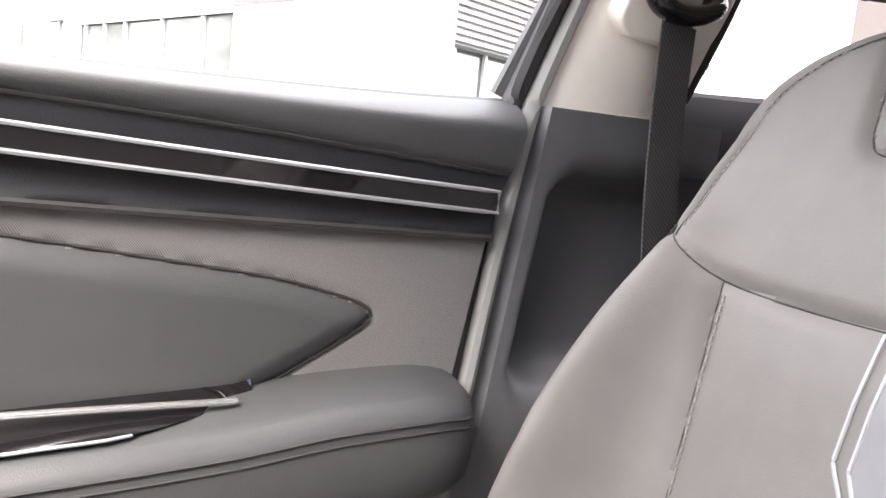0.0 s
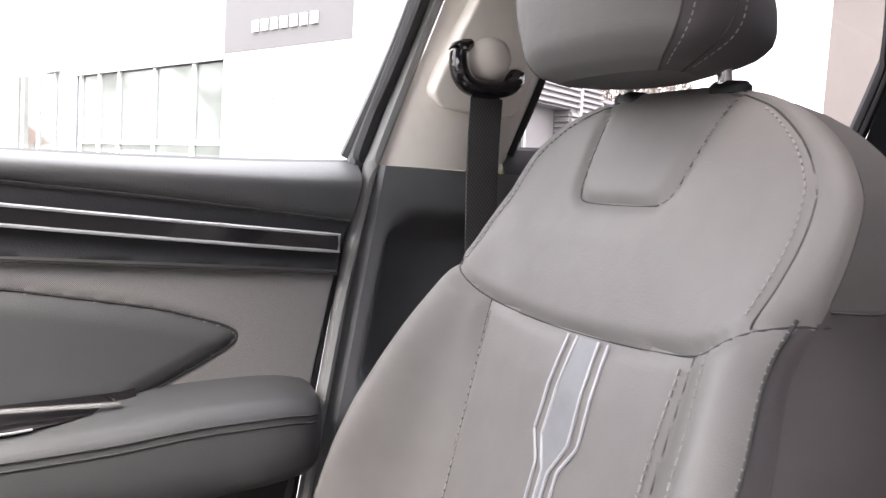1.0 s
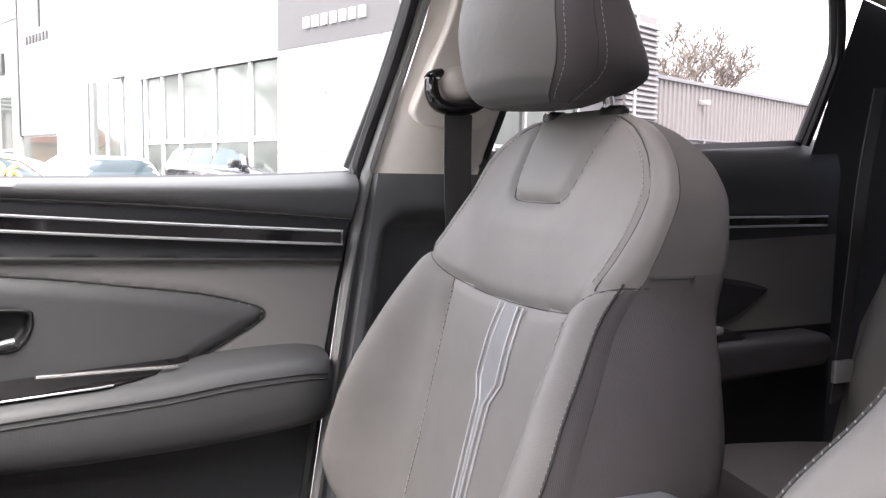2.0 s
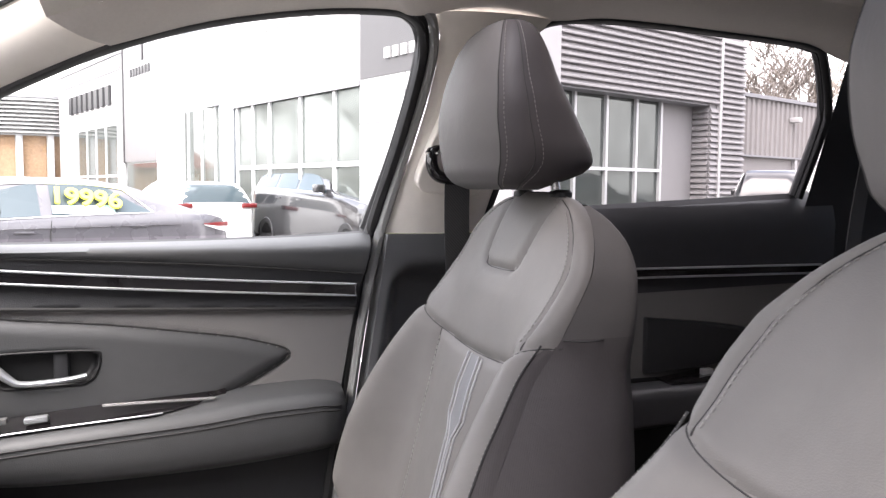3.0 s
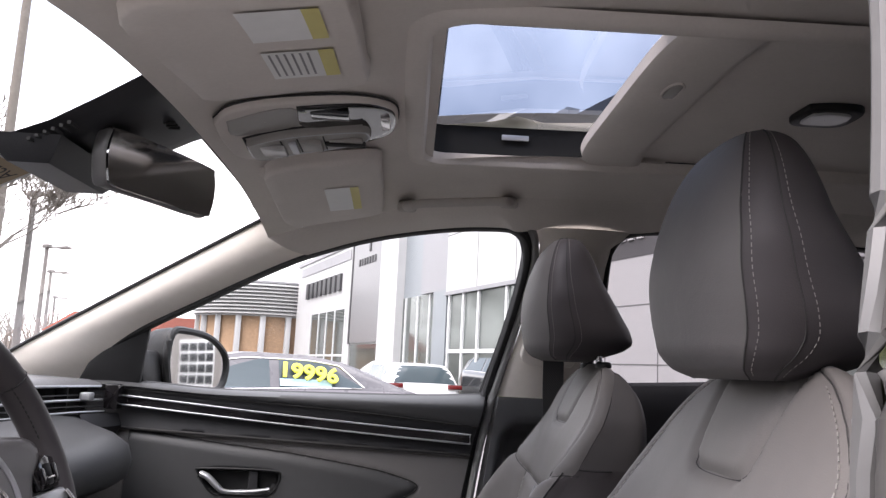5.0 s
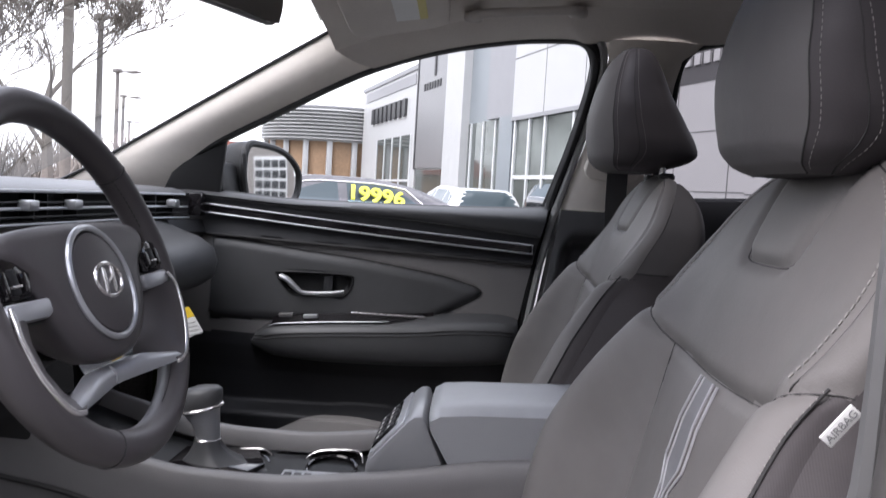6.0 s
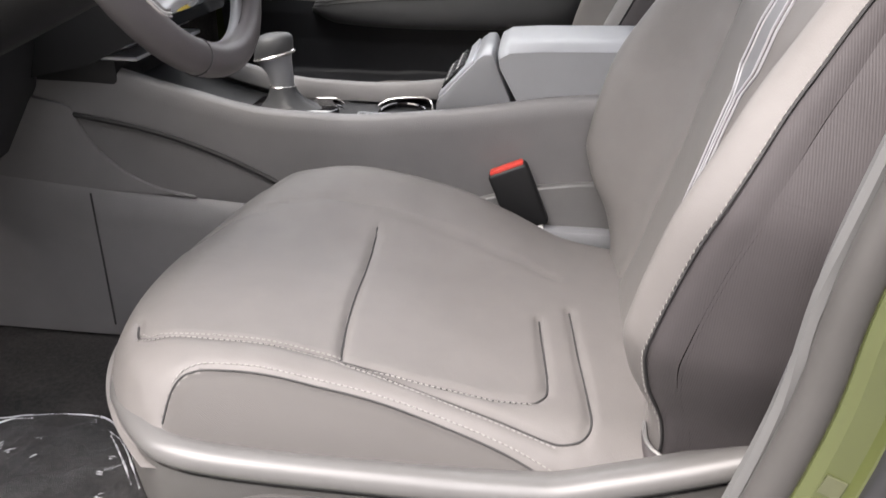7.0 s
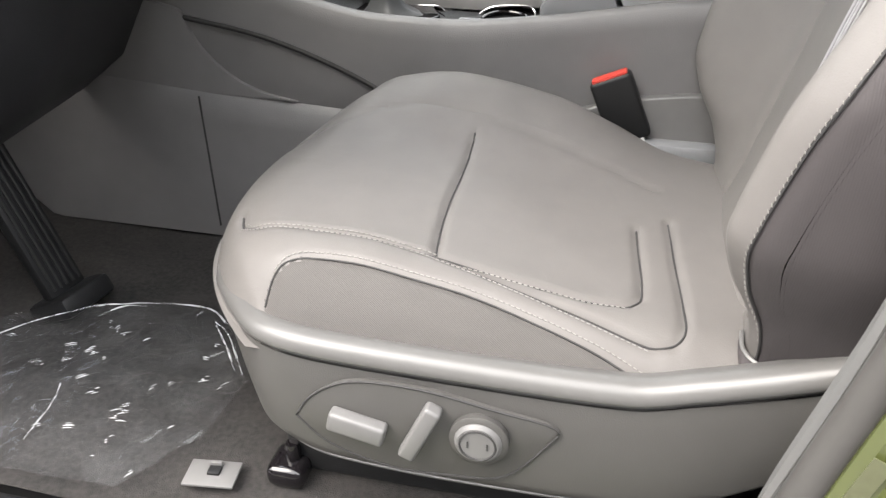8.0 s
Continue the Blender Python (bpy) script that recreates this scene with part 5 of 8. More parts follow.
# cushion seams as (x, outward) pairs: centre panel, outer band, side panel, inboard bolster
C_MAIN = [(-0.178, 0.12), (-0.165, 0.145), (-0.14, 0.157), (-0.08, 0.159), (-0.018, 0.160), (0.05, 0.166), (0.123, 0.176), (0.20, 0.178), (0.236, 0.170), (0.249, 0.150), (0.250, 0.11), (0.246, 0.05), (0.243, 0.0)]
C_MAIN_T = [(-0.245, 0.10), (-0.178, 0.12), (-0.165, 0.145), (-0.14, 0.157), (-0.018, 0.160), (0.05, 0.166), (0.123, 0.176), (0.25, 0.176), (0.40, 0.16)]
C_MID = [(0.052, 0.170), (0.12, 0.188), (0.20, 0.204), (0.258, 0.214), (0.282, 0.206), (0.291, 0.186), (0.290, 0.14), (0.284, 0.05), (0.279, -0.03)]
C_OUT = [(-0.104, 0.238), (-0.098, 0.222), (-0.085, 0.211), (-0.06, 0.206), (0.0, 0.207), (0.10, 0.213), (0.20, 0.227), (0.262, 0.240)]
C_OUT_T = [(-0.25, 0.206), (-0.06, 0.206), (0.0, 0.207), (0.10, 0.213), (0.20, 0.227), (0.262, 0.240), (0.40, 0.246)]
C_IN = [(-0.205, -0.07), (-0.17, -0.11), (-0.10, -0.14), (-0.03, -0.148), (0.03, -0.145), (0.12, -0.135), (0.22, -0.12), (0.265, -0.105)]


def crease_x(v):
    """The cross seam of the cushion, bowed towards the door side."""
    return 0.033 + 0.55 * max(0.0, v) ** 2


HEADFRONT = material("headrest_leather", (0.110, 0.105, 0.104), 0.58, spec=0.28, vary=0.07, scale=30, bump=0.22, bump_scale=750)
# headrest leather again, its shaded sides put into a darker colour
HEADSHADE = material("headrest_leather_shaded", (0.056, 0.051, 0.053), 0.55, spec=0.28, vary=0.07, scale=30, bump=0.22, bump_scale=750)
creased(HEADFRONT, 30, 0.25, 0.003)
SHIELD = material("shield_plastic", (0.060, 0.058, 0.055), 0.48, vary=0.06, scale=30, bump=0.2, bump_scale=800)
RAILGREY = material("satin_rail_plastic", (0.105, 0.103, 0.100), 0.36, vary=0.06, scale=30)
SHELL = material("grey_back_shell", (0.17, 0.165, 0.165), 0.45, vary=0.06)
SEAT_P, SEAT_D = 0.361, -0.387
passenger_seat = front_seat(SEAT_P, 1, "grey leather passenger seat with pale stitching and piping", wide_out=-0.034, head_x=-0.018)
driver_seat = front_seat(SEAT_D, -1, "grey leather driver seat with power switches on its side", 0.024, 0.024, 0.012, 0.010)

# ---------------------------------------------------------------- rear door panel, rear bench, belts
rear = thing("rear_door", "closed rear passenger door with dark grey trim", "car door")


def rear_y(x, z):
    y = 0.715
    if z > 1.07:
        y = 0.712 + 0.03 * ((z - 1.07) / 0.09) ** 2
    if z < 0.80:
        y = 0.715
    return y


for name, zz, mat in (("rear_lower_panel", (0.42, 0.60, 0.72, 0.80), HARD), ("rear_fabric_panel", (0.80, 0.85, 0.92, 0.975), FABRIC), ("rear_band", (0.975, 0.99, 1.03, 1.05), REARDARK), ("rear_upper_pad", (1.05, 1.09, 1.12, 1.14, 1.158), REARDARK)):
    bm = sheet([[(x, rear_y(x, z), z + (x - 1.0) * 0.055 * (z - 0.8) / 0.35) for x in np.linspace(0.60, 1.42, 24)] for z in zz])
    part(name, bm, mat, rear)
part("rear_strip", box(0.84, 1.375, 0.700, 0.716, 1.008, 1.022, 0.002), GLOSS, rear, "gloss black strip")
for z in (1.006, 1.024):
    part("strip_edge", box(0.84, 1.375, 0.698, 0.704, z - 0.002, z + 0.002, 0.001), SILVER, rear, "bright strip edge")
lf = [(0.95, 0.925), (1.05, 0.915), (1.15, 0.903), (1.21, 0.890), (1.228, 0.880), (1.20, 0.862), (1.12, 0.822), (0.95, 0.81)]
bm = prism([(p.x, p.y) for p in smooth_line([(a, b, 0) for a, b in lf], 4)], 'y', 0.702, 0.72, 0.004)
part("rear_leaf_panel", bm, SOFT, rear, "smooth pointed panel")
bm = prism([(0.86, 0.795), (1.33, 0.80), (1.345, 0.77), (1.32, 0.735), (0.86, 0.715)], 'y', 0.63, 0.715, 0.018, 3)
part("rear_armrest", bm, REARDARK, rear, "padded armrest")
bm = prism([(0.98, 0.80), (1.10, 0.815), (1.13, 0.802), (1.12, 0.798), (0.98, 0.797)], 'y', 0.655, 0.71)
part("rear_switch_panel", bm, GLOSS, rear)
part("rear_window_switch", box(1.06, 1.085, 0.665, 0.68, 0.806, 0.822, 0.003), SILVER, rear, "silver window switch")
part("rear_door_shell", box(0.42, 1.42, 0.775, 0.83, 0.25, 1.12, 0.02), PAINT, rear, "moss green outer skin")
# the driver-side rear door, seen only as a dark panel
rear2 = thing("rear_door", "closed rear door behind the driver, dark trim", "car door")
part("rear_inner_panel", box(0.62, 1.42, -0.76, -0.715, 0.40, 1.12, 0.02), SOFT, rear2)
part("rear_door_shell", box(0.62, 1.42, -0.83, -0.775, 0.25, 1.12, 0.02), PAINT, rear2)

# bench: cushion and back with outer bolster
bench = thing("rear_bench", "grey leather rear bench with stitched bolsters", "car seat")
rows = []
for x, z in ((0.98, 0.50), (0.965, 0.56), (0.98, 0.605), (1.05, 0.625), (1.2, 0.61), (1.35, 0.59), (1.45, 0.58)):
    rows.append([(x, y, z - 0.05 * max(0, abs(y) - 0.58) / 0.1 + 0.012 * math.cos(abs(y) * 9.5)) for y in np.linspace(-0.69, 0.69, 45)])
part("bench_cushion", sheet(rows), LEATHER_SIDE, bench, "dark leather bench cushion")
part("bench_base", box(1.0, 1.5, -0.68, 0.68, 0.36, 0.56, 0.02), HARD, bench)
rows = []
for x, z in ((1.38, 0.56), (1.40, 0.64), (1.44, 0.80), (1.49, 0.96), (1.53, 1.06), (1.56, 1.10), (1.60, 1.12), (1.66, 1.11)):
    rows.append([(x - 0.025 * math.cos((abs(y) - 0.34) * 8), y, z - 0.09 * max(0, (abs(y) - 0.52) / 0.17) ** 2 * (z > 0.9)) for y in np.linspace(-0.68, 0.68, 61)])
part("bench_back", sheet(rows), LEATHER, bench, "grey leather bench back")
for y in (0.36, -0.36):
    rows = [headrest_ring(z, f, b, w, 32) for z, f, b, w in ((1.13, 1.58, 1.66, 0.08), (1.15, 1.56, 1.69, 0.12), (1.22, 1.55, 1.69, 0.135), (1.28, 1.57, 1.68, 0.12), (1.31, 1.60, 1.66, 0.07))]
    part("bench_headrest", turned(loft(rows), pose(0, y, 0)), LEATHER, bench)
bm = bmesh.new()
stitch_row(bm, [(1.375 + 0.155 * k, 0.575, 0.60 + 0.44 * k) for k in np.linspace(0, 1, 30)], away=Vector((-1, 0, 0.3)), lift=0.02)
tagged(part("bench_stitching", bm, STITCH, bench, "pale contrast stitching"), kind="stuff")
# outer side bolster of the bench back
rows = []
for x, z in ((1.36, 0.58), (1.36, 0.70), (1.40, 0.82), (1.45, 0.94), (1.50, 1.03)):
    rows.append([(x + dx, y, z) for dx, y in ((0.06, 0.52), (0.01, 0.545), (0.0, 0.58), (0.015, 0.625), (0.06, 0.66), (0.12, 0.67))])
part("bench_side_bolster", sheet(rows), LEATHER, bench)


def webbing(line, width, across, name, label, mat=None, parent=None):
    """A flat strap along a line."""
    w = Vector(across).normalized() * width / 2
    pts = smooth_line(line, 6)
    n = (pts[-1] - pts[0]).cross(w).normalized() * 0.0012
    rows = [[p - w - n, p + w - n, p + w + n, p - w + n, p - w - n] for p in pts]
    return part(name, sheet(rows), mat or BELT, parent, label, angle=60)


belt = thing("front_seat_belt", "dark grey seat belt hanging from its upper loop on the pillar", "seat belt")
webbing([(0.535, 0.668, 1.195), (0.536, 0.670, 1.11), (0.540, 0.668, 1.0), (0.548, 0.66, 0.85), (0.556, 0.65, 0.6), (0.56, 0.65, 0.42)], 0.047, (1, 0.06, 0.05), "webbing", "ribbed dark grey webbing", parent=belt)
# loop and its beige cap
lp = smooth_line([(0.496, 0.662, 1.250), (0.484, 0.655, 1.240), (0.483, 0.650, 1.218), (0.492, 0.648, 1.202), (0.512, 0.648, 1.196), (0.54, 0.648, 1.198), (0.560, 0.650, 1.206), (0.570, 0.660, 1.220)], 5)
part("belt_loop", tube(lp, 0.0135, 12, flat=0.75), GLOSS, belt, "gloss black belt loop")
bm = turned_round([(0.0, 0.028), (0.015, 0.026), (0.024, 0.018), (0.027, 0.006), (0.027, -0.006)], 28)
bmesh.ops.scale(bm, vec=(1.16, 1.06, 1), verts=bm.verts)
part("loop_cap", turned(bm, pose(0.528, 0.668, 1.237, 90, 0, 0)), BEIGE, belt, "round beige cap")
# height slider plate on the pillar
bm = prism([(p.x, p.y) for p in smooth_line([(0.476, 1.170, 0), (0.464, 1.182, 0), (0.463, 1.20, 0), (0.482, 1.26, 0), (0.502, 1.32, 0), (0.517, 1.40, 0), (0.535, 1.415, 0), (0.58, 1.415, 0), (0.605, 1.38, 0), (0.603, 1.25, 0), (0.588, 1.18, 0), (0.565, 1.165, 0), (0.52, 1.166, 0)], 4)], 'y', -0.004, 0.024, 0.005, 4)
part("slider_plate", turned(bm, pose(0, 0.664, 1.22, 15.6, 0, 0) @ pose(0, 0, -1.22)), BEIGE, belt, "beige height slider plate")
rbelt = thing("rear_seat_belt", "dark grey rear seat belt beside the bench", "seat belt")
webbing([(1.45, 0.66, 1.28), (1.42, 0.66, 1.10), (1.40, 0.655, 0.9), (1.36, 0.64, 0.66)], 0.047, (1, 0.2, 0.1), "webbing", "dark grey webbing", parent=rbelt)
part("belt_tongue", box(1.335, 1.385, 0.625, 0.638, 0.70, 0.745, 0.004), SILVER, rbelt, "steel belt tongue")

# ---------------------------------------------------------------- dashboard, steering wheel, console
dash = thing("dashboard", "black dashboard with full-width vent band and bright trim lines", "dashboard")
TOP = [(-1.02, 1.075), (-0.85, 1.098), (-0.65, 1.104), (-0.53, 1.098), (-0.505, 1.092), (-0.498, 1.086)]
LOW = [(-0.478, 1.028), (-0.462, 1.018), (-0.43, 1.006), (-0.39, 0.993), (-0.355, 0.970), (-0.345, 0.94), (-0.352, 0.905), (-0.38, 0.885), (-0.43, 0.876), (-0.52, 0.868)]
UNDER = [(-0.52, 0.868), (-0.56, 0.85), (-0.585, 0.75), (-0.60, 0.60), (-0.66, 0.50), (-0.80, 0.46)]


def across(line, ys, bend=True):
    """The dash's profile drawn from side to side, its ends turning back to meet the doors."""
    rows = []
    for y in ys:
        back = 0.06 * max(0, (abs(y) - 0.45) / 0.25) ** 2 if bend else 0.0
        rows.append([(x + back * (x > -0.6), y, z - 0.004 * abs(y)) for x, z in line])
    return rows


YS = list(np.linspace(-0.70, 0.665, 40))
part("dash_top", sheet(across(TOP, YS)), DASHSHEEN, dash, "grained dash top, coloured paler for the sky's reflection", angle=50)
part("vent_recess", sheet(across([(-0.498, 1.086), (-0.53, 1.080), (-0.53, 1.034), (-0.478, 1.028)], YS)), BLACKHOLE, dash)
PAD_Y = [y for y in np.linspace(0.10, 0.655, 26)]
rows = []
for y in PAD_Y:
    k = max(0, (y - 0.57) / 0.085)
    rows.append([(x - 0.075 * k * k * (x > -0.46), y, z + (0.94 - z) * 0.25 * k * k) for x, z in LOW])
part("glove_pad", sheet(rows), SOFT_LIGHT, dash, "smooth slate grey pad above the glove box", angle=60)
part("dash_end", sheet(across([(-0.478, 1.028), (-0.468, 1.0), (-0.50, 0.95), (-0.52, 0.868)], list(np.linspace(0.58, 0.69, 5)))), SOFT, dash)
part("dash_under", sheet(across(UNDER, [y for y in YS if y > -0.125], False)), HARD, dash, "black lower dash and glove box")
part("knee_panel", sheet([[(x - 0.04 * abs(y + 0.39) / 0.3, y, z) for x, z in ((-0.478, 1.028), (-0.44, 1.0), (-0.425, 0.93), (-0.43, 0.84), (-0.46, 0.74), (-0.52, 0.64), (-0.60, 0.58))] for y in np.linspace(-0.70, -0.10, 16)]), SOFT, dash, "black knee panel", angle=60)
# bright lines and slats of the vent band
for z, r, mat, nm in ((1.084, 0.0030, SILVER, "bright_line"), (1.066, 0.0016, HARD, "vent_slat"), (1.056, 0.0028, SILVER, "bright_line"), (1.043, 0.0016, HARD, "vent_slat"), (1.032, 0.0020, SILVER, "bright_line")):
    pts = []
    for y in np.linspace(-0.68, 0.655, 50):
        back = 0.06 * max(0, (abs(y) - 0.45) / 0.25) ** 2
        pts.append((-0.494 + back + 0.012 * (1.084 - z) / 0.05, y, z - 0.004 * abs(y)))
    part(nm, tube(pts, r, 6), mat, dash)
for y in (0.60, 0.20, 0.06):
    back = 0.06 * max(0, (abs(y) - 0.45) / 0.25) ** 2
    part("vent_tab", box(-0.492 + back, -0.470 + back, y - 0.014, y + 0.014, 1.053, 1.070, 0.003), SILVER, dash, "silver vent tab")
    for q in (-0.05, 0.05):
        part("vent_blade", box(-0.525 + back, -0.50 + back, y + q - 0.002, y + q + 0.002, 1.036, 1.08, 0.0), HARD, dash)
part("vent_end_cap", box(-0.445, -0.415, 0.655, 0.692, 1.034, 1.088, 0.004), GLOSS, dash, "black end cap")
# instrument panel and centre screen
bm = prism([(-0.62, 1.02), (-0.62, 1.095), (-0.57, 1.112), (-0.20, 1.112), (-0.17, 1.09), (-0.17, 1.02)], 'x', -0.50, -0.475, 0.006)
inst = part("instrument_panel", turned(bm, pose(0, 0, 0)), GLOSS, dash, "gloss black instrument screen")
part("instrument_rim", tube([(-0.474, -0.60 + 0.03 * math.cos(a), 1.06 + 0.04 * math.sin(a)) for a in np.linspace(0, 6.28, 30)][:-1], 0.003, 6, closed=True), SILVER, inst, "bright ring")
rows = [[(x, y, z) for y in np.linspace(-0.135, 0.135, 9)] for x, z in ((-0.47, 1.022), (-0.450, 1.006), (-0.37, 0.937), (-0.30, 0.868), (-0.287, 0.848), (-0.30, 0.825))]
part("centre_screen", sheet(rows), SCREEN, dash, "glossy sloping centre screen panel")
part("centre_stack_body", prism([(-0.47, 1.018), (-0.375, 0.932), (-0.305, 0.860), (-0.302, 0.828), (-0.40, 0.78), (-0.56, 0.74)], 'y', -0.134, 0.134), HARD, dash)
# storage tray under the stack with two bright lips
for z, x in ((0.805, -0.352), (0.788, -0.335)):
    part("tray_lip", box(-0.47, x, -0.118, 0.118, z - 0.004, z + 0.003, 0.003), SILVER, dash, "bright tray lip")
part("tray", box(-0.50, -0.37, -0.115, 0.115, 0.745, 0.80, 0.008), HARD, dash)
# lower steering-side trim with a dark oval pocket
bm = turned_round([(0.0, 0.006), (0.055, 0.006), (0.066, 0.012), (0.076, 0.006), (0.08, -0.01)], 32)
bmesh.ops.scale(bm, vec=(0.75, 1.3, 1), verts=bm.verts)
part("lower_vent_ring", turned(bm, pose(-0.415, -0.62, 0.88, 0, 80, 0)), HARD, dash, "dark oval trim ring")
# short chrome arc modelled as the highlight on the oval ring
part("vent_glint", turned(tube([(0.03 * math.cos(a), 0.07 * math.sin(a), 0) for a in np.linspace(-0.6, 1.2, 12)], 0.0022, 6), pose(-0.403, -0.60, 0.88, 0, 80, 0)), CHROME, dash)

# steering wheel, axis leaning back
WC, WA = Vector((-0.150, -0.3998, 1.004)), radians(22.4)
WM = Matrix(((0, -math.sin(WA), math.cos(WA), WC.x), (1, 0, 0, WC.y), (0, math.cos(WA), math.sin(WA), WC.z), (0, 0, 0, 1)))
wheel = thing("steering_wheel", "dark leather steering wheel with silver spokes", "steering wheel")


def wpart(name, bm, mat, parent, label="", angle=40):
    return part(name, turned(bm, WM), mat, parent, label, angle)


RIM_R, RIM_Y, RIM_Z, RIM_T = 0.1728, 0.0177, -0.0056, 0.0172
ringp = [(RIM_R * math.cos(a), RIM_Y + RIM_R * math.sin(a), RIM_Z) for a in np.linspace(0, 6.2832, 97)[:-1]]
rim = wpart("rim", tube(ringp, RIM_T, 18, closed=True), WHEEL, wheel, "smooth dark leather rim")
for a in (38, 142, 247, 320):
    ca, sa = math.cos(radians(a)), math.sin(radians(a))
    loop = [((RIM_R + (RIM_T + 0.0002) * math.cos(b)) * ca, RIM_Y + (RIM_R + (RIM_T + 0.0002) * math.cos(b)) * sa, RIM_Z + (RIM_T + 0.0002) * math.sin(b)) for b in np.linspace(0, 6.2832, 21)[:-1]]
    wpart("rim_seam", tube(loop, 0.0009, 4, closed=True), SEAM, rim)
for a0, a1 in ((16, 38), (142, 164), (290, 318), (222, 247)):
    bm = bmesh.new()
    stitch_row(bm, [((RIM_R - RIM_T + 0.001) * math.cos(radians(a)), RIM_Y + (RIM_R - RIM_T + 0.001) * math.sin(radians(a)), RIM_Z + 0.006) for a in np.linspace(a0, a1, 20)], gap=0.006, size=0.004, away=Vector((0, 0, 1)), lift=0.0)
    tagged(wpart("rim_stitching", bm, SEAM, rim), kind="stuff")
# hub body: broad at the top, rounded below
half = [(0.0, 0.070), (0.05, 0.069), (0.10, 0.066), (0.128, 0.060), (0.139, 0.050), (0.130, 0.037), (0.112, 0.024), (0.099, 0.004), (0.091, -0.018), (0.076, -0.038), (0.057, -0.055), (0.034, -0.066), (0.0, -0.070)]
outline = [(p.x, p.y) for p in smooth_line([(a, b, 0) for a, b in half + [(-a, b) for a, b in reversed(half[1:-1])] + half[:1]], 4)][:-1]
hub = wpart("hub", loft([[(a * k, b * k, z) for a, b in outline] for z, k in ((-0.050, 0.72), (-0.028, 0.93), (-0.012, 0.99), (-0.004, 1.0), (0.003, 0.975), (0.0075, 0.90), (0.0092, 0.80))]), WHEEL, wheel, "dark airbag cover", angle=70)
HM = pose(0, 0.005, 0)
wpart("hub_disc", turned(turned_round([(0.0, 0.0165), (0.030, 0.0155), (0.050, 0.012), (0.0545, 0.004)], 48), HM), WHEEL, hub)
wpart("hub_ring", tube([(0.0562 * math.cos(a), 0.005 + 0.0556 * math.sin(a), 0.0105) for a in np.linspace(0, 6.2832, 65)[:-1]], 0.0034, 8, closed=True), SILVER, hub, "silver ring")
wpart("emblem_ring", tube([(0.0250 * math.cos(a), 0.0055 + 0.0165 * math.sin(a), 0.0165) for a in np.linspace(0, 6.2832, 49)[:-1]], 0.0022, 8, closed=True), CHROME, hub, "chrome oval emblem")
for x, ang in ((-0.0085, -12), (0.0085, -12)):
    wpart("emblem_bar", turned(box(-0.0028, 0.0028, -0.0130, 0.0130, 0.0145, 0.0185, 0.0012), pose(x, 0.0055, 0, 0, 0, ang)), CHROME, hub)
wpart("emblem_bar", turned(box(-0.010, 0.010, -0.0024, 0.0024, 0.0145, 0.0185, 0.0012), pose(0, 0.0055, 0, 0, 0, 22)), CHROME, hub)
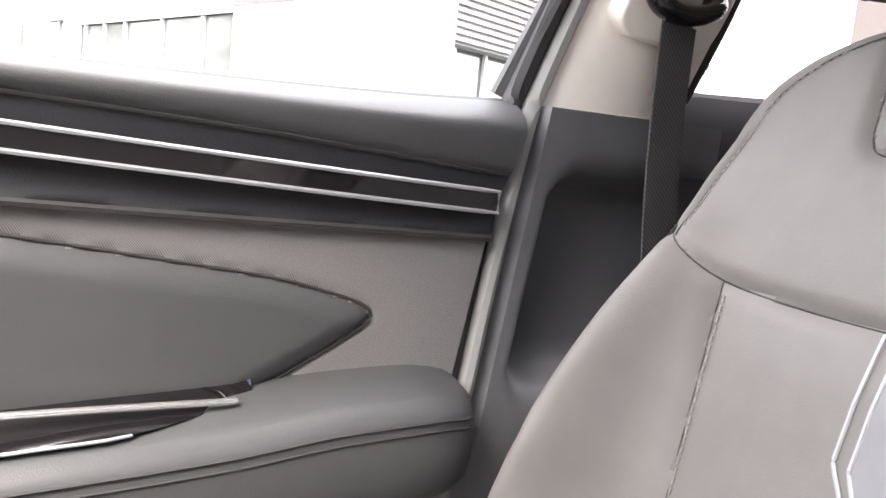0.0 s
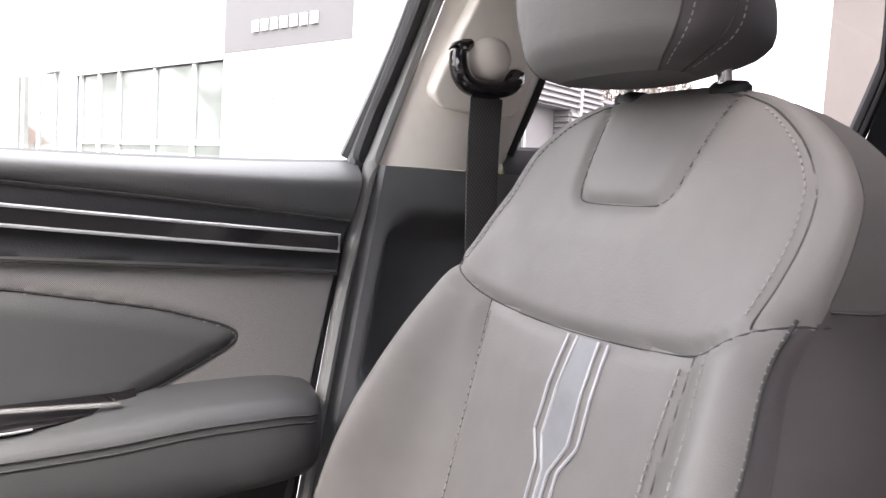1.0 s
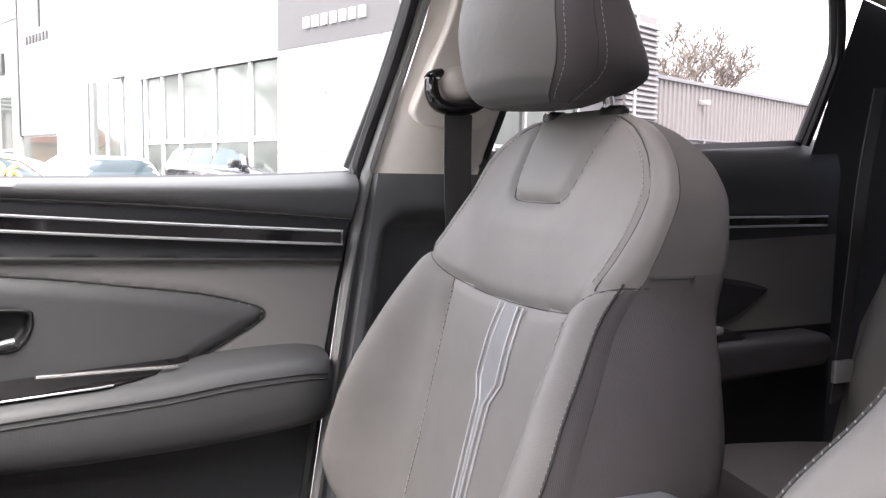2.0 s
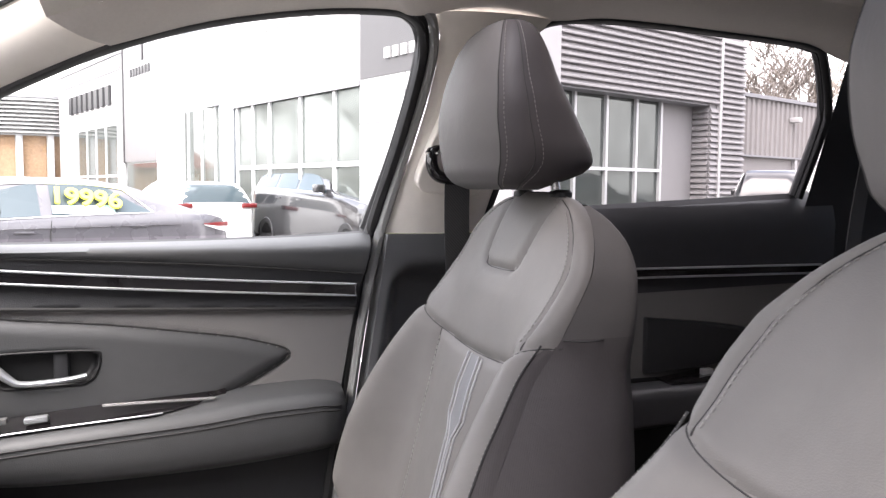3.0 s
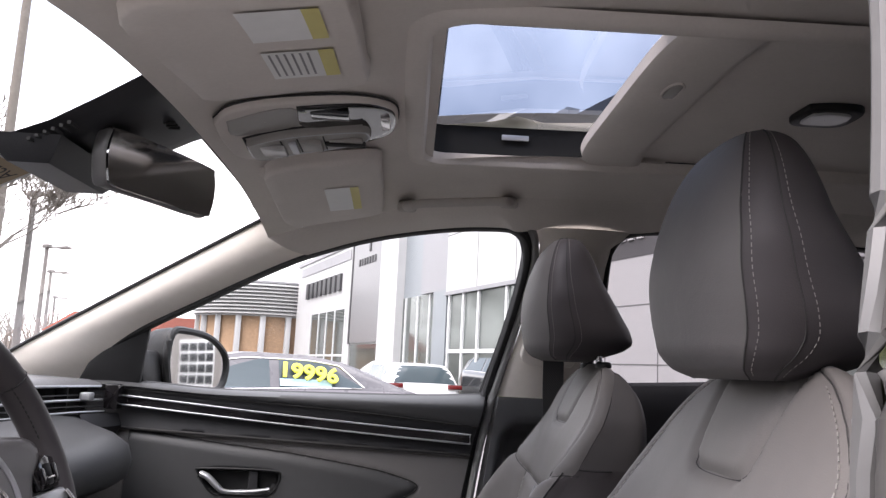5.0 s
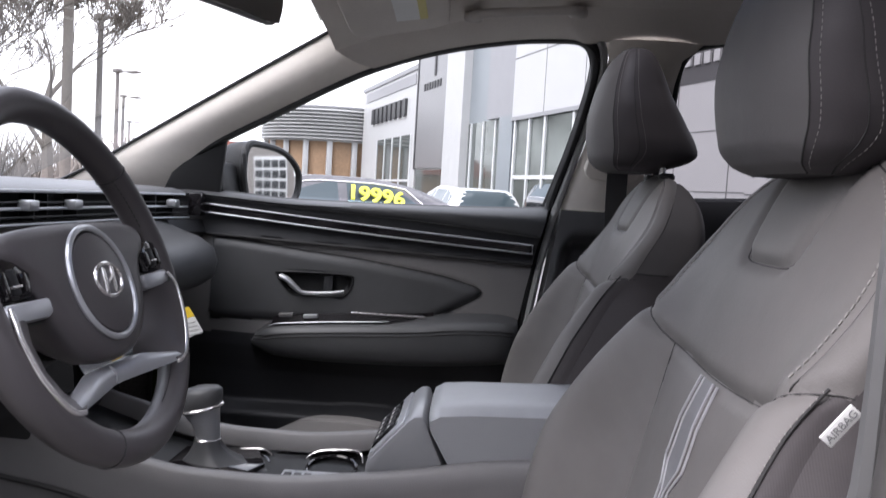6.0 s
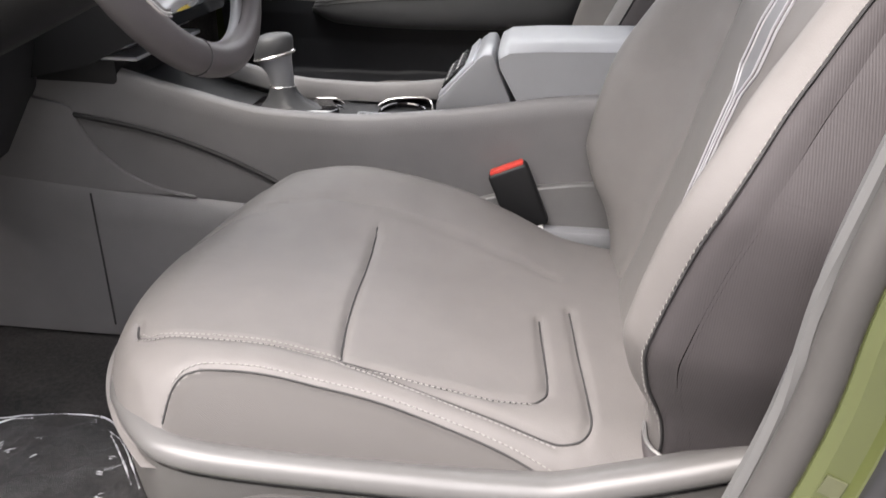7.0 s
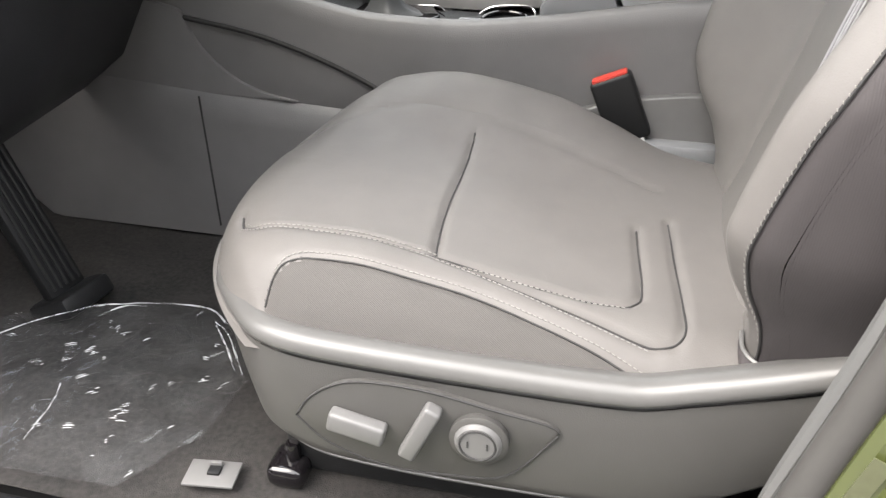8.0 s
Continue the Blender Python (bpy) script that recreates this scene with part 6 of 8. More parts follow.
for s in (1, -1):
    sp = wpart("spoke", prism([(s * 0.085, 0.040), (s * 0.164, 0.042), (s * 0.168, -0.012), (s * 0.090, -0.016)], 'z', -0.022, -0.002, 0.004), HARD, wheel, "black switch spoke")
    pod = wpart("switch_pod", prism([(s * 0.104, 0.033), (s * 0.138, 0.042), (s * 0.159, 0.038), (s * 0.157, 0.006), (s * 0.114, 0.006)], 'z', -0.004, 0.006, 0.003), GLOSS, sp, "gloss black switches")
    for q, w in ((0.122, 0.034), (0.136, 0.038), (0.150, 0.037)):
        wpart("thumb_roller", box(s * q - 0.0050, s * q + 0.0050, 0.010, w - 0.006, 0.003, 0.0090, 0.002), HARD if q == 0.136 else GLOSS, pod)
    wpart("roller_edge", box(min(s * 0.130, s * 0.142), max(s * 0.130, s * 0.142), 0.0155, 0.0180, 0.004, 0.0102, 0.0008), CHROME, pod)
    wpart("silver_switch", prism([(s * 0.096, 0.003), (s * 0.157, 0.0045), (s * 0.163, -0.004), (s * 0.161, -0.012), (s * 0.104, -0.0135), (s * 0.096, -0.010)], 'z', -0.004, 0.0090, 0.003), SILVER, sp, "silver switch key")
    outer = [(0.160, -0.010), (0.163, -0.028), (0.157, -0.057), (0.142, -0.081), (0.125, -0.095), (0.108, -0.098)]
    inner = [(0.099, -0.012), (0.104, -0.034), (0.101, -0.055), (0.090, -0.074), (0.080, -0.083), (0.074, -0.090)]
    rows = [smooth_line([(s * a, b, 0.010), (s * (a * 0.62 + c * 0.38), b * 0.62 + d * 0.38, 0.003), (s * (a * 0.25 + c * 0.75), b * 0.25 + d * 0.75, -0.014), (s * c, d, -0.030)], 3) for (a, b), (c, d) in zip(outer, inner)]
    bm = sheet(rows)
    bmesh.ops.recalc_face_normals(bm, faces=bm.faces)
    wpart("spoke_face", thick(bm, 0.003), WHEEL, wheel, "dark leather spoke", angle=70)
    edge = smooth_line([(s * 0.157, 0.000, 0.010), (s * 0.1610, -0.012, 0.0125), (s * 0.1620, -0.026, 0.0128), (s * 0.155, -0.056, 0.0125), (s * 0.140, -0.081, 0.0120), (s * 0.124, -0.095, 0.0105), (s * 0.106, -0.0985, 0.008)], 6)
    m = len(edge)
    wpart("silver_spoke", tube(edge, [0.0030 + 0.0012 * i / m for i in range(m)], 10, flat=0.6), CHROME, wheel, "bright silver spoke frame", angle=70)
    bm = sheet([[(s * x, y0, z), (s * x, (y0 + y1) / 2, z + 0.003), (s * x, y1, z - 0.001), (s * x, y1 + 0.001, z - 0.014)] for x, y0, y1, z in ((0.120 - 0.118 * k, -0.0995 + 0.006 * k, -0.091 + 0.017 * min(1, 1.6 * k), 0.009 - 0.021 * k ** 1.3) for k in np.linspace(0, 1, 18))])
    bmesh.ops.recalc_face_normals(bm, faces=bm.faces)
    wpart("spoke_web", thick(bm, 0.003), SILVER, wheel, "silver lower web", angle=70)
part("column_shroud", turned(loft([[(r * 1.25 * math.cos(a), r * math.sin(a), z) for a in np.linspace(0, 6.2832, 25)[:-1]] for z, r in ((-0.06, 0.052), (-0.10, 0.062), (-0.22, 0.07), (-0.34, 0.075))]), WM), HARD, wheel, "black column shroud")
for s in (1, -1):
    part("stalk", turned(tube([(s * 0.05, 0.02, -0.08), (s * 0.12, 0.05, -0.07), (s * 0.19, 0.062, -0.05)], [0.007, 0.008, 0.0095], 10), WM), HARD, wheel, "black column stalk")

# dealer tag hanging beyond the wheel: yellow head, white body with grey print lines
tag = thing("paper_tag", "yellow and white paper tag hanging from the dash", "paper tag")
part("tag_body", prism([(-0.247, 0.889), (-0.226, 0.897), (-0.211, 0.873), (-0.237, 0.860)], 'y', 0.0992, 0.1008), WHITE, tag)
part("tag_head", prism([(-0.253, 0.908), (-0.236, 0.912), (-0.226, 0.8975), (-0.247, 0.8895)], 'y', 0.0990, 0.1010), YELLOW, tag, "yellow printed head")
for k in range(4):
    q = 0.005 + 0.006 * k
    part("print_line", prism([(-0.2435 + q * 0.4, 0.8885 - q), (-0.2265 + q * 0.6, 0.894 - q), (-0.2260 + q * 0.6, 0.893 - q), (-0.2430 + q * 0.4, 0.8875 - q)], 'y', 0.0985, 0.1015), GREYPRINT, tag)
part("tag_string", tube([(-0.245, 0.1, 0.908), (-0.29, 0.1, 0.918), (-0.352, 0.1, 0.90)], 0.0008, 5), WHITE, tag, "thin string to the dash")

# console between the seats
con = thing("centre_console", "dark grey centre console with padded armrest lid", "console")
CT = [(-0.62, 0.80), (-0.43, 0.782), (-0.284, 0.748), (-0.146, 0.7215), (-0.05, 0.7195), (0.10, 0.734), (0.29, 0.764), (0.47, 0.775)]
for s in (1, -1):
    top = [(x, soft(CT, x)) for x in np.linspace(-0.62, 0.47, 40)]
    bm = bmesh.new()
    rows = []
    for x, z in top:
        rows.append([(x, s * 0.090, z - 0.03), (x, s * 0.092, z - 0.004), (x, s * 0.097, z), (x, s * 0.106, z - 0.001), (x, s * 0.112, z - 0.007), (x, s * 0.114, z - 0.03), (x, s * 0.115, 0.62), (x, s * 0.1155, 0.585), (x, s * 0.113, 0.578)])
    part("console_side", sheet(rows), CONSOLE, con, "dark grey console side", angle=50)
    rows = [[(x, s * (0.112), 0.582 + (-0.25 - x) * 0.08), (x, s * 0.128, 0.570 + (-0.25 - x) * 0.08), (x, s * 0.132, 0.54), (x, s * 0.135, 0.34)] for x in np.linspace(-1.0, 0.47, 34)]
    low = part("console_lower", sheet(rows), CONSOLE, con, "lower console panel", angle=50)
    part("console_gap", tube([(-0.430, s * 0.1335, 0.586), (-0.428, s * 0.134, 0.50), (-0.424, s * 0.1362, 0.36)], 0.0016, 5), SEAM, low)
    # raised wing towards the dash; its wide crease shadow is a dark tube
    bm = prism([(-0.75, 0.585), (-0.27, 0.585)] + [(p.x, p.y) for p in smooth_line([(-0.285, 0.588, 0), (-0.325, 0.595, 0), (-0.365, 0.611, 0), (-0.40, 0.636, 0), (-0.428, 0.668, 0), (-0.442, 0.698, 0), (-0.448, 0.712, 0), (-0.462, 0.718, 0)], 5)] + [(-0.62, 0.75), (-0.75, 0.75)], 'y', s * 0.110, s * 0.1215, 0.003)
    part("console_wing", bm, CONSOLE, con, "")
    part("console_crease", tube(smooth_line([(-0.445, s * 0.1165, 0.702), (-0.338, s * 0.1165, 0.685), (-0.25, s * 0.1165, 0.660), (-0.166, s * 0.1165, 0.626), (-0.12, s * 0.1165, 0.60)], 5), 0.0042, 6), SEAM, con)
part("console_rear_box", prism([(0.10, 0.36), (0.10, 0.597), (0.143, 0.608), (0.216, 0.632), (0.295, 0.644), (0.40, 0.650), (0.46, 0.650), (0.46, 0.36)], 'y', -0.128, -0.110, 0.004, 3), GREYMET, con, "grey plastic box behind the buckle")
part("console_floor", sheet([[(x, y, min(0.690 + 0.35 * max(0, -0.22 - x), 0.78)) for y in (-0.092, 0.0, 0.092)] for x in np.linspace(-0.50, 0.20, 15)]), HARD, con, "black console tray")
# gear lever with boot
gear = part("gear_plate", prism([(-0.215, -0.055), (-0.215, 0.055), (-0.10, 0.06), (-0.075, 0.0), (-0.10, -0.06)], 'z', 0.688, 0.700, 0.003), GLOSS, con, "black gear gate")
rows = []
for z, rx, ry, x in ((0.684, 0.070, 0.046, -0.136), (0.692, 0.062, 0.042, -0.140), (0.700, 0.046, 0.034, -0.150), (0.710, 0.030, 0.026, -0.158), (0.722, 0.021, 0.021, -0.162), (0.732, 0.0185, 0.0185, -0.163)):
    rows.append([(x + rx * math.cos(a) * (1 + 0.09 * math.sin(5 * a + 40 * z)), ry * math.sin(a) * (1 + 0.06 * math.sin(4 * a)), z) for a in np.linspace(0, 6.2832, 41)[:-1]])
part("boot", loft(rows), SOFT_LIGHT, gear, "dark leather boot", angle=60)


def lever_ring(z, x, rx, ry, tilt):
    return [(x + rx * math.cos(a), ry * math.sin(a), z + tilt * rx * math.cos(a)) for a in np.linspace(0, 6.2832, 33)[:-1]]


part("lever_neck", loft([lever_ring(*r) for r in ((0.726, -0.163, 0.0175, 0.0165, 0.0), (0.734, -0.163, 0.0175, 0.0165, 0.05), (0.755, -0.167, 0.0205, 0.0185, 0.15), (0.768, -0.172, 0.0245, 0.0215, 0.25), (0.774, -0.174, 0.0270, 0.0230, 0.28))]), BLOCKGREY, gear, "satin grey lever neck", angle=60)
part("neck_ring", tube(lever_ring(0.731, -0.163, 0.0180, 0.0170, 0.04), 0.0018, 6, closed=True), CHROME, gear, "chrome ring")
part("gear_knob", loft([lever_ring(*r) for r in ((0.776, -0.174, 0.0270, 0.0230, 0.28), (0.780, -0.1745, 0.0300, 0.0255, 0.28), (0.792, -0.1745, 0.0305, 0.0260, 0.25), (0.802, -0.174, 0.0290, 0.0245, 0.20), (0.808, -0.174, 0.0235, 0.0200, 0.15), (0.8105, -0.174, 0.0130, 0.0110, 0.12), (0.8112, -0.174, 0.003, 0.003, 0.1))]), SOFT_LIGHT, gear, "dark grey leather gear knob", angle=70)
part("knob_band", tube(lever_ring(0.7775, -0.174, 0.0300, 0.0252, 0.28), 0.0026, 8, closed=True), CHROME, gear, "chrome band")
part("shift_button", box(-0.206, -0.200, -0.006, 0.006, 0.782, 0.797, 0.002), SILVER, gear, "silver shift button")
# cup holders: open wells behind a wavy gloss lip with a bright edge, silver bridge between them
for x, z0 in ((-0.112, 0.686), (0.022, 0.692)):
    ring = [(x + 0.037 * math.cos(a), 0.020 + 0.042 * math.sin(a), z0 + 0.10 * 0.042 * math.sin(a)) for a in np.linspace(0, 6.2832, 41)[:-1]]
    cup = part("cup_rim", tube(ring, 0.0030, 8, closed=True), GLOSS, con, "gloss black cup holder rim")
    part("cup_well", sheet([ring, [(a, b, 0.655) for a, b, c in ring]], close_u=True), GLOSS, cup)
wave = smooth_line([(-0.150, 0.052, 0.684), (-0.138, 0.064, 0.692), (-0.119, 0.066, 0.6945), (-0.094, 0.066, 0.6950), (-0.082, 0.066, 0.688), (-0.071, 0.066, 0.677), (-0.054, 0.066, 0.6755), (-0.037, 0.066, 0.677), (-0.024, 0.066, 0.688), (-0.011, 0.066, 0.6965), (0.010, 0.066, 0.7015), (0.050, 0.066, 0.7035), (0.062, 0.062, 0.698), (0.066, 0.048, 0.690)], 6)
lip = part("cup_wall", sheet([[p + Vector((0, -0.0035, 0.001)), p + Vector((0, 0, 0.0025)), p + Vector((0, 0.0035, 0.001)), p + Vector((0, 0.004, -0.006)), Vector((p.x, p.y + 0.004, 0.668))] for p in wave]), GLOSS, con, "wavy gloss black cup holder wall", angle=70)
part("cup_lip", tube([p + Vector((0, -0.0015, 0.0030)) for p in wave], 0.0014, 6), CHROME, lip, "thin bright lip")
part("cup_surround", prism([(-0.150, -0.086), (-0.150, 0.062), (0.088, 0.062), (0.088, -0.086)], 'z', 0.668, 0.676, 0.003), GLOSS, con, "black cup holder surround")
part("cup_bridge", prism([(-0.082, 0.071), (-0.020, 0.071), (-0.026, 0.090), (-0.076, 0.090)], 'z', 0.676, 0.690, 0.003), SILVER, con, "silver bridge between the cups")
part("cup_bridge", turned(box(-0.018, 0.018, -0.048, 0.060, -0.004, 0.004, 0.003), pose(-0.053, 0, 0.682, 2, 0, 0)), SILVER, con, "silver bridge between the cups")
part("cup_plate", box(-0.035, 0.065, -0.088, -0.050, 0.699, 0.712, 0.003), SILVER, con, "bright switch plate")
for k in range(3):
    part("plate_key", box(-0.030 + 0.014 * k, -0.020 + 0.014 * k, -0.084, -0.066, 0.711, 0.7135, 0.001), BLACK, con)
# armrest lid and the switch face ahead of it
rows = []
for y in np.linspace(-0.092, 0.092, 13):
    e = 0.012 * (abs(y) / 0.092) ** 6
    rows.append([(0.196 + e * 0.3, y, 0.748), (0.182, y, 0.79 - e), (0.168 + e * 0.4, y, 0.806 - e), (0.172, y, 0.818 - e), (0.186, y, 0.8265 - e), (0.23, y, 0.8305 - e), (0.38, y, 0.836 - e), (0.46, y, 0.834 - e), (0.475, y, 0.81 - e), (0.475, y, 0.76)])
bm = sheet(rows)
bm.verts.ensure_lookup_table()
m = len(rows[0])
bm.faces.new([bm.verts[k] for k in range(m)])
bm.faces.new([bm.verts[len(bm.verts) - m + k] for k in range(m)])
bmesh.ops.recalc_face_normals(bm, faces=bm.faces)
part("armrest_lid", bm, LIDGREY, con, "padded grey armrest lid", angle=60)
bm = prism([(0.086, 0.726), (0.086, 0.742), (0.142, 0.805), (0.150, 0.811), (0.162, 0.812), (0.174, 0.785), (0.192, 0.746), (0.20, 0.726)], 'y', -0.090, 0.090, 0.004)
face = part("armrest_front", bm, BLOCKGREY, con, "satin grey armrest front block")
FM = pose(0.1135, 0, 0.7735, 0, -48.4, 0)
part("switch_face", turned(box(-0.036, 0.036, -0.084, 0.084, -0.002, 0.0035, 0.002), FM), SILVER, face, "silver switch surround")
part("switch_panel", turned(box(-0.030, 0.020, -0.062, 0.066, 0.0, 0.0055, 0.002), FM), GLOSS, face, "gloss black switch panel")
for i in range(5):
    for j in range(2):
        part("switch_key", turned(box(-0.026 + 0.022 * j, -0.008 + 0.022 * j, -0.056 + 0.024 * i, -0.038 + 0.024 * i, 0.004, 0.0075, 0.0012), FM), HARD, face)
        part("key_mark", turned(box(-0.019 + 0.022 * j, -0.015 + 0.022 * j, -0.050 + 0.024 * i, -0.043 + 0.024 * i, 0.007, 0.0080), FM), WHITE, face)

# seat belt buckle beside the driver's cushion
buckle = thing("seat_belt_buckle", "black seat belt buckle with a red button", "buckle")
BM = pose(0.208, -0.132, 0.628, 0, -24, 0)
part("buckle_body", turned(box(-0.029, 0.029, -0.012, 0.012, -0.056, 0.040, 0.006, 3), BM), HARD, buckle, "scuffed black plastic body")
part("release_button", turned(box(-0.0245, 0.0245, -0.009, 0.009, 0.036, 0.0435, 0.0025, 2), BM), RED, buckle, "red release button")
part("buckle_label", turned(box(-0.018, 0.018, -0.0105, 0.0105, -0.066, -0.054, 0.001), BM), WHITE, buckle, "torn white paper label")
part("buckle_stalk", turned(box(-0.011, 0.011, -0.004, 0.004, -0.14, -0.04, 0.003), BM), HARD, buckle)
part("anchor_cover", box(0.245, 0.35, -0.150, -0.118, 0.545, 0.580, 0.008), BLOCKGREY, buckle, "pale grey anchor cover")

# ---------------------------------------------------------------- fittings of the roof
def slab(outline, drop, thick_, name, mat, parent, label="", grow=0.006, n=4):
    """A soft-edged pad hung under the headliner along an outline."""
    pts = [(p.x, p.y) for p in smooth_line([(a, b, 0) for a, b in outline + outline[:1]], n)][:-1]
    cx, cy = sum(p[0] for p in pts) / len(pts), sum(p[1] for p in pts) / len(pts)
    bm = bmesh.new()
    rows = []
    for dz, k in ((0.0, 1.0), (-thick_ * 0.6, 1.0), (-thick_ * 0.93, 1 - grow * 4), (-thick_, 1 - grow * 10)):
        rows.append([(cx + (x - cx) * k, cy + (y - cy) * k, liner_z(x, y) - drop + dz) for x, y in pts])
    sheet(rows, close_u=True, bm=bm)
    # the underside follows the roof's curve
    k0 = 1 - grow * 10
    last = rows[-1]
    inner = [[(cx + (x - cx) * k0 * q, cy + (y - cy) * k0 * q, liner_z(cx + (x - cx) * k0 * q, cy + (y - cy) * k0 * q) - drop - thick_) for x, y in pts] for q in (0.8, 0.6, 0.4, 0.2, 0.02)]
    sheet([last] + inner, close_u=True, bm=bm)
    bmesh.ops.remove_doubles(bm, verts=bm.verts, dist=1e-6)
    bmesh.ops.recalc_face_normals(bm, faces=bm.faces)
    return part(name, bm, mat, parent, label, angle=55)


def under(x, y, drop):
    return (x, y, liner_z(x, y) - drop)


for s in (1, -1):
    visor = thing("sun_visor", "beige sun visor folded up with a printed label", "sun visor", group="sun visors")
    slab([(-0.052, s * 0.20), (-0.056, s * 0.36), (-0.046, s * 0.49), (0.03, s * 0.505), (0.130, s * 0.488), (0.143, s * 0.44), (0.143, s * 0.25), (0.138, s * 0.185), (0.05, s * 0.175), (-0.03, s * 0.18)], 0.006, 0.026, "visor_pad", LINER, visor, "beige cloth pad", 0.004)
    x0, x1, y0, y1 = 0.040, 0.102, 0.30, 0.43
    for (a, b, c, d, mat, nm) in ((x0, x1 - 0.016, y0, y1, WHITE, "printed_label"), (x1 - 0.016, x1, y0, y1, YELLOW_PALE, "label_head")) if s > 0 else ((0.042, 0.100, 0.245, 0.335, WHITE, "printed_label"), (0.100, 0.116, 0.245, 0.335, YELLOW_PALE, "label_head"), (0.042, 0.100, 0.37, 0.46, WHITE, "printed_label"), (0.100, 0.116, 0.37, 0.46, YELLOW_PALE, "label_head")):
        bm = sheet([[under(x, s * y, 0.0345) for y in np.linspace(c, d, 4)] for x in np.linspace(a, b, 3)])
        part(nm, bm, mat, visor, "printed warning label")
    for k in range(6):
        if s > 0:
            continue
        xx = 0.048 + 0.008 * k
        part("print_line", sheet([[under(x, s * y, 0.0350) for y in (0.255, 0.33)] for x in (xx, xx + 0.0025)]), GREYPRINT, visor)
    part("visor_clip", turned(box(-0.010, 0.018, -0.010, 0.010, -0.008, 0.006, 0.003), Matrix.Translation(under(-0.05, s * 0.205, 0.016))), LINER, visor, "beige clip")

# overhead console
def rim_line(outline, drop, r, name, mat, parent):
    pts = smooth_line([(a, b, 0) for a, b in outline + outline[:1]], 5)[:-1]
    return part(name, tube([under(p.x, p.y, drop) for p in pts], r, 5, closed=True), mat, parent)


oc = thing("overhead_console", "beige overhead console with map lights and roof switch", "overhead console", (0.016, 0.018, 0))
slab([(-0.088, -0.085), (-0.094, 0.0), (-0.088, 0.085), (-0.055, 0.118), (0.03, 0.112), (0.105, 0.095), (0.150, 0.055), (0.160, 0.0), (0.150, -0.055), (0.105, -0.095), (0.03, -0.112), (-0.055, -0.118)], 0.001, 0.012, "base_plate", LINER, oc, "beige plastic base", 0.003)
# thin shadow round the base plate, drawn as a dark tube
rim_line([(-0.088, -0.085), (-0.094, 0.0), (-0.088, 0.085), (-0.055, 0.118), (0.03, 0.112), (0.105, 0.095), (0.150, 0.055), (0.160, 0.0), (0.150, -0.055), (0.105, -0.095), (0.03, -0.112), (-0.055, -0.118)], 0.002, 0.0018, "shadow_gap", SEAM, oc)
slab([(0.025, -0.100), (0.025, -0.012), (0.10, -0.008), (0.124, 0.012), (0.128, 0.055), (0.112, 0.088), (0.148, 0.055), (0.157, 0.0), (0.149, -0.050), (0.108, -0.089)], 0.012, 0.004, "gloss_inlay", GLOSS, oc, "gloss black inlay", 0.002)
slab([(-0.060, 0.000), (-0.060, 0.075), (-0.03, 0.09), (0.08, 0.075), (0.115, 0.05), (0.118, 0.02), (0.10, 0.0), (0.0, -0.005)], 0.012, 0.014, "lamp_housing", GREYBEIGE, oc, "grey-beige lamp housing", 0.003)
for a, b, c, d, mat, nm in ((-0.045, -0.008, 0.020, 0.066, CLEARLENS, "map_lamp_lens"), (-0.002, 0.010, 0.016, 0.070, SILVER, "lamp_divider"), (0.014, 0.046, 0.020, 0.066, GREYBEIGE, "lamp_switch"), (0.056, 0.108, 0.026, 0.058, GREYBEIGE, "roof_switch"), (0.050, 0.112, 0.034, 0.050, BLACKHOLE, "switch_slot"), (0.040, 0.094, -0.078, -0.048, SCREEN, "warning_display"), (0.136, 0.149, -0.030, 0.022, CHROME, "badge_plate")):
    cx, cy = (a + b) / 2, (c + d) / 2
    part(nm, turned(box(a - cx, b - cx, c - cy, d - cy, -0.004, 0.003, 0.0018), Matrix.Translation(under(cx, cy, 0.0300 if mat is BLACKHOLE else 0.0175 if cy < 0.0 else 0.0275))), mat, oc)

rim_line([(-0.064, -0.004), (-0.064, 0.079), (-0.03, 0.094), (0.08, 0.079), (0.120, 0.053), (0.123, 0.02), (0.104, -0.004), (0.0, -0.009)], 0.013, 0.0026, "housing_gap", SEAM, oc)
rim_line([(-0.058, 0.003), (-0.058, 0.073), (-0.03, 0.087), (0.08, 0.072), (0.112, 0.048), (0.115, 0.02), (0.098, 0.003), (0.0, -0.002)], 0.0255, 0.0015, "housing_lip", SILVER, oc)
for x in (-0.012, 0.012, 0.050):
    part("panel_gap", tube([under(x, 0.008, 0.0262), under(x, 0.075, 0.0262)], 0.0012, 5), SEAM, oc)
slab([(-0.070, -0.088), (-0.070, -0.02), (0.018, -0.018), (0.018, -0.096)], 0.0115, 0.003, "storage_flap", GREYBEIGE, oc, "flush flap", 0.002)
# grab handle
GRABGREY = material("beige_grey_moulding", (0.46, 0.43, 0.395), 0.5, vary=0.05, bump=0.15, bump_scale=900)
grab = thing("grab_handle", "beige grab handle above the passenger window", "grab handle")
gp = smooth_line([(x, y, liner_z(x, y) - d) for x, y, d in ((0.190, 0.512, 0.010), (0.190, 0.484, 0.022), (0.198, 0.466, 0.027), (0.225, 0.460, 0.028), (0.295, 0.458, 0.029), (0.365, 0.460, 0.028), (0.392, 0.466, 0.027), (0.400, 0.484, 0.022), (0.400, 0.512, 0.010))], 6)
part("handle_bar", tube(gp, [0.0105 if 14 < i < 34 else 0.0125 for i in range(len(gp))], 14, flat=0.85), GRABGREY, grab, "beige moulded bar", angle=70)
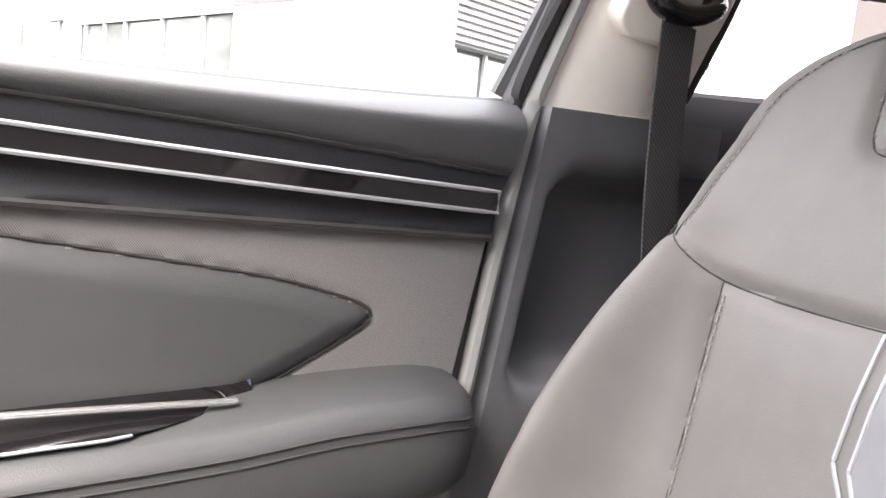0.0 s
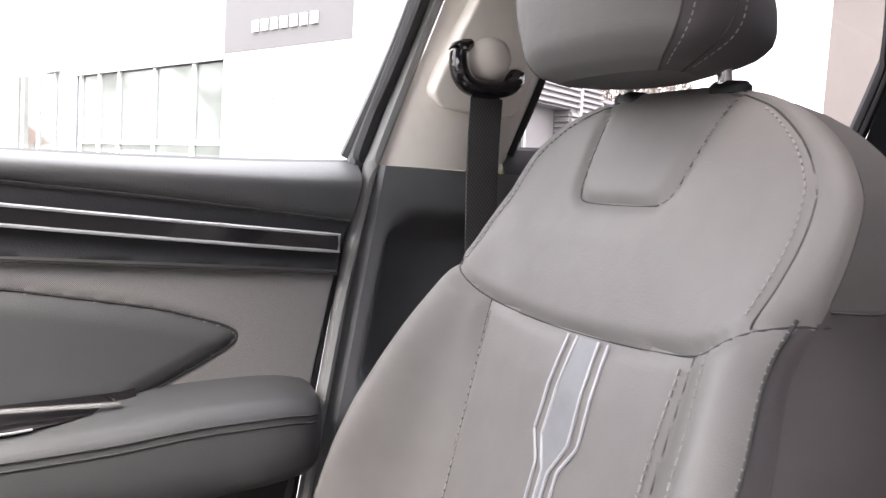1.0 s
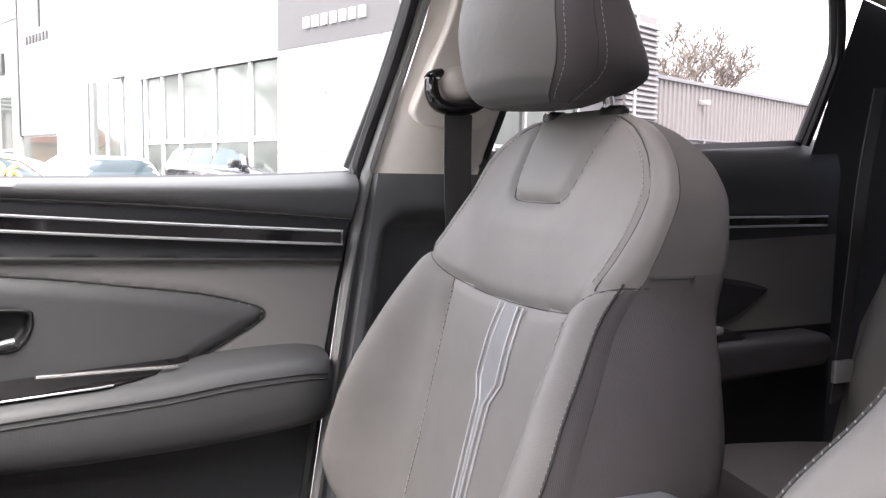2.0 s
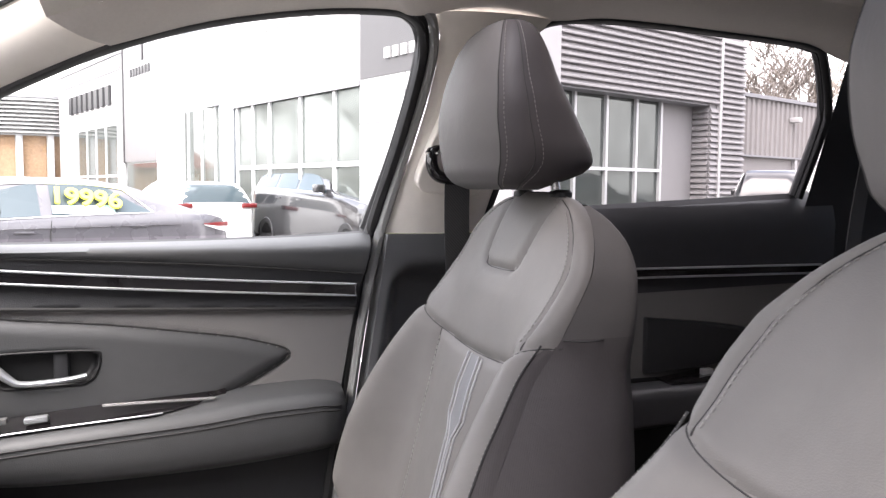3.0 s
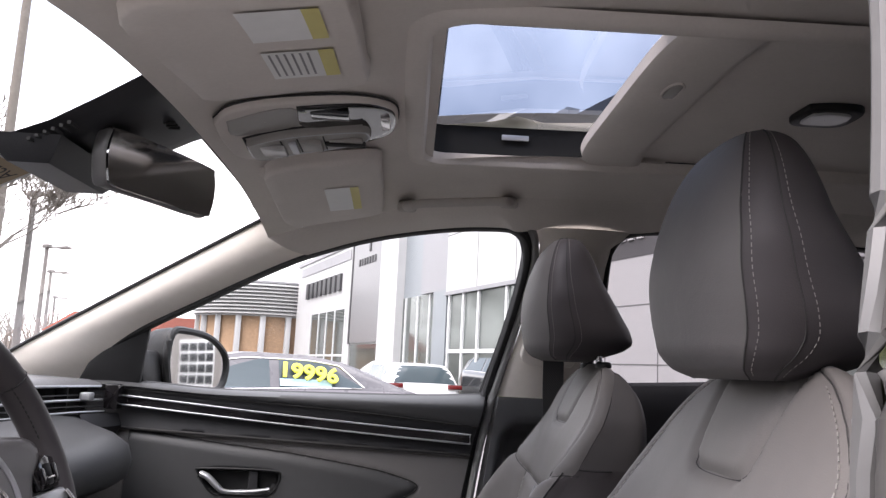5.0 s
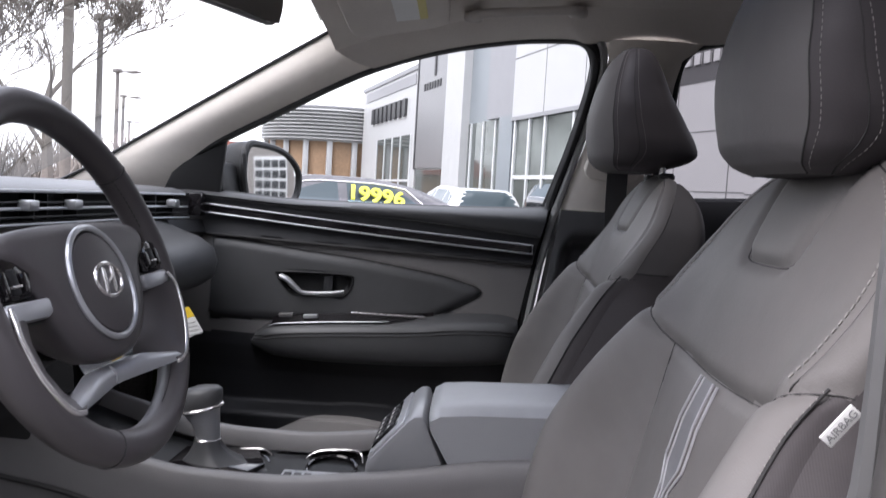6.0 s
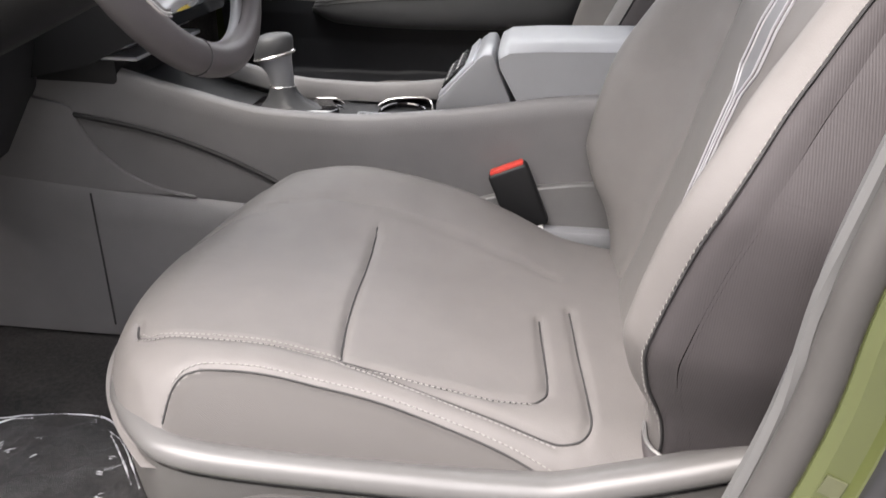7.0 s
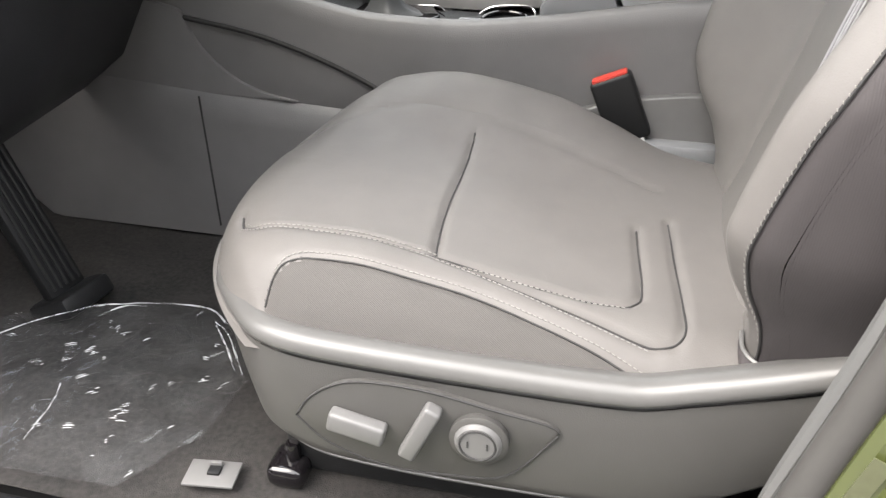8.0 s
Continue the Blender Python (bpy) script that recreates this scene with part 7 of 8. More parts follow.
for q in (0.190, 0.400):
    part("handle_foot", turned(box(-0.020, 0.020, -0.030, 0.024, -0.010, 0.010, 0.008, 3), pose(q, 0.502, liner_z(q, 0.502) - 0.014, 20, 0, 0)), GRABGREY, grab, "beige moulded foot")
# roof shade, part drawn, with its pull
shade = thing("roof_shade", "beige sliding roof shade part drawn back", "roof shade")
bm = bmesh.new()
rows = []
for x, dz in ((0.498, 0.012), (0.492, 0.004), (0.495, -0.010), (0.506, -0.017), (0.53, -0.018), (0.588, -0.017), (0.600, -0.013), (0.606, -0.004), (0.9, -0.003), (1.30, -0.003)):
    rows.append([(x + 0.02 * (abs(y) / 0.30) ** 6, y, liner_z(x, 0) + dz) for y in np.linspace(-0.315, 0.315, 25)])
part("shade_panel", sheet(rows), LINER, shade, "beige cloth panel")
part("shade_pull", turned(box(-0.009, 0.009, -0.026, 0.026, -0.004, 0.002, 0.003), Matrix.Translation((0.548, -0.105, liner_z(0.548, 0) - 0.0170))), GREYBEIGE, shade, "recessed pull")
part("shade_pull_rim", tube([(0.548 + 0.012 * math.cos(a), -0.105 + 0.030 * math.sin(a), liner_z(0.548, 0) - 0.0185) for a in np.linspace(0, 6.2832, 25)[:-1]], 0.0022, 6, closed=True), LINER, shade)
# rear dome lamp
dome = thing("dome_lamp", "rear dome lamp with a pale lens and dark frame", "lamp")
slab([(0.765, -0.052), (0.765, 0.012), (0.80, 0.022), (0.845, 0.012), (0.845, -0.052), (0.80, -0.062)], 0.004, 0.010, "lamp_frame", HARD, dome, "dark lamp frame", 0.003)
slab([(0.775, -0.04), (0.775, 0.0), (0.80, 0.008), (0.832, 0.0), (0.832, -0.04), (0.80, -0.048)], 0.0135, 0.003, "lamp_lens", CLEARLENS, dome, "pale lens", 0.003)

# sensor cover at the windscreen's top and the rear-view mirror
cover = thing("sensor_cover", "black plastic sensor cover behind the windscreen", "sensor cover")
rows = []
for x, y0, y1, d in ((-0.104, -0.200, 0.085, 0.004), (-0.125, -0.195, 0.082, 0.012), (-0.18, -0.182, 0.065, 0.020), (-0.24, -0.172, 0.045, 0.024), (-0.285, -0.180, 0.030, 0.020), (-0.300, -0.170, 0.025, 0.004)):
    rows.append([(x, y, screen(x, y) - 0.004 - d * (1 - (2 * k - 1) ** 8)) for k, y in ((k, y0 + (y1 - y0) * k) for k in np.linspace(0, 1, 11))])
part("cover_shell", sheet(rows), SOFT, cover, "black grained shell")
part("sensor_block", loft([[(x0, y0, z), (x1, y0, z), (x1, y1, z), (x0, y1, z)] for x0, x1, y0, y1, z in ((-0.30, -0.215, -0.19, 0.02, 1.405), (-0.295, -0.225, -0.18, 0.01, 1.385), (-0.285, -0.235, -0.17, 0.0, 1.374))]), SOFT, cover)
for k in range(6):
    part("cover_slot", turned(box(-0.002, 0.002, -0.012, 0.012, -0.002, 0.002), Matrix.Translation((-0.205 - 0.009 * k, -0.185, screen(-0.205 - 0.009 * k, -0.185) - 0.030))), BLACKHOLE, cover)
for k in range(3):
    part("cover_slot", turned(box(-0.010, 0.010, -0.0025, 0.0025, -0.002, 0.002), Matrix.Translation((-0.135, -0.06 + 0.012 * k, screen(-0.135, -0.05) - 0.019))), BLACKHOLE, cover)
rv = thing("rear_view_mirror", "frameless black rear-view mirror with a grey edge", "mirror")
yaw = math.degrees(math.atan2(-0.08, 0.21))
RM = pose(-0.138, -0.035, 1.399, 0, 0, yaw) @ pose(0, 0, 0, 0, 1.5, 0)
outl = [(p.x, p.y) for p in smooth_line([(-0.110, -0.030, 0), (-0.115, 0.0, 0), (-0.110, 0.028, 0), (-0.098, 0.036, 0), (0.0, 0.038, 0), (0.098, 0.036, 0), (0.110, 0.028, 0), (0.115, 0.0, 0), (0.110, -0.030, 0), (0.096, -0.040, 0), (0.0, -0.040, 0), (-0.096, -0.040, 0), (-0.110, -0.030, 0)], 4)][:-1]
part("mirror_shell", turned(prism(outl, 'x', -0.028, -0.001, 0.008, 3), RM), GREYMET, rv, "grey moulded back and edge")
part("mirror_face", turned(prism([(a * 0.985, b * 0.97) for a, b in outl], 'x', -0.002, 0.0015), RM), DARKMIRROR, rv, "mirror glass coloured dark for the cabin it reflects")
part("mirror_stem", turned(tube([(-0.02, 0.0, 0.01), (-0.05, 0.0, 0.03), (-0.07, -0.01, 0.05)], 0.011, 10), RM), HARD, rv)

# card on the windscreen with hand-written figures, read from outside
card = thing("windscreen_card", "white-edged tan card with figures stuck on the windscreen", "sticker")
c0 = Vector((-0.338, -0.100, screen(-0.338, -0.1) - 0.003))
CM = Matrix.Translation(c0) @ pose(0, 0, 0, 0, -26.6, 0) @ pose(0, 0, 0, 0, 0, 90)
part("card_edge", turned(box(-0.064, 0.064, -0.030, 0.030, -0.0005, 0.0005), CM), WHITE, card)
part("card_face", turned(box(-0.056, 0.056, -0.022, 0.022, -0.0011, 0.0), CM), TAN, card, "tan centre")
fc = bpy.data.curves.new("figures", 'FONT')
fc.body = "6125A"
fc.size = 0.034
fc.align_x, fc.align_y = 'CENTER', 'CENTER'
fig = new("figures", fc)
fig.data.materials.append(BLACK)
fig.parent = card
fig.matrix_world = CM @ Matrix.Translation((0, 0, -0.0016))

# ---------------------------------------------------------------- on the driver's floor and in the doorway
film = thing("clear_film_mat", "crinkled clear plastic film lying on the carpet", "plastic film")
FILM_EDGE = [(-0.50, -0.385), (-0.40, -0.365), (-0.31, -0.36), (-0.255, -0.41), (-0.215, -0.49), (-0.22, -0.60), (-0.27, -0.69), (-0.48, -0.695), (-0.66, -0.66), (-0.68, -0.55), (-0.60, -0.44)]
bm = bmesh.new()
cache = {}
N = 170


def film_vert(i, j):
    if (i, j) not in cache:
        x, y = -0.70 + 0.50 * i / N, -0.705 + 0.36 * j / N
        v = Vector((x * 9, y * 9, 3.1))
        ridge = 1 - abs(noise.noise(v * 0.55))
        z = 0.350 + 0.004 * ridge ** 14 + 0.0022 * (1 - abs(noise.noise(v * 1.9 + Vector((7, 1, 0))))) ** 16 + 0.0010 * noise.noise(v * 2.6) + 0.0011 * noise.noise(v * 6.3)
        cache[i, j] = bm.verts.new((x, y, z))
    return cache[i, j]


for i in range(N):
    for j in range(N):
        x, y = -0.70 + 0.50 * (i + 0.5) / N, -0.705 + 0.36 * (j + 0.5) / N
        if inside(FILM_EDGE, x + 0.012 * noise.noise(Vector((x * 30, y * 30, 0))), y):
            bm.faces.new((film_vert(i, j), film_vert(i + 1, j), film_vert(i + 1, j + 1), film_vert(i, j + 1)))
part("film_sheet", bm, FILM, film, "crinkled clear film", angle=60)
# folds along its rim and a few short creases, coloured pale for their highlights
fold = smooth_line([(-0.66, -0.62, 0.356), (-0.58, -0.50, 0.362), (-0.50, -0.425, 0.366), (-0.43, -0.385, 0.364), (-0.33, -0.372, 0.361), (-0.285, -0.395, 0.358)], 8)
part("film_fold", tube([p + Vector((0, 0, 0.003 * noise.noise(p * 40))) for p in fold], [0.0006 + 0.0022 * abs(noise.noise(p * 22)) for p in fold], 4), HAZE, film, "fold coloured pale for its highlight")
# short parallel white slivers drawn as glints where the film is creased
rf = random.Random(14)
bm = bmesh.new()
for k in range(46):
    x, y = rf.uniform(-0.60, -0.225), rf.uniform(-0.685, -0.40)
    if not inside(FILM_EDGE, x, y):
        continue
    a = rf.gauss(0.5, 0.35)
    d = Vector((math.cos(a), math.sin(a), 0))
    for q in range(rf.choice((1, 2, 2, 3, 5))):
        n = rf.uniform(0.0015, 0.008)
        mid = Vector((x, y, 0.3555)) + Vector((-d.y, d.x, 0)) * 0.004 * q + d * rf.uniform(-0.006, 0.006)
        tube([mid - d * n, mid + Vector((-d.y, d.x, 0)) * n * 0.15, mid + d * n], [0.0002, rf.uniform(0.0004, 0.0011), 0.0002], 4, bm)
tagged(part("film_creases", bm, HAZE, film, "white slivers drawn as glints on the creases"), kind="stuff")
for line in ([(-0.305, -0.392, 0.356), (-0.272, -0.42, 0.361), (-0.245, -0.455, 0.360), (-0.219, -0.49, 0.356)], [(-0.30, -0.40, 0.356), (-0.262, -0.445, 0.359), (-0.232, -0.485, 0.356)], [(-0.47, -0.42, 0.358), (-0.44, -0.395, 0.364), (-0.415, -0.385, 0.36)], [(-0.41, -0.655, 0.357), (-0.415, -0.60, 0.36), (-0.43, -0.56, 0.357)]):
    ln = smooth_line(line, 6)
    part("film_fold", tube([p + Vector((0, 0, 0.002 * noise.noise(p * 60))) for p in ln], [0.0005 + 0.0016 * abs(noise.noise(p * 35)) for p in ln], 4), HAZE, film, "fold coloured pale for its highlight")
pedal = thing("accelerator_pedal", "black ribbed floor-hinged accelerator pedal", "pedal")
PM = Matrix.Translation((-0.548, -0.375, 0.350)) @ pose(0, 0, 0, 0, -24, -10)
part("pedal_plate", turned(box(-0.012, 0.010, -0.032, 0.032, 0.0, 0.26, 0.006), PM), HARD, pedal)
for k in range(5):
    part("pedal_rib", turned(box(0.008, 0.0135, -0.024 + 0.011 * k, -0.020 + 0.011 * k, 0.02, 0.25, 0.001), PM), RUBBER, pedal)
part("pedal_foot", turned(box(-0.04, 0.045, -0.045, 0.045, -0.02, 0.012, 0.008), PM), HARD, pedal, "black hinge block")
hook = thing("mat_hook", "grey plastic mat hook on the carpet", "hook")
part("hook_plate", turned(box(-0.029, 0.029, -0.019, 0.019, 0, 0.004, 0.0018), pose(-0.182, -0.646, 0.345, 0, 0, 7)), GREYMET, hook)
part("hook_slot", turned(box(-0.007, 0.007, -0.006, 0.006, 0.0035, 0.0075, 0.001), pose(-0.180, -0.644, 0.345, 0, 0, 7)), HARD, hook, "dark slot")
part("hook_clip", turned(box(-0.007, 0.007, 0.006, 0.011, 0.0035, 0.011, 0.0015), pose(-0.180, -0.644, 0.345, 0, 0, 7)), GREYMET, hook, "small upright clip")

# driver's centre pillar in the doorway: rubber seal, grey lip, painted jamb, labels
jamb = thing("door_jamb", "moss green painted door jamb with grey rubber seal and labels", "door frame", kind="structure")
JL = smooth_line([(0.318, -0.760, 0.33), (0.335, -0.758, 0.45), (0.349, -0.756, 0.56), (0.388, -0.752, 0.73), (0.399, -0.750, 0.83), (0.425, -0.750, 0.98), (0.432, -0.748, 1.135), (0.460, -0.722, 1.25), (0.488, -0.680, 1.40), (0.484, -0.654, 1.47), (0.42, -0.64, 1.492), (0.25, -0.64, 1.48), (0.05, -0.66, 1.43)], 6)
part("seal_lip", tube([p + Vector((-0.003, 0, 0)) for p in JL], 0.0075, 8), SEALDARK, jamb, "grey trim strip")
part("seal_bulb", tube([p + Vector((0.005, -0.019, 0)) for p in JL], 0.0138, 12), RUBBER2, jamb, "broad rubber bulb seal")
rows = []
for p in JL[:42]:
    rows.append([p + Vector((0.010, 0.02, 0)), p + Vector((0.011, -0.034, 0)), p + Vector((0.017, -0.040, 0)), p + Vector((0.031, -0.045, 0)), p + Vector((0.034, -0.051, 0)), p + Vector((0.038, -0.054, 0)), p + Vector((0.06, -0.060, 0)), p + Vector((0.22, -0.066, 0)), p + Vector((0.235, -0.09, 0)), p + Vector((0.30, -0.095, 0))])
part("painted_jamb", sheet(rows), PAINT, jamb, "moss green painted pillar", angle=25)
part("jamb_closure", sheet([[p + Vector((0.02, 0.02, 0)), p + Vector((0.32, 0.03, 0))] for p in JL[:42]]), SOFT, jamb)
part("outer_seal", tube([p + Vector((0.042, -0.060, 0)) for p in JL[:42]], 0.0105, 10), RUBBER, jamb, "black outer weather strip")


def jamb_at(z, dx, dy):
    i = min(range(42), key=lambda k: abs(JL[k].z - z))
    return JL[i] + Vector((dx, dy, z - JL[i].z))


for z, h in ((0.703, 0.007), (0.672, 0.016), (0.624, 0.021)):
    q = jamb_at(z, 0.0235, -0.0432)
    SM = Matrix.Translation(q) @ pose(0, 0, 0, 0, 13, -18)
    part("worn_sticker", turned(box(-0.0060, 0.0060, -0.0006, 0.0006, -h, h, 0.0), SM), STICKER, jamb, "worn pale sticker")
q = jamb_at(0.603, 0.079, -0.0640)
LBM = Matrix.Translation(q) @ pose(0, 0, 0, 0, 13, -2)
lab = part("tyre_label", turned(box(-0.024, 0.045, -0.0014, 0.0014, -0.045, 0.045, 0.0), LBM), WHITE, jamb, "white, yellow and red printed tyre label")
part("label_red_edge", turned(box(-0.0235, -0.020, -0.0020, 0.0, -0.043, 0.043), LBM), RED, lab)
part("label_yellow_band", turned(box(-0.019, -0.010, -0.0020, 0.0, -0.042, 0.042), LBM), YELLOW, lab)
for k in range(7):
    part("print_bar", turned(box(-0.017, -0.012, -0.0024, 0.0, -0.036 + k * 0.011, -0.030 + k * 0.011), LBM), GREYPRINT, lab)
part("label_yellow_block", turned(box(0.008, 0.030, -0.0020, 0.0, -0.03, 0.012), LBM), YELLOW_PALE, lab)
# fabric tag on the seat's side
TAGM = pose(0.446, -0.668, 0.990, 0, 38, 0)
tagp = thing("airbag_tag", "small white woven tag sewn on the seat side", "label")
part("tag_cloth", turned(box(-0.0048, 0.0048, -0.001, 0.001, -0.014, 0.014, 0.0005), TAGM), WHITE, tagp)
word = bpy.data.curves.new("tag_word", 'FONT')
word.body = "AIRBAG"
word.size = 0.0072
word.extrude = 0.0002
word.align_x, word.align_y = 'CENTER', 'CENTER'
word.materials.append(GREYPRINT)
wo = new("tag_word", word)
wo.parent = tagp
wo.matrix_world = TAGM @ Matrix(((0, -1, 0, 0), (0, 0, -1, -0.0014), (1, 0, 0, 0), (0, 0, 0, 1)))

# ---------------------------------------------------------------- outside
ground = thing("ground", "pale grey asphalt car park", "ground", kind="structure")
part("asphalt", sheet([[(x, y, GROUND) for x in (-600, -30, 30, 600)] for y in (-600, -30, 30, 600)]), ASPHALT, ground)
# white bay lines
for k in range(6):
    part("bay_line", turned(box(-2.5, 2.5, -0.05, 0.05, 0.0, 0.006), pose(-2.0 + 2.6 * k, 6.2 + 1.05 * k, GROUND, 0, 0, 112)), LINEPAINT, ground)

# showroom: long front A and the louvred wing B
FA = Matrix(((0.353, 0.935, 0, 1.02), (-0.935, 0.353, 0, 18.94), (0, 0, 1, 0), (0, 0, 0, 1)))
FB = Matrix(((0.927, -0.375, 0, 9.08), (0.375, 0.927, 0, 17.7), (0, 0, 1, 0), (0, 0, 0, 1)))
# plain wall added unseen behind the camera to cut low light from that side
lot_wall = thing("lot_wall", "added plain dark wall, out of view, holding back low light", "wall", kind="structure")
part("wall_face", box(-30, 30, -7.3, -7.0, GROUND, 4.8), BLOCKERDARK, lot_wall)
showroom = thing("showroom", "white and grey car showroom with tall glazing and louvred walls", "building", kind="structure")


def fa(name, bm, mat, label="", parent=None):
    return part(name, turned(bm, FA), mat, parent or showroom, label)


def fb(name, bm, mat, label="", parent=None):
    return part(name, turned(bm, FB), mat, parent or showroom, label)


G = GROUND
# sign block on the far end
fa("white_block", box(-17.0, -8.4, 0.0, 3, G, 5.45), CLADWHITE, "white clad block")
fa("block_cap", box(-17.1, -8.3, -0.05, 3, 5.45, 5.62), CLADGREY)
fa("parapet_band", box(-16.4, -8.7, -0.03, 0.0, 4.95, 5.32), CLADGREY, "grey parapet band")
for i in range(8):
    x = -15.1 + 0.70 * i
    fa("sign_bar", box(x + 0.05, x + 0.46, -0.10, 0.0, 3.90, 4.54), SIGNDARK, "dark raised sign bar")
win = fa("shop_window", box(-14.1, -9.0, -0.012, 0.05, 1.3, 3.2), SHOPGLASS, "tall shop window")
for x in (-14.1, -12.8, -11.6, -10.4, -9.0):
    fa("mullion", box(x - 0.05, x + 0.05, -0.04, 0.0, G, 3.2), ALU, "", win)
fa("transom", box(-14.1, -9.0, -0.035, 0.0, 1.5, 1.58), ALU, "", win)
# tall grey panel and the white fin beside it
fa("grey_panel", box(-8.2, -5.1, -0.06, 0.1, 1.95, 6.6), PANELGREY, "tall satin grey sign panel")
fa("panel_edge", box(-8.34, -8.2, -0.08, 0.1, 1.93, 6.6), SIGNDARK)
fa("panel_logo", box(-6.4, -6.25, -0.09, -0.05, 4.95, 5.9), SIGNDARK, "small dark logo bar")
for i in range(7):
    fa("panel_letter_bar", box(-7.5 + 0.28 * i, -7.36 + 0.28 * i, -0.085, -0.05, 4.55, 4.78), SIGNDARK)
fa("white_fin", box(-5.05, -3.45, -0.10, 0.8, G, 6.8), CLADWHITE, "white clad fin")
fa("base_wall", box(-8.2, -5.0, 0.0, 0.5, G, 6.6), CLADWHITE)
fa("base_glass", box(-8.1, -5.1, -0.03, 0.0, G, 1.9), SHOPGLASS)
# recessed entrance
fa("entrance_head", box(-3.45, -1.7, 0.15, 0.8, 3.2, 6.8), PANELBLUE, "blue-grey upper wall")
fa("entrance_side", box(-1.7, 0.1, 0.0, 0.8, 3.2, 6.8), CLADGREY)
fa("entrance_glass", box(-3.45, -0.7, 0.14, 0.2, G, 3.2), SHOPGLASS, "entrance glazing")
for x in (-3.15, -2.2, -1.3):
    fa("mullion", box(x - 0.04, x + 0.04, 0.10, 0.16, G, 3.2), ALU)
fa("grey_column", box(-0.75, 0.12, -0.01, 0.8, G, 3.2), PANELBLUE, "blue-grey column")
# main glazing under the white upper wall
fa("upper_wall", box(0.1, 5.7, -0.02, 0.25, 3.1, 6.35), CLADWHITE, "white upper wall panels")
for x in (1.9, 3.8):
    fa("panel_joint", box(x - 0.012, x + 0.012, -0.025, 0.0, 3.1, 6.35), JOINT)
fa("panel_joint", box(0.1, 5.7, -0.025, 0.0, 4.55, 4.58), JOINT)
fa("soffit_edge", box(0.05, 5.7, -0.05, 0.0, 3.04, 3.13), CLADGREY)
glz = fa("showroom_glazing", box(0.2, 5.7, 0.05, 0.1, G, 3.08), SHOPGLASS, "tall showroom glazing")
for x in (0.25, 1.1, 1.95, 3.35, 4.72, 5.7):
    fa("mullion", box(x - 0.045, x + 0.045, 0.0, 0.06, G, 3.08), ALU, "", glz)
for z in (0.55, 1.6):
    fa("transom", box(0.2, 5.7, 0.005, 0.06, z, z + 0.09), ALU, "", glz)
# portal with the raised sign
fa("portal_wall", box(5.7, 9.05, -0.02, 0.25, G, 3.14), CLADWHITE, "white portal wall panels")
fa("portal_band", box(5.7, 9.05, -0.03, 0.25, 3.14, 6.1), PORTALGREY, "dark grey portal band")
fa("portal_column", box(9.05, 9.86, -0.14, 0.8, G, 5.6), CLADWHITE, "white clad column")
for z in (0.49, 1.37, 2.25, 3.13, 4.01, 4.89):
    fa("panel_joint", box(9.05, 9.86, -0.145, -0.1, z - 0.01, z + 0.01), JOINT)
for x in (7.1, 8.5):
    fa("panel_joint", box(x - 0.01, x + 0.01, -0.026, 0.0, G, 3.14), JOINT)
for z in (0.5, 1.4, 2.35):
    fa("panel_joint", box(5.7, 9.05, -0.026, 0.0, z - 0.009, z + 0.009), JOINT)
for i in range(7):
    x = 6.53 + 0.245 * i
    fa("sign_letter_bar", box(x, x + 0.15, -0.07, -0.02, 3.42, 3.60), CLADWHITE, "white raised sign bar")
fa("sign_star_bar", box(7.22, 7.34, -0.07, -0.02, 3.95, 4.55), CLADWHITE)
# hall behind, ceiling lamps, closing walls
fa("hall", box(-8.3, 3.5, 0.8, 3.0, G, 6.7), CLADGREY, "grey flat-roofed hall")
# lower louvred pavilion beyond the sign block
pav = thing("louvred_pavilion", "low brick pavilion with a curved grey louvred fascia", "building", kind="structure")
CX, CY = -6.6, 38.6
for k in range(9):
    z = 3.35 + 0.16 * k
    pts = [(CX + 3.95 * math.cos(a), CY + 3.95 * math.sin(a), z) for a in np.linspace(radians(205), radians(330), 16)]
    rows = [[(x, y + 0.02, z - 0.075), (x, y - 0.13, z - 0.05), (x, y + 0.06, z + 0.075)] for x, y, z in pts]
    part("louvre", sheet(rows), LOUVREPALE, pav)
pts = [(CX + 3.85 * math.cos(a), CY + 3.85 * math.sin(a)) for a in np.linspace(radians(205), radians(330), 16)]
part("fascia_back", sheet([[(x, y, 3.2) for x, y in pts], [(x, y, 4.75) for x, y in pts]]), LOUVREPALE, pav)
part("pavilion_roof", turned(turned_round([(0.0, 0.1), (3.98, 0.1), (3.98, 0.0), (0.0, 0.0)], 40), pose(CX, CY, 4.7)), CLADGREY, pav)
pts = [(CX + 3.6 * math.cos(a), CY + 3.6 * math.sin(a)) for a in np.linspace(radians(200), radians(335), 16)]
part("brick_wall", sheet([[(x, y, G) for x, y in pts], [(x, y, 3.25) for x, y in pts]]), BRICK, pav, "orange-brown brick wall")
for k in range(0, 16, 2):
    x, y = pts[k]
    part("pavilion_post", turned(box(-0.12, 0.12, -0.12, 0.12, G, 3.25, 0.01), pose(x, y - 0.15, 0, 0, 0, 20)), CLADWHITE, pav, "white post")
part("red_roof", turned(prism([(-5, 0), (5, 0), (3.5, 1.1), (-3.5, 1.1)], 'y', -3, 3), pose(-15.5, 46, 2.3, 0, 0, 20)), REDROOF, pav, "dull red roof")
part("roof_house_wall", turned(box(-4.6, 4.6, -2.7, 2.7, G, 2.3), pose(-15.5, 46, 0, 0, 0, 20)), BRICK, pav)

# louvred wing: ribs one above another, glazing, recess, ribbed metal wall with a lamp
wing = thing("louvred_wing", "grey louvred wing with glazing and a ribbed metal rear wall", "building", kind="structure")
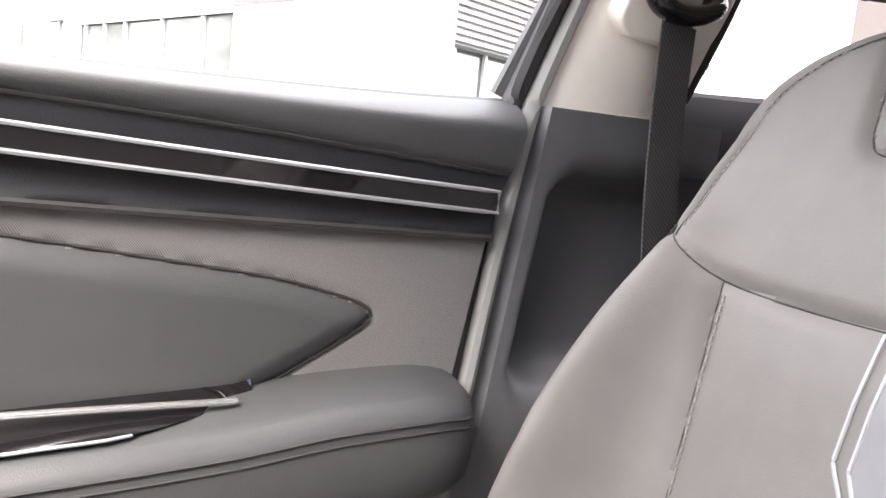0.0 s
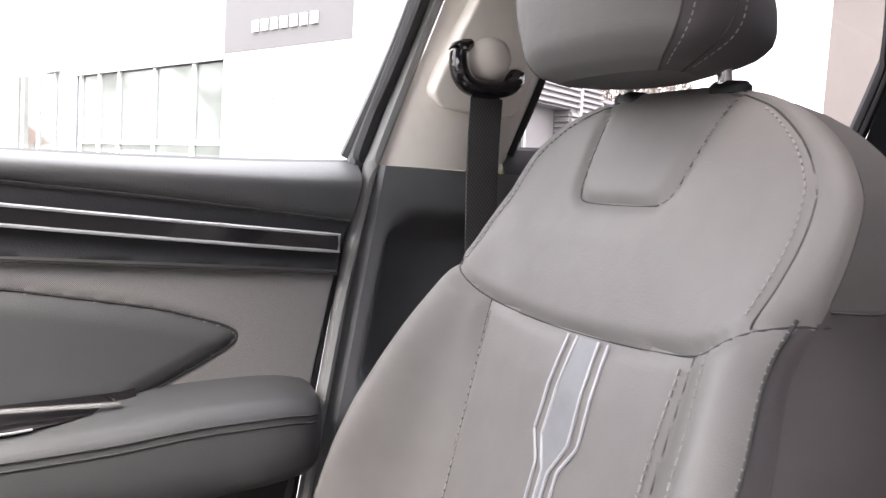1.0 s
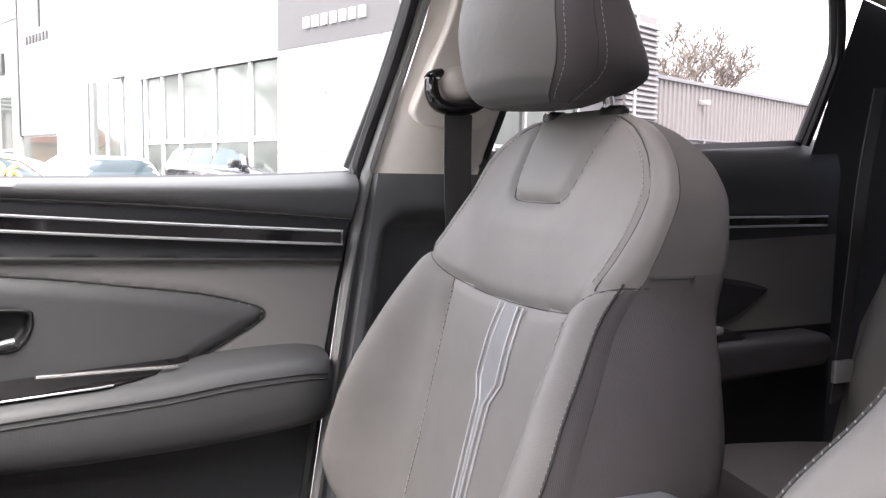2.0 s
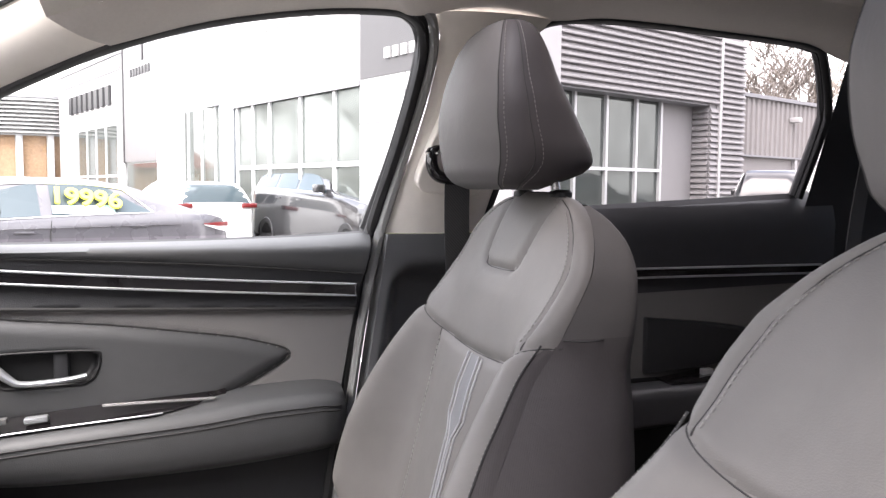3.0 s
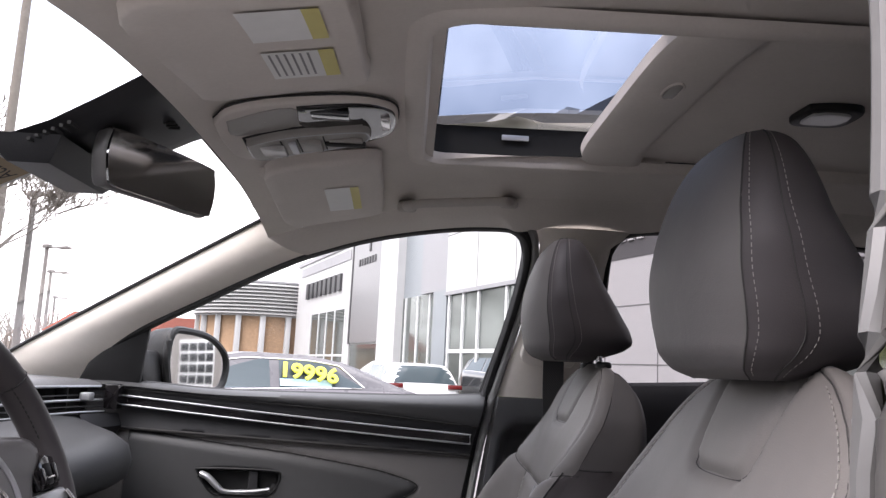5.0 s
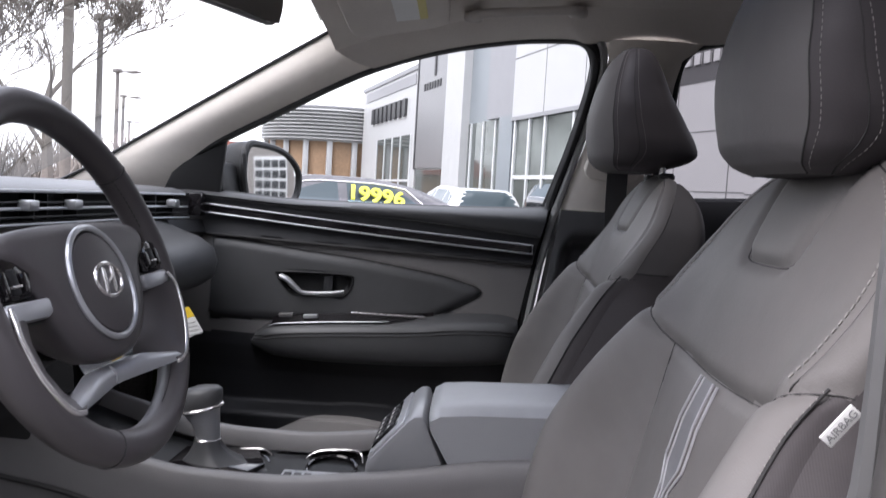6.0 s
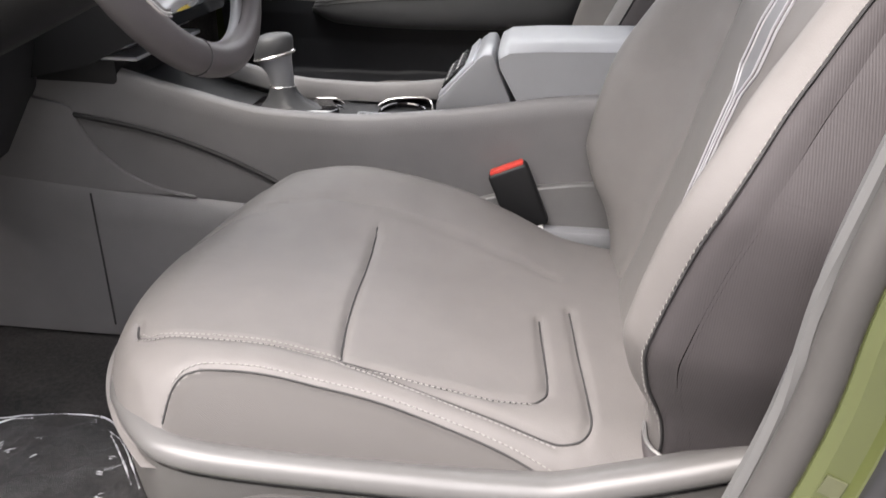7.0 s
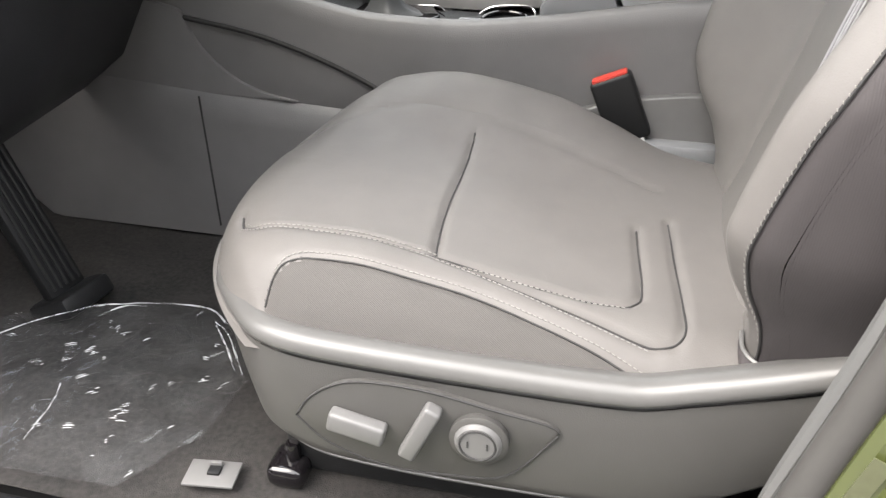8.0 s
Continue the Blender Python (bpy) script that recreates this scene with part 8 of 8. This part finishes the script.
for k in range(13):
    z = 3.86 + 0.178 * k
    bm = loft([[(x, -0.02, z), (x, -0.12, z + 0.015), (x, -0.12, z + 0.05), (x, -0.03, z + 0.15), (x, -0.02, z + 0.168)] for x in (-6.0, 6.95)])
    fb("louvre", bm, LOUVRE, "", wing)
for k in range(34):
    z = G + 0.02 + 0.178 * k
    bm = loft([[(x, -0.02, z), (x, -0.12, z + 0.015), (x, -0.12, z + 0.05), (x, -0.03, z + 0.15), (x, -0.02, z + 0.168)] for x in (7.08, 8.45)])
    fb("louvre", bm, LOUVRE, "", wing)
    if z < 3.75:
        bm = loft([[(x, -0.02, z), (x, -0.10, z + 0.015), (x, -0.10, z + 0.05), (x, -0.03, z + 0.15), (x, -0.02, z + 0.168)] for x in (6.55, 6.95)])
        fb("louvre", bm, LOUVRE, "", wing)
        bm = loft([[(6.53 + 0.02, y, z), (6.53 - 0.05, y, z + 0.015), (6.53 - 0.05, y, z + 0.05), (6.53 + 0.01, y, z + 0.15), (6.53 + 0.02, y, z + 0.168)] for y in (0.0, 2.6)])
        fb("louvre", bm, LOUVRE, "", wing)
fb("louvre_joint", box(6.95, 7.08, -0.13, 0.0, G, 6.1), CLADWHITE, "pale vertical joint", wing)
fb("wing_upper", box(-6.0, 8.4, 0.0, 3.0, 3.84, 6.15), LOUVRE, "", wing)
fb("wing_pier", box(6.56, 8.4, 0.0, 3.0, G, 3.84), LOUVRE, "", wing)
fb("recess_soffit", box(-6.0, 6.5, 0.0, 2.6, 3.80, 3.86), CLADGREY, "", wing)
gl = fb("wing_glazing", box(-6.0, 4.75, 0.5, 0.56, G, 3.8), SHOPGLASS, "tall wing glazing", wing)
for x in (-4.5, -3.2, -1.8, -0.45, 0.9, 2.22, 3.55, 4.72):
    fb("mullion", box(x - 0.045, x + 0.045, 0.40, 0.52, G, 3.8), ALU, "", gl)
for z in (0.75, 1.8):
    fb("transom", box(-6.0, 4.75, 0.41, 0.52, z - 0.05, z + 0.04), ALU, "", gl)
fb("recess_wall", box(4.75, 6.5, 0.55, 0.9, G, 3.8), LOUVRE, "", wing)
# rear wall: ribbed upper sheet over a smooth base
rear_wall = fb("rear_wall_base", box(8.4, 60, 0.35, 0.7, G, 2.40), WALLTAN, "smooth tan base wall", wing)
bm = bmesh.new()
rows = []
x = 8.4
while x < 60:
    rows += [[(x, 0.30, 2.40), (x, 0.30, 4.30)], [(x + 0.12, 0.30, 2.40), (x + 0.12, 0.30, 4.30)], [(x + 0.16, 0.24, 2.40), (x + 0.16, 0.24, 4.30)], [(x + 0.28, 0.24, 2.40), (x + 0.28, 0.24, 4.30)]]
    x += 0.32
fb("ribbed_sheet", sheet(rows), WALLTAN, "ribbed tan metal wall", wing)
fb("wall_cap", box(8.4, 60, 0.15, 0.9, 4.30, 4.42), CLADGREY, "", wing)
fb("wall_ledge", box(8.4, 60, 0.18, 0.36, 2.36, 2.42), CLADGREY, "", wing)
fb("downpipe", box(12.45, 12.58, 0.2, 0.35, G, 2.4), CLADWHITE, "pale downpipe", wing)
fb("wall_lamp", box(12.02, 12.26, -0.10, 0.26, 3.62, 3.80, 0.03), CLADWHITE, "small wall lamp", wing)
gd = fb("garage_door", box(29.5, 39.5, 0.28, 0.40, G, 3.6), ALU, "white glazed garage door", wing)
for i in range(6):
    for j in range(4):
        fb("garage_pane", box(29.9 + 1.6 * i, 31.2 + 1.6 * i, 0.26, 0.30, 0.15 + 0.86 * j, 0.78 + 0.86 * j), SHOPGLASS, "", gd)
fb("wing_back", box(-5.0, 60, 3.0, 12.0, G, 4.3), WALLTAN, "", wing)


# ---------------------------------------------------------------- parked cars
def car_body(label, length, wide, top, belt, paint, glass_runs, handles=None, lamp=None, group="parked cars"):
    """A parked car, nose at x = 0 and tail at x = length, standing on z = 0. top, belt: height tables along x."""
    c = thing("parked_car", label, "car", group=group)
    xs = np.linspace(0, length, 60)
    rows = []
    for x in xs:
        zt, zb = soft(top, x), soft(belt, x)
        end = min(x, length - x)
        w = wide / 2 * (0.80 + 0.20 * min(1, end / 0.45) ** 0.5)
        cab = max(0.0, zt - zb)
        zb2 = min(zb, zt - 0.02)
        wr = w - 0.04 - min(0.26, cab * 0.55)
        half = [(w * 0.97, 0.22), (w, 0.34), (w * 1.0, 0.55), (w * 0.985, zb2 - 0.12), (w * 0.965, zb2 - 0.02), (w * 0.955 - 0.004, zb2)]
        half += [((w * 0.95) + (wr - w * 0.95) * k, zb2 + (zt - 0.035 - zb2) * k) for k in (0.3, 0.6, 0.9)]
        half += [(wr * 0.93, zt - 0.012), (wr * 0.6, zt - 0.002), (0.0, zt)]
        rows.append([(x, -y, z) for y, z in half] + [(x, y, z) for y, z in reversed(half[:-1])])
    bm = sheet(rows)
    bm.verts.ensure_lookup_table()
    m = len(rows[0])
    bm.faces.new([bm.verts[k] for k in range(m)])
    bm.faces.new([bm.verts[len(bm.verts) - m + k] for k in range(m)])
    bmesh.ops.recalc_face_normals(bm, faces=bm.faces)
    part("body", bm, paint, c, "painted body", angle=32)

    def surf(x, k, s):
        zt, zb = soft(top, x), soft(belt, x)
        w = wide / 2 * (0.80 + 0.20 * min(1, min(x, length - x) / 0.45) ** 0.5)
        wr = w - 0.04 - min(0.26, max(0, zt - zb) * 0.55)
        return Vector((x, s * (w * 0.95 + (wr - w * 0.95) * k + 0.006), zb + (zt - 0.035 - zb) * k))
    for s in (1, -1):
        for x0, x1, k0, k1 in glass_runs:
            n = 10
            bm = sheet([[surf(x0 + (x1 - x0) * i / n, 0.08 + (k - 0.08) * 1.0, s) for k in (0.08, 0.08 + (k0 + (k1 - k0) * i / n - 0.08) * 0.5, k0 + (k1 - k0) * i / n)] for i in range(n + 1)])
            part("side_window", bm, CARGLASS, c, "tinted side window")
        xa, xb = glass_runs[0][0], glass_runs[-1][1]
        line = [surf(x, 0.90 if glass_runs[0][3] > 0.5 else 0.9, s) for x in np.linspace(xa + 0.25, xb - 0.30, 14)] + [surf(xb, 0.10, s)] + [surf(x, 0.05, s) for x in np.linspace(xb - 0.05, xa, 16)]
        part("window_line", tube(line, 0.009, 5), CHROME, c, "bright window line")
        for x in handles or (glass_runs[0][1] - 0.12, glass_runs[1][1] - 0.16):
            p = surf(x, 0.0, s)
            part("door_handle", box(x - 0.10, x + 0.10, min(p.y, p.y + s * 0.045), max(p.y, p.y + s * 0.045), p.z - 0.15, p.z - 0.12, 0.008), paint, c, "body-coloured handle")
        p = surf(glass_runs[0][0] + 0.12, 0.1, s)
        part("door_mirror", box(p.x - 0.12, p.x + 0.06, min(p.y, p.y + s * 0.2), max(p.y, p.y + s * 0.2), p.z, p.z + 0.14, 0.03, 3), paint, c)
        for x in (0.17 * length, 0.80 * length):
            wm = pose(x, s * (wide / 2 - 0.10), 0.33, 90, 0, 0)
            wh = part("wheel", turned(turned_round([(0.22, 0.10), (0.30, 0.11), (0.33, 0.07), (0.33, -0.07), (0.30, -0.11), (0.22, -0.10)], 28), wm), RUBBER, c, "black tyre")
            part("rim", turned(turned_round([(0.0, 0.075), (0.05, 0.085), (0.20, 0.06), (0.225, 0.10), (0.225, -0.1), (0.0, -0.09)], 20), wm if s < 0 else wm @ pose(0, 0, 0, 180, 0, 0)), ALU, wh, "alloy rim")
        if lamp:
            x, z, ln, h = lamp
            p = surf(x, 0, s)
            part("tail_lamp", box(length - ln - 0.02, length + 0.004, min(s * wide * 0.29, s * wide * 0.47), max(s * wide * 0.29, s * wide * 0.47), z - h, z + h, 0.02, 2), TAILRED, c, "red tail lamp")
    return c, surf


def screens(c, top, belt, wide, spans):
    for x0, x1, nm in spans:
        rows = []
        for x in np.linspace(x0, x1, 8):
            zt, zb = soft(top, x), soft(belt, x)
            wr = wide / 2 - 0.06 - min(0.26, max(0, zt - zb) * 0.55)
            rows.append([(x, wr * k * 0.86, zt + 0.006 - 0.02 * abs(k) ** 4) for k in np.linspace(-1, 1, 9)])
        part(nm, sheet(rows), CARGLASS, c, "tinted screen")


top = [(0, 0.60), (0.12, 0.72), (1.1, 0.95), (1.35, 0.98), (2.05, 1.38), (2.5, 1.455), (3.1, 1.45), (3.6, 1.385), (3.85, 1.315), (4.17, 1.185), (4.5, 1.065), (4.72, 1.01), (4.84, 0.965), (4.88, 0.80)]
belt = [(0, 0.62), (1.3, 0.93), (2.5, 0.985), (3.6, 1.03), (4.3, 1.04), (4.88, 0.98)]
sedan, surf = car_body("slate grey saloon with a yellow price on its rear side window", 4.88, 1.84, top, belt, SEDANPAINT, [(1.55, 2.70, 0.35, 0.93), (2.82, 3.44, 0.93, 0.86), (3.44, 3.90, 0.86, 0.12)], handles=(2.52, 3.72))
screens(sedan, top, belt, 1.84, ((1.38, 2.02, "windscreen"), (3.72, 4.45, "rear_screen")))
# wrap-round tail lamps with a clear lower wedge, shoulder crease and door gaps
for s in (1, -1):
    def flank(x, z, off=0.008):
        return Vector((x, s * (0.92 * (0.80 + 0.20 * min(1, (4.88 - x) / 0.45) ** 0.5) + off), z))
    for nm, mat, tx, zs in (("tail_lamp", TAILRED, "red wrap-round tail lamp", ((0.915, 0.90), (0.925, 0.875), (0.93, 0.87))), ("lamp_wedge", CARWHITE, "pale lower lamp wedge", ((0.90, 0.895), (0.875, 0.835), (0.87, 0.80)))):
        bm = sheet([[flank(x, a), flank(x, (a + b) / 2, 0.014), flank(x, b)] for x, (a, b) in zip((4.50, 4.70, 4.872), zs)])
        part(nm, bm, mat, sedan, tx)
    part("shoulder_crease", tube([flank(x, 0.905 - 0.03 * (3.9 - x) / 3, 0.001) for x in np.linspace(0.9, 4.2, 24)], 0.010, 5, flat=0.5), SEDANPAINT, sedan)
    for x in (1.52, 2.78):
        part("door_gap", tube([flank(x, 0.42, 0.0), flank(x, 0.85, 0.0), flank(x + 0.02, 0.97, -0.035)], 0.006, 5), SEAM, sedan)
# price painted on the rear door glass
yaw_c = math.degrees(math.atan2(0.375, 0.927))
price = bpy.data.curves.new("price", 'FONT')
price.body = "19996"
price.size = 0.33
price.extrude = 0.004
price.offset = 0.0
price.bevel_depth = 0.012
price.align_x, price.align_y = 'CENTER', 'CENTER'
pc = new("price_figures", price)
price.materials.append(PRICEYELLOW)
tagged(pc, "hand-painted yellow price figures")
pa, pb = surf(3.18, 0.42, -1), surf(3.18, 0.70, -1)
ti = math.degrees(math.atan2(pb.y - pa.y, pb.z - pa.z))
pc.parent = sedan
pc.matrix_local = Matrix.Translation(pa + Vector((0, -0.045, 0.03))) @ pose(0, 0, 0, 90 - ti, 0, 0) @ pose(0, 0, 0, 0, 0, -6) @ Matrix.Diagonal((0.92, 0.86, 1, 1))
part("price_backing", turned(box(-0.36, 0.30, -0.15, -0.05, -0.004, 0.0), Matrix.Translation(pa + Vector((0, -0.006, 0.0))) @ pose(0, 0, 0, 90 - ti, 0, 0)), PRICEBLUE, sedan, "pale blue paper strip")
# nose to the left: tail end at run 0.88 along the bay direction
sedan.matrix_world = Matrix.Translation((0.927 * 0.62, 9.3 + 0.375 * 0.62, GROUND)) @ pose(0, 0, 0, 0, 0, yaw_c) @ Matrix.Translation((-4.88, 0.92, 0))

top = [(0, 0.75), (0.12, 0.92), (1.2, 1.12), (1.45, 1.16), (2.1, 1.64), (2.6, 1.72), (4.2, 1.70), (4.6, 1.62), (4.95, 1.20), (5.05, 0.80)]
belt = [(0, 0.78), (1.4, 1.08), (3.0, 1.14), (4.6, 1.18), (5.05, 1.1)]
suv, surf = car_body("glossy black large estate car with roof rails", 5.05, 1.98, top, belt, CARBLACK, [(1.65, 2.75, 0.35, 0.93), (2.83, 3.65, 0.93, 0.93), (3.72, 4.55, 0.92, 0.70)])
screens(suv, top, belt, 1.98, ((1.5, 2.08, "windscreen"),))
suv.matrix_world = Matrix.Translation((2.0 + 0.353 * 3.2, 16.0 - 0.935 * 3.2, GROUND)) @ pose(0, 0, 0, 0, 0, math.degrees(math.atan2(0.935, -0.353))) @ Matrix.Translation((0, -0.99, 0)) @ Matrix.Diagonal((1.04, 1.03, 1.13, 1))
top = [(0, 0.70), (0.1, 0.85), (1.0, 1.0), (1.3, 1.03), (1.95, 1.42), (2.4, 1.50), (3.7, 1.47), (4.1, 1.38), (4.35, 1.02), (4.42, 0.75)]
belt = [(0, 0.72), (1.3, 0.98), (3.0, 1.02), (4.2, 1.05), (4.42, 1.0)]
wsuv, surf = car_body("white hatchback parked tail out", 4.42, 1.82, top, belt, CARWHITE, [(1.5, 2.45, 0.35, 0.93), (2.52, 3.3, 0.93, 0.93), (3.36, 3.9, 0.9, 0.6)], lamp=(4.3, 0.98, 0.2, 0.05))
screens(wsuv, top, belt, 1.82, ((1.4, 1.9, "windscreen"), (4.02, 4.34, "rear_screen")))
wsuv.matrix_world = Matrix.Translation((0.60, 16.3, GROUND)) @ pose(0, 0, 0, 0, 0, -70) @ Matrix.Translation((-4.42, 0, 0))
c2 = copy_thing(wsuv, Matrix.Translation((-6.5, 13.2, GROUND)) @ pose(0, 0, 0, 0, 0, yaw_c))
jeep = copy_thing(suv, Matrix.Translation((13.6 + 0.635 * 4.3, 15.5 + 0.772 * 4.3, GROUND)) @ pose(0, 0, 0, 0, 0, -129.4) @ Matrix.Diagonal((0.85, 0.85, 1, 1)))


# ---------------------------------------------------------------- bare trees, poles
def bare_tree(at, height, seed, spread=0.60, depth=7, fine=0.012, label="leafless tree with a forked grey-brown crown"):
    rng = random.Random(seed)
    t = thing("tree", label, "tree", at, "bare trees")
    trunk, twigs = bmesh.new(), bmesh.new()

    def grow(p, d, length, r, level):
        pts, q, e = [p], p, d
        for _ in range(4):
            e = (e + Vector((rng.uniform(-1, 1), rng.uniform(-1, 1), rng.uniform(-0.4, 0.8))) * 0.16).normalized()
            q = q + e * length / 4
            pts.append(q)
        rs = [max(fine, r * (1 - 0.1 * k)) for k in range(5)]
        tube(pts, rs, 6 if level < 2 else 3, trunk if level < 2 else twigs)
        if level >= depth:
            return
        kids = 4 if level == 0 else 3 if level < 5 else 2 + (rng.random() < 0.6)
        for k in range(kids):
            a = rng.uniform(0, 6.28)
            side = Vector((math.cos(a), math.sin(a), rng.uniform(-0.1, 0.5)))
            nd = (e * (1 - spread * 0.5) + side * spread).normalized()
            start = pts[rng.choice((2, 3, 4, 4))]
            grow(start, nd, length * rng.uniform(0.6, 0.82), rs[-1] * rng.uniform(0.5, 0.68), level + 1)
    grow(Vector((0, 0, 0)), Vector((0.03, 0.02, 1)), height * 0.30, height * 0.018, 0)
    part("trunk", trunk, BARK, t, "grey-brown bark")
    tagged(part("twigs", twigs, BARK, t, "fine bare twigs"), kind="stuff")
    return t


tA = bare_tree((-15.2, 27.0, GROUND), 13.0, 3, fine=0.018)
tB = bare_tree((-20.5, 27.5, GROUND), 14.0, 8, fine=0.018)
for x, y, h, seed in ((-36, 40, 14, 21), (30.8, 36.0, 12.0, 5), (33.9, 38.0, 12.0, 8)):
    bare_tree((x, y, GROUND), h, seed, depth=6, fine=0.026)
m3 = copy_thing(tA, pose(-30, 24, GROUND, 0, 0, 130))
copy_thing(tB, pose(-28, 14, GROUND, 0, 0, 70))
copy_thing(tA, pose(-46, 32, GROUND, 0, 0, 220))
copy_thing(tB, pose(-42, 60, GROUND, 0, 0, 10))
copy_thing(tB, pose(6, -15, GROUND, 0, 0, 40))
copy_thing(tA, pose(15, -13, GROUND, 0, 0, 160))
copy_thing(tB, pose(-5, -17, GROUND, 0, 0, 250))
# workshop with a glazed sectional door, seen in the door mirror
shop = thing("workshop", "tan metal workshop with a white glazed sectional door", "building", (13.5, 6.8, GROUND))
shop.matrix_world = pose(13.5, 6.8, GROUND, 0, 0, 23)
DARKPANE = material("dark_door_glass", (0.03, 0.032, 0.034), 0.15, vary=0.3, scale=2, spec=0.3)
SHOPTAN = material("tan_ribbed_sheet", (0.19, 0.172, 0.16), 0.6, vary=0.06, scale=4)
DOORWHITE = material("white_door_sheet", (0.55, 0.55, 0.54), 0.45, vary=0.05, scale=6)
part("shop_wall", box(0.0, 5.0, -2.6, 2.6, 0, 5.4), SHOPTAN, shop, "tan metal sheet wall")
part("shop_roof", box(-0.25, 5.2, -2.8, 2.8, 5.404, 5.6, 0.02), POLE, shop, "grey roof edge")
bay = part("sectional_door", box(-0.05, -0.004, -1.75, 1.75, 0, 3.2, 0.01), DOORWHITE, shop, "white sectional door")
for i in range(5):
    for j in range(4):
        y0, z0 = -1.66 + 0.84 * j, 0.10 + 0.61 * i
        part("door_pane", box(-0.062, -0.054, y0, y0 + 0.76, z0, z0 + 0.47, 0.003), DARKPANE, bay, "dark glass pane")
woods = thing("far_woods", "low brownish leafless woods far off", "woods", kind="stuff")
rng = random.Random(2)
bm = bmesh.new()
for k in range(2600):
    a = radians(rng.uniform(-75, -20))
    d = rng.uniform(75, 110)
    x, y, h = d * math.sin(a), d * math.cos(a), rng.uniform(1.2, 5.5)
    p = Vector((x, y, GROUND))
    tube([p, p + Vector((rng.uniform(-0.5, 0.5), rng.uniform(-0.5, 0.5), h * 0.5)), p + Vector((rng.uniform(-1.4, 1.4), rng.uniform(-1.4, 1.4), h))], [0.14, 0.09, 0.03], 3, bm)
ob = part("thicket", bm, BARK, woods)
tagged(ob, kind="stuff")
# lamp posts in a row and one tall wooden pole
post = thing("lamp_post", "grey square lamp post with a flat lamp on an arm", "lamp post", (0, 0, 0), "lamp posts")
part("post_shaft", tube([(0, 0, 0), (0, 0, 4), (0, 0, 7.9)], [0.16, 0.13, 0.11], 8), POLE, post)
part("post_head", box(-0.25, 0.25, -0.2, 0.2, 7.75, 7.98, 0.03), POLE, post)
part("post_arm", box(0.2, 1.9, -0.05, 0.05, 7.74, 7.82), POLE, post)
part("post_lamp", box(1.2, 2.1, -0.2, 0.2, 7.66, 7.76, 0.02), POLE, post)
base = Vector((0.213, -1.155, GROUND))
az = [(-25.8, 37), (-24.7, 55), (-24.3, 72), (-23.9, 105), (-23.6, 150)]
for k, (a, d) in enumerate(az):
    p = base + Vector((d * math.sin(radians(a)), d * math.cos(radians(a)), 0))
    if k == 0:
        post.matrix_world = pose(*p, 0, 0, -30)
    else:
        copy_thing(post, pose(*p, 0, 0, -30))
wood = thing("wooden_pole", "tall grey wooden utility pole", "pole", tuple(base + Vector((31 * math.sin(radians(-27.7)), 31 * math.cos(radians(-27.7)), 0))))
part("pole_shaft", tube([(0, 0, 0), (0, 0, 7), (0, 0, 14)], [0.19, 0.17, 0.15], 10), BARK, wood)
